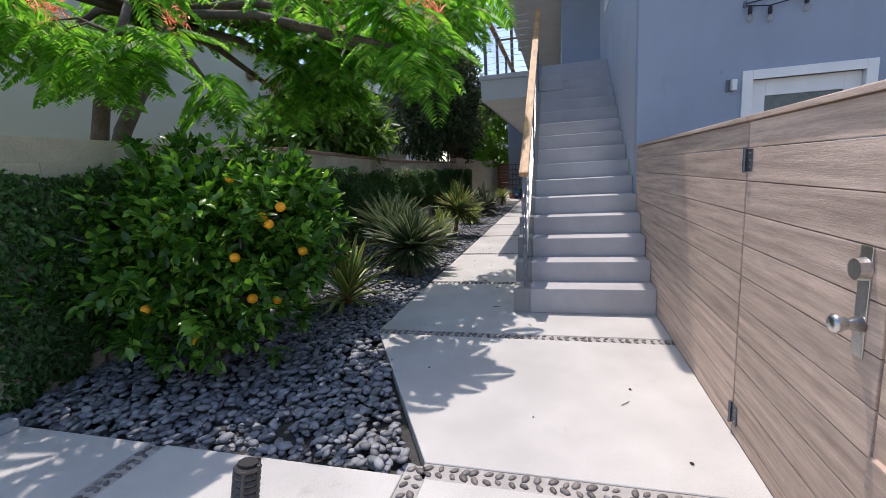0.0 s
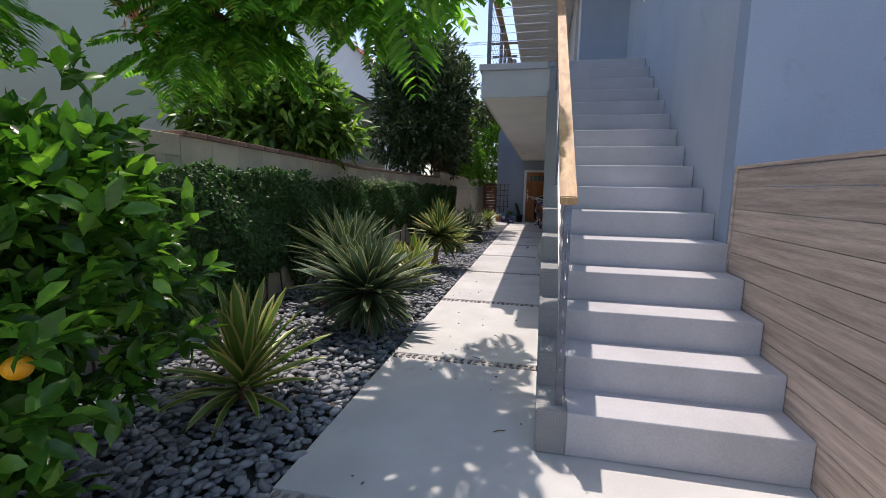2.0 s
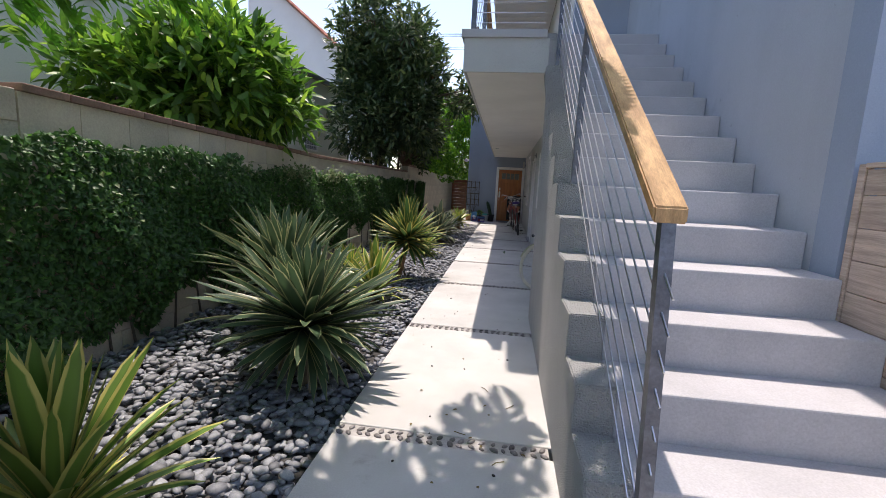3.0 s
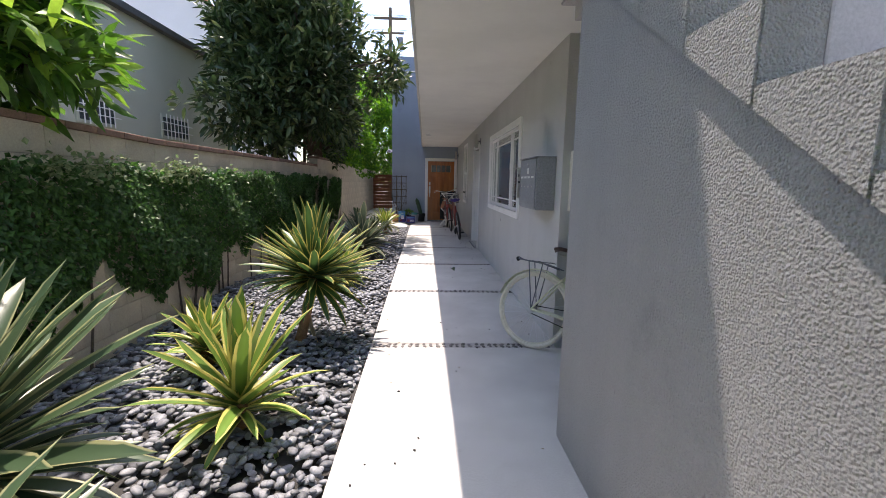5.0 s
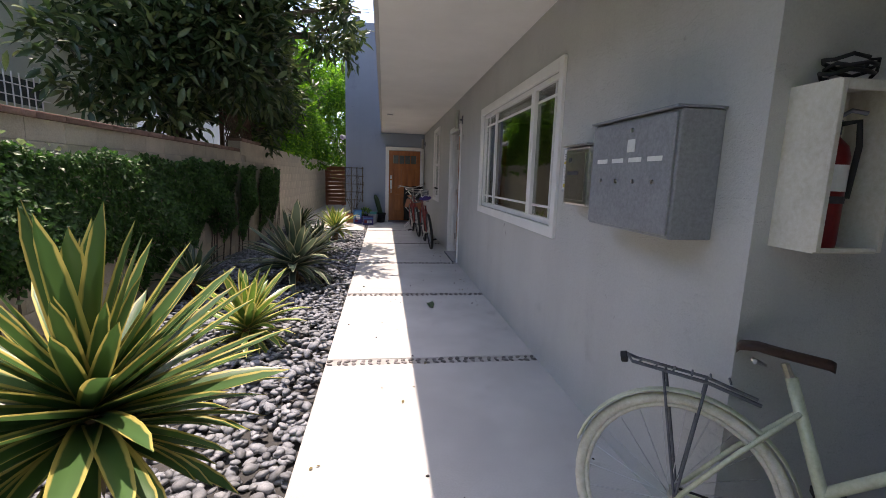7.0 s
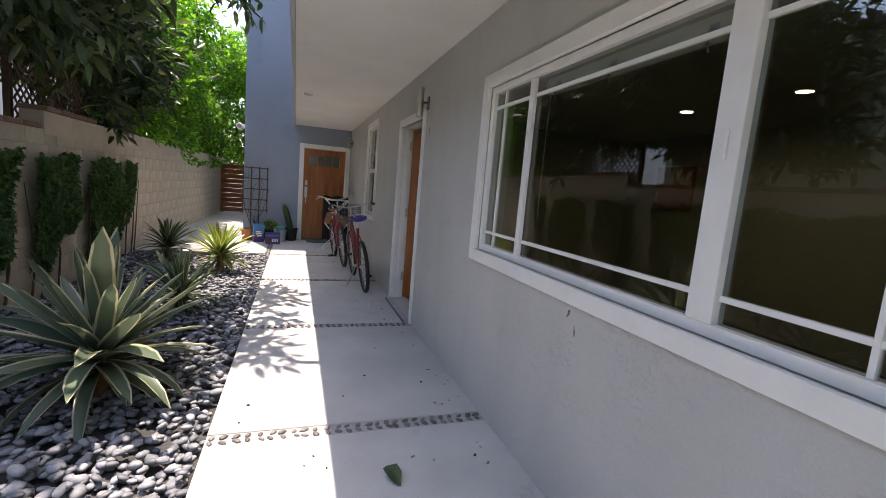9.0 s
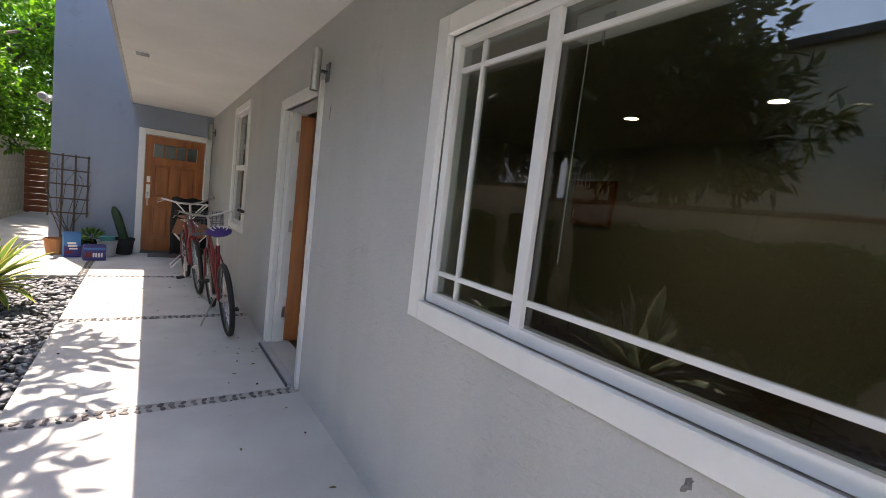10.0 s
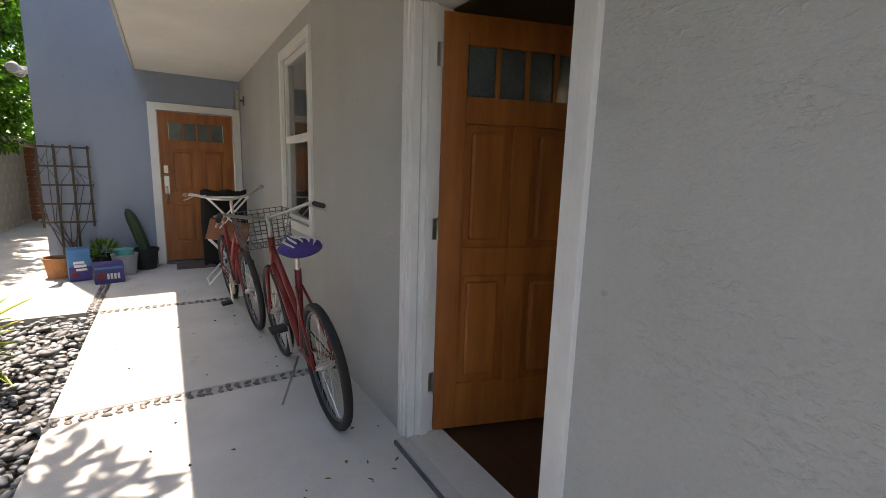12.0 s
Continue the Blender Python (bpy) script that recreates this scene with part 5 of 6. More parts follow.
for k, (dx, z) in enumerate(((-1.1, 13.4), (-0.5, 13.4), (0.5, 13.4), (1.1, 13.4), (-0.9, 12.4), (0.9, 12.4))):
    part("wire", bar([(-50, dx * 0.3, z - 0.6 + dx * 0.2), (-20, dx * 0.3, z - 0.3), (0, dx * 0.3, z), (30, dx * 0.3, z - 0.5)], 0.012, 4), M_BLACK, pole)


# ---- things on the walls ----
M_MAIL = mat("grey mailbox enamel", (0.28, 0.29, 0.31), 0.45, 0.08, 5, 60, 0.05)
M_LABEL = mat("white label", (0.80, 0.80, 0.78), 0.6, 0.04, 8, 60, 0)
M_INK = mat("dark print", (0.05, 0.05, 0.06), 0.7, 0.05, 8, 60, 0)
M_YELLOW = mat("yellow print band", (0.72, 0.58, 0.10), 0.7, 0.06, 8, 60, 0)
M_RED = mat("red enamel", (0.21, 0.010, 0.010), 0.35, 0.12, 8, 60, 0.03)
M_CREAM = mat("cream cabinet enamel", (0.70, 0.67, 0.58), 0.5, 0.10, 4, 60, 0.05)
M_BIKECREAM = mat("pale green bicycle enamel", (0.62, 0.64, 0.46), 0.35, 0.10, 6, 60, 0.02)
M_TYRE_CREAM = mat("cream tyre rubber", (0.66, 0.62, 0.52), 0.7, 0.12, 10, 90, 0.08)
M_LEATHER = mat("dark brown leather", (0.06, 0.028, 0.02), 0.5, 0.25, 14, 90, 0.2)
M_TAN = mat("tan leather", (0.35, 0.14, 0.07), 0.55, 0.2, 10, 60, 0.1)
M_TERRA = mat("terracotta", (0.46, 0.20, 0.08), 0.8, 0.2, 6, 60, 0.15)
M_BLUE = mat("blue printed carton", (0.05, 0.22, 0.50), 0.5, 0.15, 4, 60, 0.03)
M_NAVY = mat("violet printed carton", (0.06, 0.05, 0.22), 0.5, 0.15, 4, 60, 0.03)
M_GREY = mat("grey plastic", (0.45, 0.47, 0.50), 0.5, 0.1, 6, 60, 0.03)
M_TEAL = mat("teal plastic", (0.10, 0.45, 0.42), 0.5, 0.1, 6, 60, 0.03)
M_CACTUS = mat("dark cactus skin", (0.03, 0.07, 0.03), 0.6, 0.2, 12, 60, 0.2)
M_CLOTH = mat("black cloth", (0.012, 0.012, 0.013), 0.95, 0.2, 8, 140, 0.3)
M_STRIPE = mat("violet saddle cover", (0.07, 0.04, 0.22), 0.7, 0.1, 8, 90, 0.1)
M_BULB = glass_mat("bulb glass", (0.95, 0.93, 0.88))
M_LAMP = glow_mat("recessed lamp glow", (1.0, 0.86, 0.62), 22.0)
M_TAPE = mat("dry fallen leaf", (0.16, 0.12, 0.04), 0.8, 0.3, 20, 90, 0.2)
M_LATTICE = mat("weathered brown lattice", (0.13, 0.085, 0.06), 0.85, 0.25, 6, 60, 0.2, rand=0.15)
M_WICKER = mat("dark wicker", (0.07, 0.065, 0.06), 0.6, 0.3, 20, 90, 0.2, rand=0.2)

mail = thing("mailbox_bank", (WALL_X, 11.38, 1.13), "grey steel mailbox bank on the stucco wall", "mailbox")
part("body", boxes((-0.165, 0.0, -0.30, 0.31, 0.0, 0.45), bevel=0.006), M_MAIL, mail)
part("front_door", boxes((-0.176, -0.166, -0.29, 0.30, 0.012, 0.438), bevel=0.003), M_MAIL, mail)
part("hood", boxes((-0.185, 0.0, -0.305, 0.315, 0.451, 0.460), bevel=0.002), M_MAIL, mail)
for y in (-0.19, -0.06, 0.07, 0.20):
    part("name_label", boxes((-0.1775, -0.1762, y - 0.045, y + 0.045, 0.275, 0.293)), M_LABEL, mail, "white name label")
    part("lock", bar([(-0.176, y, 0.20), (-0.182, y, 0.20)], 0.008, 10), M_CHROME, mail)
part("plate", boxes((-0.179, -0.1762, -0.055, 0.0, 0.315, 0.365), bevel=0.001), M_LABEL, mail, "white maker plate")
part("lock", bar([(-0.176, -0.025, 0.40), (-0.183, -0.025, 0.40)], 0.009, 10), M_CHROME, mail)

steel = thing("steel_letterbox", (WALL_X, 12.06, 1.19), "brushed steel letterbox beside the window", "letterbox")
part("body", boxes((-0.09, 0.0, -0.16, 0.14, 0.0, 0.32), bevel=0.012), M_CHROME, steel)
part("lid", boxes((-0.11, 0.0, -0.165, 0.145, 0.322, 0.335), bevel=0.004), M_CHROME, steel)
part("front_panel", boxes((-0.096, -0.091, -0.13, 0.115, 0.03, 0.29), bevel=0.002), M_CHROME, steel)
part("lock", bar([(-0.096, 0.05, 0.25), (-0.104, 0.05, 0.25)], 0.014, 12), M_STEEL, steel)
part("emblem", boxes((-0.0985, -0.097, -0.06, 0.08, 0.17, 0.19)), M_INK, steel, "small dark printed emblem")

sign = thing("notice_sign", (WALL_X, 12.325, 1.265), "white paper notice with yellow bands in a clear holder", "sign")
part("holder", boxes((-0.006, 0.0, -0.108, 0.108, -0.01, 0.268), bevel=0.002), M_GREY, sign)
part("paper", boxes((-0.008, -0.0065, -0.095, 0.095, 0.005, 0.255)), M_LABEL, sign)
for z, h, m, w in ((0.235, 0.006, M_INK, 0.05), (0.222, 0.003, M_INK, 0.08), (0.212, 0.003, M_INK, 0.08), (0.202, 0.003, M_INK, 0.07), (0.192, 0.003, M_INK, 0.08), (0.165, 0.016, M_YELLOW, 0.085), (0.150, 0.004, M_INK, 0.06), (0.138, 0.003, M_INK, 0.08), (0.126, 0.003, M_INK, 0.075), (0.114, 0.003, M_INK, 0.08), (0.102, 0.003, M_INK, 0.06), (0.088, 0.003, M_INK, 0.08), (0.076, 0.003, M_INK, 0.07), (0.062, 0.003, M_INK, 0.08), (0.050, 0.003, M_INK, 0.05), (0.018, 0.022, M_YELLOW, 0.085)):
    part("print_line", boxes((-0.0095, -0.0085, -w, w, z, z + h)), m, sign)

cab = thing("extinguisher_cabinet", (1.335, RY, 1.145), "cream steel fire extinguisher cabinet with open glazed front", "cabinet")
part("back", boxes((-0.098, 0.098, -0.006, 0.0, 0.0, 0.47)), M_CREAM, cab)
for b in ((-0.104, -0.099, -0.15, 0.0, 0.0, 0.47), (0.099, 0.104, -0.15, 0.0, 0.0, 0.47), (-0.104, 0.104, -0.15, 0.0, -0.005, 0.0), (-0.104, 0.104, -0.15, 0.0, 0.47, 0.476)):
    part("side_panel", boxes(b), M_CREAM, cab)
part("door_frame", boxes((-0.108, -0.092, -0.162, -0.151, 0, 0.47), (0.092, 0.108, -0.162, -0.151, 0, 0.47), (-0.091, 0.091, -0.162, -0.151, 0, 0.012), (-0.091, 0.091, -0.162, -0.151, 0.445, 0.47), bevel=0.002), M_CREAM, cab)
ext = thing("fire_extinguisher", (1.315, RY - 0.075, 1.147), "red fire extinguisher with a white label", "extinguisher")
part("cylinder", lathe(bmesh.new(), [(0.02, 0.0), (0.048, 0.004), (0.05, 0.02), (0.05, 0.27), (0.042, 0.30), (0.02, 0.325), (0.016, 0.34)], n=20), M_RED, ext, smooth=True)
part("label_band", lathe(bmesh.new(), [(0.0503, 0.17), (0.0508, 0.171), (0.0508, 0.245), (0.0503, 0.246)], n=20), M_LABEL, ext, "white printed label")
part("strap", lathe(bmesh.new(), [(0.0503, 0.135), (0.052, 0.136), (0.052, 0.155), (0.0503, 0.156)], n=20), M_INK, ext, "black strap")
part("valve", boxes((-0.016, 0.016, -0.016, 0.016, 0.33, 0.375), bevel=0.004), M_STEEL, ext)
part("lever", bar([(0, 0, 0.375), (0.03, -0.02, 0.40), (0.06, -0.04, 0.39)], 0.007, 6), M_STEEL, ext)
part("hose", bar([(0.0, -0.01, 0.36), (0.05, -0.03, 0.37), (0.062, -0.03, 0.30), (0.06, -0.02, 0.15)], 0.008, 8), M_BLACK, ext, smooth=True)
cord = thing("cable_coil", (1.335, RY - 0.07, 1.625), "black cable coiled on the cabinet top", "cable")
pts = [(0.085 * math.cos(k * 0.7) * (1 - 0.02 * k % 0.3), 0.045 * math.sin(k * 0.7), 0.006 + 0.0022 * k + 0.012 * math.sin(k * 1.9) ** 2) for k in range(26)]
part("cord", bar(pts, 0.006, 6), M_BLACK, cord, smooth=True)
part("loop", bar([(0.05, 0, 0.03), (0.07, 0, 0.07), (0.1, 0, 0.075), (0.11, 0.01, 0.04), (0.08, 0, 0.02)], 0.005, 6), M_BLACK, cord, smooth=True)


def wall_lamp(m, label):
    lp = thing("wall_lamp", m, label, "wall lamp", "wall lamps")
    part("backplate", boxes((-0.012, 0.0, -0.03, 0.03, -0.06, 0.06), bevel=0.004), M_STEEL, lp)
    part("arm", bar([(-0.012, 0, 0), (-0.05, 0, 0)], 0.012, 8), M_STEEL, lp)
    part("tube_shade", lathe(bmesh.new(), [(0.026, -0.13), (0.032, -0.13), (0.032, 0.13), (0.026, 0.13), (0.026, 0.10)], (-0.085, 0, 0), 18), M_CHROME, lp, smooth=False)
    return lp


l1 = wall_lamp(Matrix.Translation((WALL_X, 16.30, 2.17)), "brushed metal tube wall lamp beside the door")
copy_thing(l1, Matrix.Translation((WALL_X, 22.2, 2.22)))
ent = thing("wall_lamp", Matrix.Translation((2.90, FY, 2.06)), "small white bulkhead lamp on the front wall", "wall lamp")
part("backplate", boxes((-0.035, 0.035, -0.012, 0.0, -0.06, 0.06), bevel=0.004), M_STEEL, ent)
part("shade", boxes((0.0, 0.05, -0.075, -0.013, -0.055, 0.055), bevel=0.01), M_LABEL, ent)
vent = thing("soffit_vent", (0.13, 18.7, SOFFIT), "small white vent grille in the soffit", "vent")
part("frame", boxes((-0.07, 0.07, -0.09, 0.09, -0.006, 0.0), bevel=0.002), M_WHITE, vent)
for k in range(4):
    part("slat", boxes((-0.055, 0.055, -0.07 + k * 0.04, -0.055 + k * 0.04, -0.012, -0.0065)), M_GREY, vent)

lights = thing("string_lights", (3.0, FY - 0.02, 2.80), "black string lights with clear bulbs on the wall", "string lights")
part("cord", bar([(0, 0, 0), (0.2, -0.02, -0.03), (0.5, -0.03, 0.02), (0.9, -0.03, 0.16), (1.5, -0.03, 0.45), (2.2, -0.02, 0.8)], 0.006, 6), M_BLACK, lights)
part("cord", bar([(0, 0, 0.02), (0.3, -0.02, 0.05), (0.6, -0.03, 0.09), (1.0, -0.03, 0.18)], 0.006, 6), M_BLACK, lights)
part("hook", boxes((-0.015, 0.015, 0.0, 0.018, -0.01, 0.05), bevel=0.003), M_STEEL, lights)
for x, z in ((0.03, -0.01), (0.2, -0.03), (0.5, 0.02), (0.9, 0.16), (1.5, 0.45)):
    sk = part("socket", lathe(bmesh.new(), [(0.012, 0), (0.018, -0.02), (0.02, -0.07), (0.016, -0.075)][::-1], (x, -0.03, z), 12), M_BLACK, lights)
    part("bulb", lathe(bmesh.new(), [(0.012, -0.075), (0.03, -0.105), (0.032, -0.125), (0.02, -0.15), (0.004, -0.158)][::-1], (x, -0.03, z), 12), M_BULB, sk, "clear glass bulb", True)

# lamps and a door inside the front room
for x, y in ((3.83, 14.75), (3.85, 15.9), (2.6, 13.3)):
    dl = thing("downlight", (x, y, 2.40), "lit recessed ceiling downlight indoors", "downlight", "downlights in the room")
    part("trim_ring", ring(bmesh.new(), (0, 0, -0.004), (0, 0, 1), 0.065, 0.008, 20, 6), M_WHITE, dl)
    part("lens", lathe(bmesh.new(), [(0.057, -0.006), (0.057, -0.002)], n=20), M_LAMP, dl)
idoor = thing("wall_cabinet", (5.199, 17.2, 1.38), "orange wooden wall cabinet inside the room", "cabinet")
part("leaf", boxes((-0.06, 0.0, -0.32, 0.32, 0.0, 0.60), bevel=0.004), M_DOOR, idoor)
part("handle", bar([(-0.058, 0.26, 0.10), (-0.085, 0.26, 0.10), (-0.085, 0.26, 0.20), (-0.058, 0.26, 0.20)], 0.006, 8), M_CHROME, idoor)


# ---- bicycles ----
def wheel(owner, x, r, tyre_m, rim_m, tw, fender=None):
    """A bicycle wheel in the x-z plane at height r: tyre, rim, hub, spokes."""
    ty = part("wheel", ring(bmesh.new(), (x, 0, r), (0, 1, 0), r - tw, tw, 40, 8), tyre_m, owner, smooth=True)
    part("rim", ring(bmesh.new(), (x, 0, r), (0, 1, 0), r - 2.2 * tw, 0.009, 40, 6), rim_m, ty, smooth=True)
    part("hub", bar([(x, -0.05, r), (x, -0.025, r), (x, 0.025, r), (x, 0.05, r)], [0.012, 0.024, 0.024, 0.012], 10), M_CHROME, ty)
    for k in range(24):
        a = k * 2 * math.pi / 24
        part("spoke", bar([(x + 0.02 * math.cos(a + 0.9), 0.022 * (-1) ** k, r + 0.02 * math.sin(a + 0.9)), (x + (r - 2.2 * tw) * math.cos(a), 0, r + (r - 2.2 * tw) * math.sin(a))], 0.0016, 3), M_CABLE, ty)
    if fender:
        a0, a1, fm = fender
        bm = bmesh.new()
        prev = None
        for k in range(19):
            a = a0 + (a1 - a0) * k / 18
            row = [bm.verts.new((x + (r + 0.018 - abs(v) * 0.25) * math.cos(a), v, r + (r + 0.018 - abs(v) * 0.25) * math.sin(a))) for v in (-0.032, -0.018, 0.0, 0.018, 0.032)]
            if prev:
                for p in range(4):
                    bm.faces.new((prev[p], prev[p + 1], row[p + 1], row[p]))
            prev = row
        ob = part("fender", bm, fm, owner, smooth=True)
        sol = ob.modifiers.new("thickness", "SOLIDIFY")
        sol.thickness = 0.003
    return ty


def saddle(owner, at, m):
    bm = bmesh.new()
    rows = []
    for u, w, z in ((-0.13, 0.02, 0.0), (-0.12, 0.075, 0.012), (-0.07, 0.085, 0.018), (0.0, 0.05, 0.01), (0.08, 0.022, 0.004), (0.14, 0.018, 0.0), (0.155, 0.006, -0.006)):
        rows.append([bm.verts.new((at[0] + u * 0.88, at[1] + w * 0.92 * math.cos(k * math.pi / 4), at[2] + z + 0.017 * math.sin(k * math.pi / 4))) for k in range(8)])
    for p, q in zip(rows, rows[1:]):
        for k in range(8):
            bm.faces.new((p[k], p[(k + 1) % 8], q[(k + 1) % 8], q[k]))
    bm.faces.new(rows[0])
    bm.faces.new(rows[-1][::-1])
    bmesh.ops.recalc_face_normals(bm, faces=bm.faces)
    return part("saddle", bm, m, owner, smooth=True)


def saddle_cover(owner, at):
    """A padded cover over a saddle, with pale stripes along it."""
    bm = bmesh.new()
    rows = []
    for u, w in ((-0.16, 0.05), (-0.14, 0.10), (-0.07, 0.115), (0.0, 0.085), (0.08, 0.05), (0.14, 0.035), (0.16, 0.012)):
        rows.append([bm.verts.new((at[0] + u, at[1] + w * math.cos(a), at[2] + 0.012 + (0.045 if math.sin(a) > 0 else 0.055) * math.sin(a) * (0.6 + 2.2 * w))) for a in [k * math.pi / 8 for k in range(16)]])
    for p, q in zip(rows, rows[1:]):
        for k in range(16):
            bm.faces.new((p[k], p[(k + 1) % 16], q[(k + 1) % 16], q[k]))
    bm.faces.new(rows[0])
    bm.faces.new(rows[-1][::-1])
    bmesh.ops.recalc_face_normals(bm, faces=bm.faces)
    cover = part("saddle_cover", bm, M_STRIPE, owner, "violet saddle cover with white stripes", True)
    for v in (-0.075, -0.04, 0.0, 0.04, 0.075):
        k = abs(v) / 0.115
        rise = 0.016 + 0.045 * math.sqrt(1 - k * k) * 0.80
        part("stripe", bar([(at[0] - 0.155, at[1] + v * 0.6, at[2] + rise * 0.62), (at[0] - 0.135, at[1] + v * 0.9, at[2] + rise + 0.002), (at[0] - 0.07, at[1] + v, at[2] + rise + 0.006), (at[0], at[1] + v * 0.74, at[2] + rise - 0.002), (at[0] + 0.08, at[1] + v * 0.44, at[2] + rise - 0.008)], 0.006, 5), M_LABEL, cover)
    return cover


def bicycle(at, heading, lean, label, paint, tyre_m, rim_m, seat_m, r=0.335, tw=0.019, fenders=True, rack=False, basket=False, step_through=True, bar_m=None, seat_h=0.90, bar_h=1.02, size=1.0, cover=False):
    """A bicycle along +x from the rear wheel's foot."""
    b = thing("bicycle", Matrix.Translation(at) @ Matrix.Rotation(heading, 4, "Z") @ Matrix.Rotation(lean, 4, "X") @ Matrix.Scale(size, 4), label, "bicycle")
    WB = 1.06
    wheel(b, 0.0, r, tyre_m, rim_m, tw, (0.35, 2.9, paint if fenders is True else fenders) if fenders else None)
    wheel(b, WB, r, tyre_m, rim_m, tw, (0.55, 2.6, paint if fenders is True else fenders) if fenders else None)
    bb, st, hd0, hd1 = (0.44, 0, 0.27), (0.27, 0, 0.80), (0.90, 0, 0.71), (0.86, 0, 0.90)
    fr = bmesh.new()
    tube(fr, [bb, st], 0.018, 10)
    tube(fr, [bb, (0.67, 0, 0.50), hd0], [0.026, 0.025, 0.024], 10)
    if step_through:
        tube(fr, [(0.375, 0, 0.48), (0.62, 0, 0.66), (0.873, 0, 0.84)], 0.018, 10)
    else:
        tube(fr, [(0.285, 0, 0.76), (0.865, 0, 0.83)], 0.016, 10)
    tube(fr, [hd0, hd1], 0.021, 10)
    for s in (-1, 1):
        tube(fr, [(0.44, 0.02 * s, 0.27), (0.2, 0.045 * s, 0.315), (0.0, 0.058 * s, r)], 0.009, 8)
        tube(fr, [(0.30, 0.015 * s, 0.70), (0.15, 0.045 * s, 0.53), (0.0, 0.058 * s, r)], 0.008, 8)
    part("frame", fr, paint, b, smooth=True)
    fk = bmesh.new()
    tube(fk, [(0.915, 0, 0.64), hd0], 0.018, 10)
    for s in (-1, 1):
        tube(fk, [(0.91, 0.0, 0.70), (0.925, 0.045 * s, 0.66), (0.99, 0.052 * s, 0.45), (WB, 0.055 * s, r)], [0.012, 0.014, 0.012, 0.009], 8)
    part("fork", fk, paint, b, smooth=True)
    part("seatpost", bar([(0.275, 0, 0.78), (0.25, 0, seat_h)], 0.013, 8), M_CHROME, b)
    saddle(b, (0.235, 0, seat_h + 0.02), seat_m)
    if cover:
        saddle_cover(b, (0.235, 0, seat_h + 0.03))
    part("saddle_spring", bar([(0.17, 0.04, seat_h - 0.01), (0.2, 0.0, seat_h - 0.02), (0.17, -0.04, seat_h - 0.01)], 0.008, 6), M_CHROME, b)
    part("stem", bar([(0.86, 0, 0.89), (0.845, 0, bar_h - 0.04), (0.90, 0, bar_h)], 0.013, 8), M_CHROME, b, smooth=True)
    hb = part("handlebar", bar([(0.66, -0.30, bar_h + 0.06), (0.80, -0.27, bar_h + 0.07), (0.90, -0.12, bar_h + 0.02), (0.90, 0, bar_h), (0.90, 0.12, bar_h + 0.02), (0.80, 0.27, bar_h + 0.07), (0.66, 0.30, bar_h + 0.06)], 0.011, 8), M_CHROME, b, smooth=True)
    for s in (-1, 1):
        part("grip", bar([(0.76, 0.28 * s, bar_h + 0.068), (0.64, 0.302 * s, bar_h + 0.058)], 0.017, 10), bar_m or M_BLACK, hb)
        part("brake_lever", bar([(0.82, 0.25 * s, bar_h + 0.06), (0.74, 0.30 * s, bar_h + 0.03), (0.67, 0.32 * s, bar_h + 0.02)], 0.005, 6), M_CHROME, hb)
    cr = part("chainring", ring(bmesh.new(), (0.44, -0.05, 0.27), (0, 1, 0), 0.095, 0.007, 30, 6), M_CHROME, b)
    for k in range(5):
        a = k * 2 * math.pi / 5
        part("spider_arm", bar([(0.44, -0.05, 0.27), (0.44 + 0.093 * math.cos(a), -0.05, 0.27 + 0.093 * math.sin(a))], 0.008, 6), M_CHROME, cr)
    part("bottom_bracket", bar([(0.44, -0.065, 0.27), (0.44, 0.06, 0.27)], 0.022, 10), M_CHROME, b)
    for s, dx, dz in ((-1, 0.02, -0.168), (1, -0.02, 0.168)):
        c = part("crank", bar([(0.44, 0.065 * s, 0.27), (0.44 + dx, 0.075 * s, 0.27 + dz)], 0.010, 8), M_CHROME, b)
        part("pedal", boxes((0.44 + dx - 0.045, 0.44 + dx + 0.045, min(0.08 * s, 0.17 * s), max(0.08 * s, 0.17 * s), 0.27 + dz - 0.012, 0.27 + dz + 0.012), bevel=0.004), M_BLACK, c)
    part("chain", bar([(0.44, -0.05, 0.375), (0.0, -0.045, r + 0.035)], 0.004, 5), M_BLACK, b)
    part("chain", bar([(0.44, -0.05, 0.205), (0.0, -0.045, r - 0.035)], 0.004, 5), M_BLACK, b)
    part("kickstand", bar([(0.36, 0.05, 0.27), (0.30, 0.19, 0.012 - 0.19 * math.tan(lean))], 0.008, 6), M_CHROME, b)
    if rack:
        rk = part("rear_rack", bar([(0.20, 0.05, 0.70), (0.05, 0.06, 0.735), (-0.18, 0.06, 0.75), (-0.205, 0.0, 0.765), (-0.18, -0.06, 0.75), (0.05, -0.06, 0.735), (0.20, -0.05, 0.70)], 0.006, 6), M_STEEL, b, "dark wire luggage rack")
        for s in (-1, 1):
            part("stay", bar([(0.0, 0.058 * s, r), (-0.08, 0.06 * s, 0.74)], 0.005, 6), M_STEEL, rk)
            part("stay", bar([(0.0, 0.058 * s, r), (0.05, 0.06 * s, 0.735)], 0.005, 6), M_STEEL, rk)
        for k in range(6):
            part("slat", bar([(-0.16 + k * 0.055, -0.06, 0.748), (-0.16 + k * 0.055, 0.06, 0.748)], 0.004, 5), M_STEEL, rk)
        part("rear_light", bar([(-0.205, 0, 0.755), (-0.225, 0, 0.75)], 0.02, 10), M_BLACK, b)
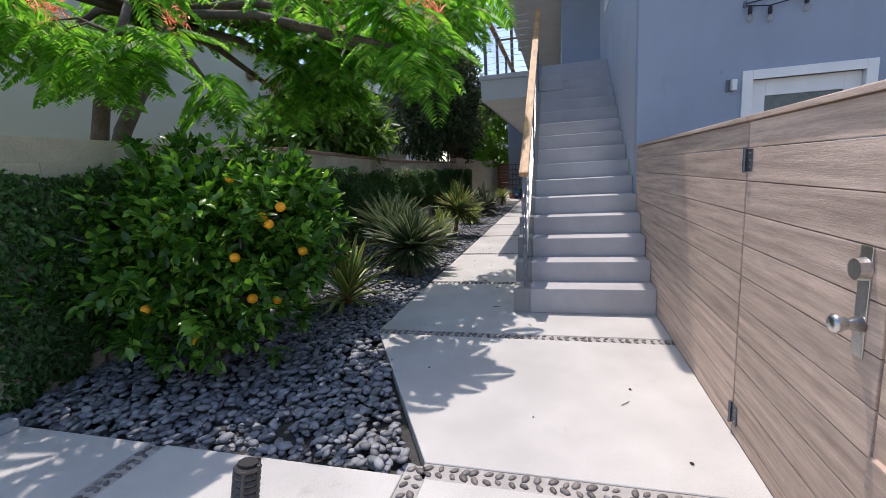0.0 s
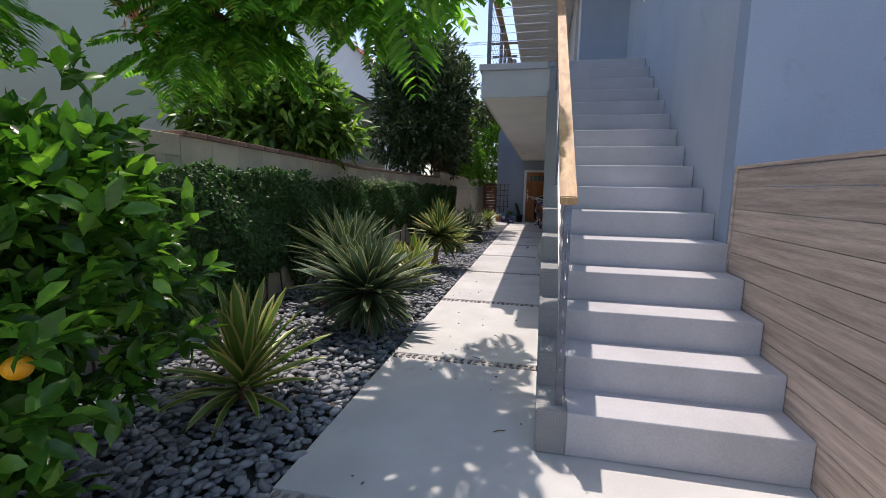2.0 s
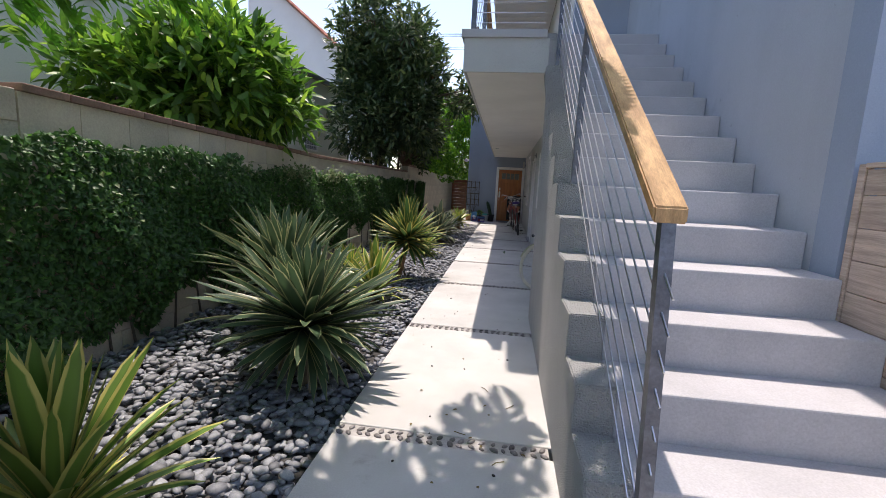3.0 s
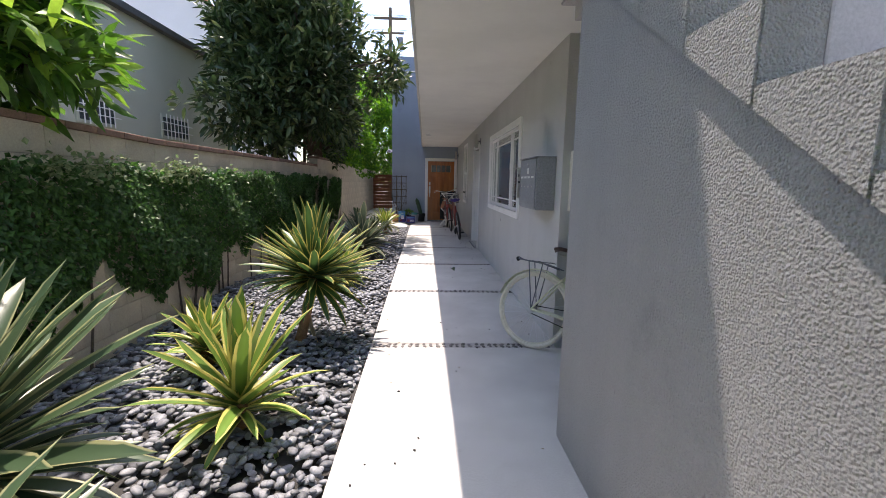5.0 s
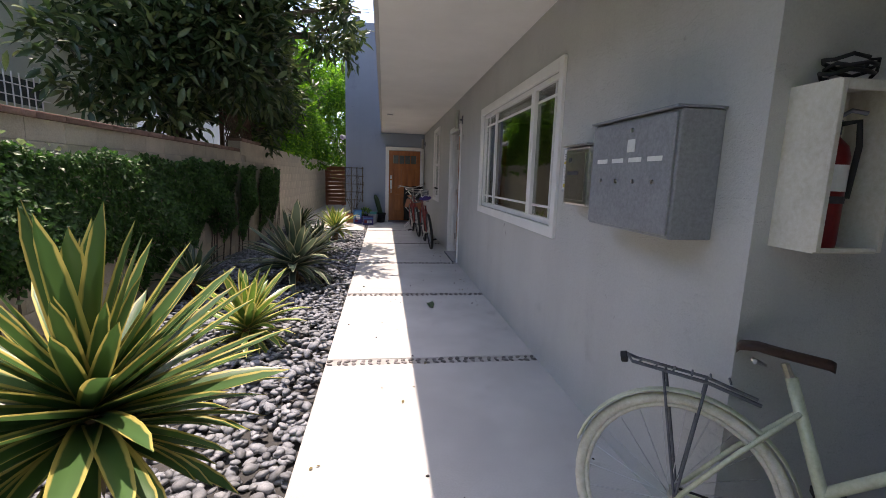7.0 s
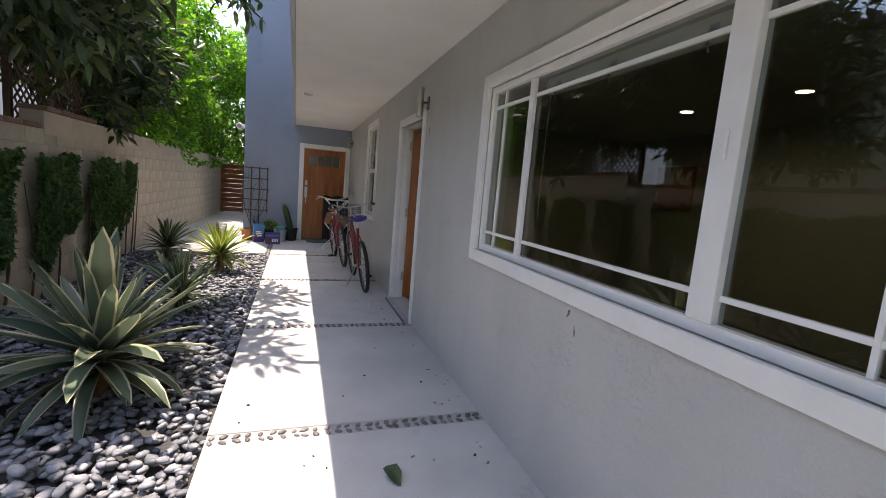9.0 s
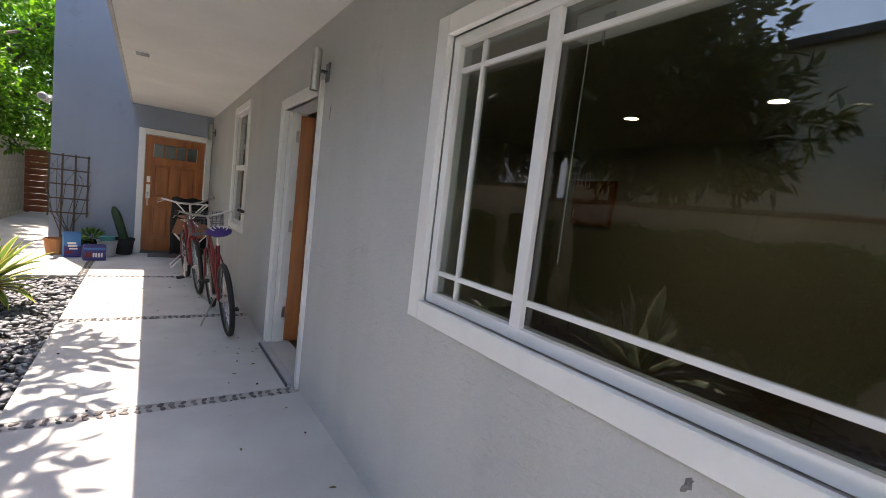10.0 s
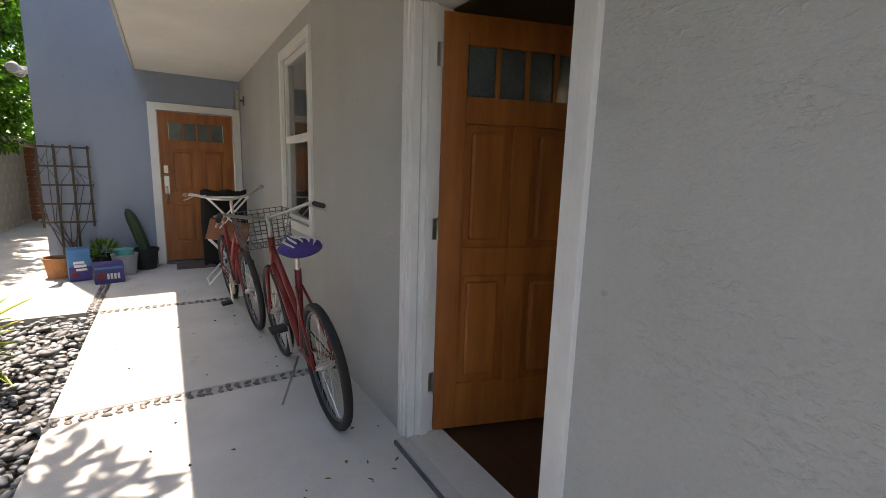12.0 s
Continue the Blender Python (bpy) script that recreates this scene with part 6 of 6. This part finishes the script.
    if basket:
        bk = part("basket", bar([(0.95, -0.15, bar_h - 0.2), (1.17, -0.15, bar_h - 0.2), (1.17, 0.15, bar_h - 0.2), (0.95, 0.15, bar_h - 0.2), (0.95, -0.15, bar_h - 0.2)], 0.004, 5), M_STEEL, b, "black wire basket")
        z0, z1 = bar_h - 0.20, bar_h + 0.03
        for k in range(5):
            z = z0 + (z1 - z0) * k / 4
            e = 0.02 * k / 4
            part("wire", bar([(0.95, -0.15 - e, z), (1.17 + e, -0.15 - e, z), (1.17 + e, 0.15 + e, z), (0.95, 0.15 + e, z), (0.95, -0.15 - e, z)], 0.003, 5), M_STEEL, bk)
        for k in range(9):
            y = -0.15 + 0.3 * k / 8
            part("wire", bar([(0.95, y, z1), (0.95, y, z0), (1.17, y, z0), (1.19, y * 1.12, z1)], 0.0025, 4), M_STEEL, bk)
        for k in range(6):
            x = 0.97 + 0.2 * k / 5
            part("wire", bar([(x, -0.17, z1), (x, -0.15, z0), (x, 0.15, z0), (x, 0.17, z1)], 0.0025, 4), M_STEEL, bk)
    return b


bicycle((0.932, 10.805, 0.0), math.radians(-39.6), math.radians(-13), "pale green step-through bicycle with cream tyres and rack", M_BIKECREAM, M_TYRE_CREAM, M_TYRE_CREAM, M_LEATHER, rack=True, bar_m=M_LEATHER, seat_h=0.84, bar_h=1.0, size=0.97)
bicycle((0.90, 17.68, 0.0), math.atan2(1.0, -0.02), math.radians(-7), "red bicycle with a black wire basket and violet saddle", M_RED, M_BLACK, M_STEEL, M_STRIPE, fenders=False, tw=0.024, basket=True, cover=True)
bicycle((0.74, 20.43, 0.0), math.atan2(-1.0, 0.06), math.radians(7), "old red bicycle with brown grips and tan saddle", M_RED, M_BLACK, M_STEEL, M_TAN, fenders=False, tw=0.024, bar_m=M_TAN, bar_h=1.08, seat_h=0.84)

# ---- the far end ----
rg = thing("rear_gate", (-1.75, 29.0, 0), "reddish horizontal plank gate at the passage end", "gate")
M_REDPLANK = mat("reddish stained planks", (0.32, 0.10, 0.04), 0.7, 0.25, 3, 20, 0.2, stretch=(1, 8, 8), rand=0.15)
for k in range(10):
    part("plank", boxes((-0.69, 0.69, 0, 0.03, 0.03 + k * 0.162, 0.03 + k * 0.162 + 0.154), bevel=0.003), M_REDPLANK, rg)
for x in (-0.66, 0.0, 0.6):
    part("batten", boxes((x, x + 0.07, 0.031, 0.07, 0.0, 1.65)), M_REDPLANK, rg)

tr = thing("trellis", (-0.82, END_Y - 0.05, 0.0), "weathered brown wooden lattice trellis with dry vines", "trellis")
for k, x in enumerate((-0.24, -0.08, 0.08, 0.24)):
    part("upright", boxes((x - 0.012, x + 0.012, 0.0, 0.018, 0.05 if k in (1, 2) else 0.55, 1.54), bevel=0.002), M_BARK, tr)
for k in range(5):
    part("crossbar", boxes((-0.265, 0.265, -0.014, -0.001, 0.60 + k * 0.225, 0.622 + k * 0.225), bevel=0.002), M_BARK, tr)
r5 = random.Random(8)
for k in range(9):
    x = r5.uniform(-0.22, 0.22)
    part("vine", bar([(r5.uniform(-0.1, 0.1), -0.03, 0.22), (x, -0.03 - r5.random() * 0.05, 0.6), (x + r5.uniform(-0.15, 0.15), -0.03, 1.1), (x + r5.uniform(-0.25, 0.25), -0.03 - r5.random() * 0.06, r5.uniform(1.3, 1.62))], [0.006, 0.005, 0.004, 0.002], 5), M_BARK, tr)


def pot(name, at, rad, h, m, label, category):
    p = thing(name, at, label, category)
    part("wall", lathe(bmesh.new(), [(rad * 0.72, 0.0), (rad * 0.78, 0.005), (rad * 0.97, h * 0.86), (rad * 1.06, h * 0.87), (rad * 1.06, h), (rad * 0.95, h), (rad * 0.9, h * 0.85)], n=22), m, p, smooth=False)
    part("soil", lathe(bmesh.new(), [(rad * 0.9, h * 0.82), (rad * 0.9, h * 0.86)], n=22), M_SOIL, p)
    return p


tp = pot("plant_pot", (-0.90, 22.2, 0), 0.15, 0.24, M_TERRA, "round terracotta pot with bare vine stems", "plant pot")
cp2 = pot("plant_pot", (-0.06, 22.36, 0), 0.14, 0.27, M_BLACK, "black plastic pot holding a cactus", "plant pot")
cac = thing("cactus", (-0.06, 22.36, 0.22), "tall dark columnar cactus leaning in its pot", "cactus")
bm = bmesh.new()
rows = []
for k in range(9):
    z = k * 0.07
    rr = 0.055 * (1 if k < 7 else (0.85 if k == 7 else 0.35))
    rows.append([bm.verts.new((-0.16 * (z / 0.56) ** 1.1 + rr * (1 + 0.22 * math.cos(6 * a)) * math.cos(a), rr * (1 + 0.22 * math.cos(6 * a)) * math.sin(a), z)) for a in [i * 2 * math.pi / 24 for i in range(24)]])
for p, q in zip(rows, rows[1:]):
    for k in range(24):
        bm.faces.new((p[k], p[(k + 1) % 24], q[(k + 1) % 24], q[k]))
bm.faces.new(rows[-1])
part("stem", bm, M_CACTUS, cac, smooth=True)
bk = thing("bucket", (-0.27, 22.1, 0), "pale grey plastic bucket with a teal tub in it", "bucket")
part("wall", lathe(bmesh.new(), [(0.10, 0.0), (0.105, 0.004), (0.135, 0.24), (0.142, 0.245), (0.142, 0.255), (0.13, 0.255), (0.12, 0.2)], n=22), M_GREY, bk)
part("tub", lathe(bmesh.new(), [(0.08, 0.2), (0.085, 0.205), (0.1, 0.31), (0.105, 0.315), (0.02, 0.32)], n=20), M_TEAL, bk, "teal plastic tub")
pb = pot("plant_pot", (-0.50, 22.3, 0), 0.12, 0.22, M_BLACK, "black pot with a low dark green plant", "plant pot")
fp, fd = blob_points(160, (0, 0, 0.28), (0.16, 0.12, 0.1), 0.2)
leaf_cloud("foliage", fp, fd + (0, 0, 0.6), 0.09, 0.03, M_LAUREL, pb)


def carton(at, turn, sx, sy, sz, m, label):
    c = thing("carton", Matrix.Translation(at) @ Matrix.Rotation(turn, 4, "Z"), label, "carton")
    part("box", boxes((-sx / 2, sx / 2, -sy / 2, sy / 2, 0, sz), bevel=0.006), m, c)
    part("flap", boxes((-sx / 2 + 0.004, sx / 2 - 0.004, -sy / 2 + 0.004, -0.002, sz + 0.001, sz + 0.004), (-sx / 2 + 0.004, sx / 2 - 0.004, 0.002, sy / 2 - 0.004, sz + 0.001, sz + 0.004)), m, c)
    return c


c1 = carton((-0.69, 21.95, 0), 0.25, 0.20, 0.16, 0.37, M_BLUE, "tall blue and navy printed drinks carton")
part("lower_print", boxes((-0.101, 0.101, -0.0835, -0.081, 0.005, 0.17)), M_NAVY, c1, "navy printed band")
for k, (x, z, w, h) in enumerate(((-0.03, 0.20, 0.10, 0.03), (-0.02, 0.16, 0.11, 0.03), (-0.01, 0.12, 0.10, 0.025))):
    part("print_bar", boxes((x - w / 2 + 0.02, x + w / 2 + 0.02, -0.0855, -0.084, z, z + h)), M_LABEL, c1)
part("print_patch", boxes((-0.08, -0.01, -0.0855, -0.084, 0.06, 0.10)), M_RED, c1)
c2 = carton((-0.40, 21.72, 0), 0.15, 0.27, 0.20, 0.22, M_NAVY, "low violet-blue printed water carton")
part("print_patch", boxes((-0.11, -0.04, -0.1035, -0.1005, 0.05, 0.12)), M_RED, c2)
for k in range(4):
    part("print_bar", boxes((-0.025 + k * 0.032, -0.003 + k * 0.032, -0.1035, -0.1005, 0.05, 0.115)), M_LABEL, c2)
part("print_band", boxes((-0.13, 0.13, -0.1025, -0.1005, 0.165, 0.19)), M_BLUE, c2)

ck = thing("folding_rack", (0.80, 21.25, 0), "white folding rack draped with black cloth and tan cardboard", "drying rack")
for s in (-0.16, 0.16):
    for d in (-1, 1):
        part("leg", bar([(-0.24 * d, s, 0.0), (0.21 * d, s, 0.52), (-0.21 * d, s, 1.0)], 0.011, 6), M_WHITE, ck)
for x, z in ((-0.21, 1.0), (0.21, 1.0), (-0.21, 0.52), (0.21, 0.52), (-0.23, 0.01), (0.23, 0.01)):
    part("rung", bar([(x, -0.18, z), (x, 0.18, z)], 0.009, 6), M_WHITE, ck)
part("top_bar", bar([(-0.22, -0.165, 1.0), (0.22, -0.165, 1.0)], 0.010, 6), M_WHITE, ck)
bm = boxes((-0.22, 0.20, -0.008, 0.008, 0.0, 0.30), bevel=0.003)
bmesh.ops.transform(bm, matrix=Matrix.Translation((-0.04, -0.30, 0.52)) @ Matrix.Rotation(math.radians(-48), 4, "X") @ Matrix.Rotation(math.radians(14), 4, "Y"), verts=bm.verts)
part("cardboard", bm, M_TAN, ck, "tan cardboard sheet")
bm = bmesh.new()
prev = None
for k in range(13):
    z = 1.06 - k * 0.075
    row = [bm.verts.new((-0.25 + 0.5 * i / 8, 0.24 + 0.02 * math.sin(i * 2.1 + k * 0.4), z + (0.015 * math.sin(i * 1.7) if k in (0, 12) else 0))) for i in range(9)]
    if prev:
        for i in range(8):
            bm.faces.new((prev[i], prev[i + 1], row[i + 1], row[i]))
    prev = row
cl = part("cloth", bm, M_CLOTH, ck, "black hanging cloth", True)
cl.modifiers.new("thickness", "SOLIDIFY").thickness = 0.02
mt = thing("doormat", (0.62, END_Y - 0.28, 0.001), "thin dark doormat before the far door", "doormat")
part("mat", boxes((-0.35, 0.35, -0.2, 0.2, 0, 0.012), bevel=0.004), M_STEEL, mt)

# ---- clutter on the ground ----
fl = thing("fallen_leaf", (0.485, 14.07, 0.012), "curled olive fallen leaf on the concrete", "leaf")
leaf_cloud("blade", np.array([[0, 0.06, 0.0]]), np.array([[0.25, -1.0, 0.05]]), 0.16, 0.085, M_LOQUAT, fl, up=np.array([0, 0, 8.0]), fold=0.3, full=True)
r6 = random.Random(3)
lit = mat("dark specks", (0.04, 0.035, 0.03), 0.9, 0.2, 20, 60, 0)
seed = pebble_mesh("seed_pod", 77, 0.5)
seed.materials.append(lit)
for k in range(70):
    y = r6.uniform(3.8, 21.5)
    x = r6.uniform(-0.3, 1.1 if y > 11 else (0.7 if y > 6 else 1.9))
    if y < 5.35 and x < 0.5 - (y - 3.65) * 0.5:
        continue
    sp = share("fallen_seed", seed, None, Matrix.Translation((x, y, 0.004)) @ Matrix.Rotation(r6.uniform(0, 6), 4, "Z") @ Matrix.Scale(r6.uniform(0.006, 0.012), 4))
    tagged(sp, "small dark dry seed on the concrete", "seed", "fallen seeds")
for k in range(7):
    y = r6.uniform(3.9, 8.0)
    x = r6.uniform(0.2, 0.7 if y > 5.9 else 1.9)
    tw = thing("twig", Matrix.Translation((x, y, 0.004)) @ Matrix.Rotation(r6.uniform(0, 6), 4, "Z"), "thin dry brown twig on the slab", "twig", "fallen twigs")
    part("stick", bar([(0, 0, 0), (0.03, 0.006, 0.003), (0.07, 0.0, 0.0)], 0.0025, 5), M_TAPE, tw)

# wicker chair arm and a red broom foot at the near edge of the bed
wk = thing("wicker_post", (0.13, 2.93, 0), "dark woven wicker chair arm on the slab", "wicker furniture")
part("core", bar([(0, 0, 0), (0.04, 0.085, 0.43)], 0.034, 10), M_BLACK, wk)
d = Vector((0.04, 0.085, 0.43)).normalized()
for k in range(20):
    p = Vector((0.04, 0.085, 0.43)) * (0.03 + k / 20.5)
    part("weave", ring(bmesh.new(), p, d, 0.036, 0.010, 14, 5), M_WICKER, wk)
for k in range(5):
    a = k * 1.257
    o = Vector((math.cos(a), math.sin(a), -0.2)) * 0.042
    part("stake", bar([o, Vector((0.04, 0.085, 0.43)) + o], 0.007, 6), M_WICKER, wk)
bs = thing("red_broom", (-2.0, 3.45, 0), "red handled tool leaning by the bed", "broom")
part("handle", bar([(0.0, 0.05, 0.0), (-0.5, 0.15, 1.1)], 0.014, 8), M_RED, bs)
part("foot", boxes((-0.04, 0.05, -0.03, 0.12, 0.0, 0.06), bevel=0.01), M_GREY, bs)
ut = thing("irrigation_valve", (-2.3, 15.3, -0.05), "grey utility box with a pipe at the wall foot", "utility box")
part("box", boxes((-0.05, 0.05, -0.04, 0.04, 0.25, 0.42), bevel=0.01), M_GREY, ut)
part("pipe", bar([(0, 0, 0), (0, 0, 0.26)], 0.012, 8), M_GREY, ut)


# ---- leaf litter on the slabs ----
n = 110
ly = np.concatenate([rng.uniform(14.0, 21.5, 70), rng.uniform(3.8, 14.0, 40)])
lx = np.where(np.arange(n) < 70, 1.12 - np.abs(rng.normal(0, 0.28, n)), rng.uniform(-0.3, 0.7, n))
litter = thing("leaf_litter", (0.8, 15.0, 0.0), "dry brown leaf crumbs scattered over the slabs", "leaf litter", kind="stuff")
leaf_cloud("crumbs", np.stack([lx - 0.8, ly - 15.0, np.full(n, 0.004)], 1), rng.normal(0, 1, (n, 3)) * (1, 1, 0.02), rng.uniform(0.012, 0.04, n), rng.uniform(0.008, 0.018, n), M_TAPE, litter, up=np.array([0, 0, 6.0]), curl=0.02, full=True)

# ---- lattice screen behind the garden wall ----
lat = thing("lattice_screen", (GX - 0.30, 18.65, -0.1), "weathered brown lattice screen on posts behind the wall", "lattice screen")
for y in (-0.78, 0.72):
    part("post", boxes((-0.03, 0.03, y, y + 0.06, 0.0, 2.62), bevel=0.003), M_LATTICE, lat)
for z in (1.78, 2.54):
    part("rail", boxes((0.031, 0.055, -0.80, 0.80, z, z + 0.06), bevel=0.003), M_LATTICE, lat)
for k in range(-4, 15):
    for d, x in ((1, 0.056), (-1, 0.065)):
        a0, a1 = k * 0.11 - 0.75, k * 0.11 - 0.75 + 0.72
        lo_u, hi_u = max(0.0, (-0.77 - a0) / 0.72), min(1.0, (0.77 - a0) / 0.72)
        if hi_u - lo_u > 0.08:
            ends = [(x, d * (a0 + 0.72 * u), 1.83 + 0.72 * u) for u in (lo_u, hi_u)]
            part("slat", bar(ends, 0.011, 4), M_LATTICE, lat)

# ---- small fittings on the walls ----
blind = thing("roller_blind", (WALL_X + 0.11, 13.74, 1.925), "white blind headrail at the window top with hooks", "blind")
part("headrail", boxes((-0.025, 0.03, -0.53, 0.58, 0.0, 0.075), bevel=0.006), M_WHITE, blind)
for y in (-0.42, 0.05, 0.46):
    hk = part("hook", bar([(-0.026, y, 0.03), (-0.042, y, 0.022), (-0.045, y, -0.03), (-0.036, y, -0.045)], 0.004, 6), M_GREY, blind)
    part("clip", boxes((-0.03, -0.0255, y - 0.018, y + 0.018, 0.02, 0.045), bevel=0.002), M_GREY, hk)
part("cord", bar([(-0.03, 0.52, 0.0), (-0.031, 0.521, -0.35), (-0.03, 0.52, -0.66)], 0.002, 5), M_WHITE, blind)

sec = thing("security_light", (WING, 22.40, 2.36), "white twin head security light on the wall corner", "wall lamp")
part("base", lathe(bmesh.new(), [(0.02, 0.0), (0.05, 0.004), (0.05, 0.03), (0.035, 0.04)], (-0.06, 0.21, -0.03), 16), M_LABEL, sec)
part("bracket", boxes((-0.09, -0.004, 0.195, 0.235, -0.04, 0.04), bevel=0.006), M_LABEL, sec)
for dy in (0.02, 0.30):
    hd = part("head", bar([(-0.06, 0.21, 0.0), (-0.075, 0.21 + (dy - 0.21) * 0.4, 0.01), (-0.085, dy, -0.005), (-0.09, dy - 0.03, -0.02)], [0.018, 0.03, 0.055, 0.062], 14), M_LABEL, sec, smooth=True)
    part("lens", bar([(-0.0905, dy - 0.032, -0.021), (-0.0915, dy - 0.036, -0.023)], 0.05, 14), M_GREY, hd)


def wall_mark(y, z, tall, wide, turn, label):
    """A scratch or chip in the stucco: a thin ragged lens of dark render."""
    r = random.Random(int(y * 1000))
    mk = thing("wall_chip", Matrix.Translation((WALL_X - 0.0005, y, z)) @ Matrix.Rotation(turn, 4, "X"), label, "wall chip")
    bm = bmesh.new()
    mid = bm.verts.new((-0.0035, 0, 0))
    rim = [bm.verts.new((0.0, 0.32 * wide * math.cos(a) * r.uniform(0.2, 1.5), 0.5 * tall * math.sin(a) * r.uniform(0.75, 1.1))) for a in [k * math.pi / 9 for k in range(18)]]
    for k in range(18):
        bm.faces.new((mid, rim[k], rim[(k + 1) % 18]))
    part("chip", bm, M_CHIP, mk)
    return mk


M_CHIP = mat("bare dark render", (0.20, 0.19, 0.18), 0.95, 0.25, 30, 120, 0.4)
wall_mark(16.20, 1.91, 0.12, 0.020, 0.1, "thin dark vertical scratch in the grey stucco")
wall_mark(13.772, 0.888, 0.045, 0.028, 0.5, "small dark chip in the stucco under the window")
wall_mark(13.715, 0.822, 0.055, 0.018, -0.2, "narrow dark chip in the stucco under the window")
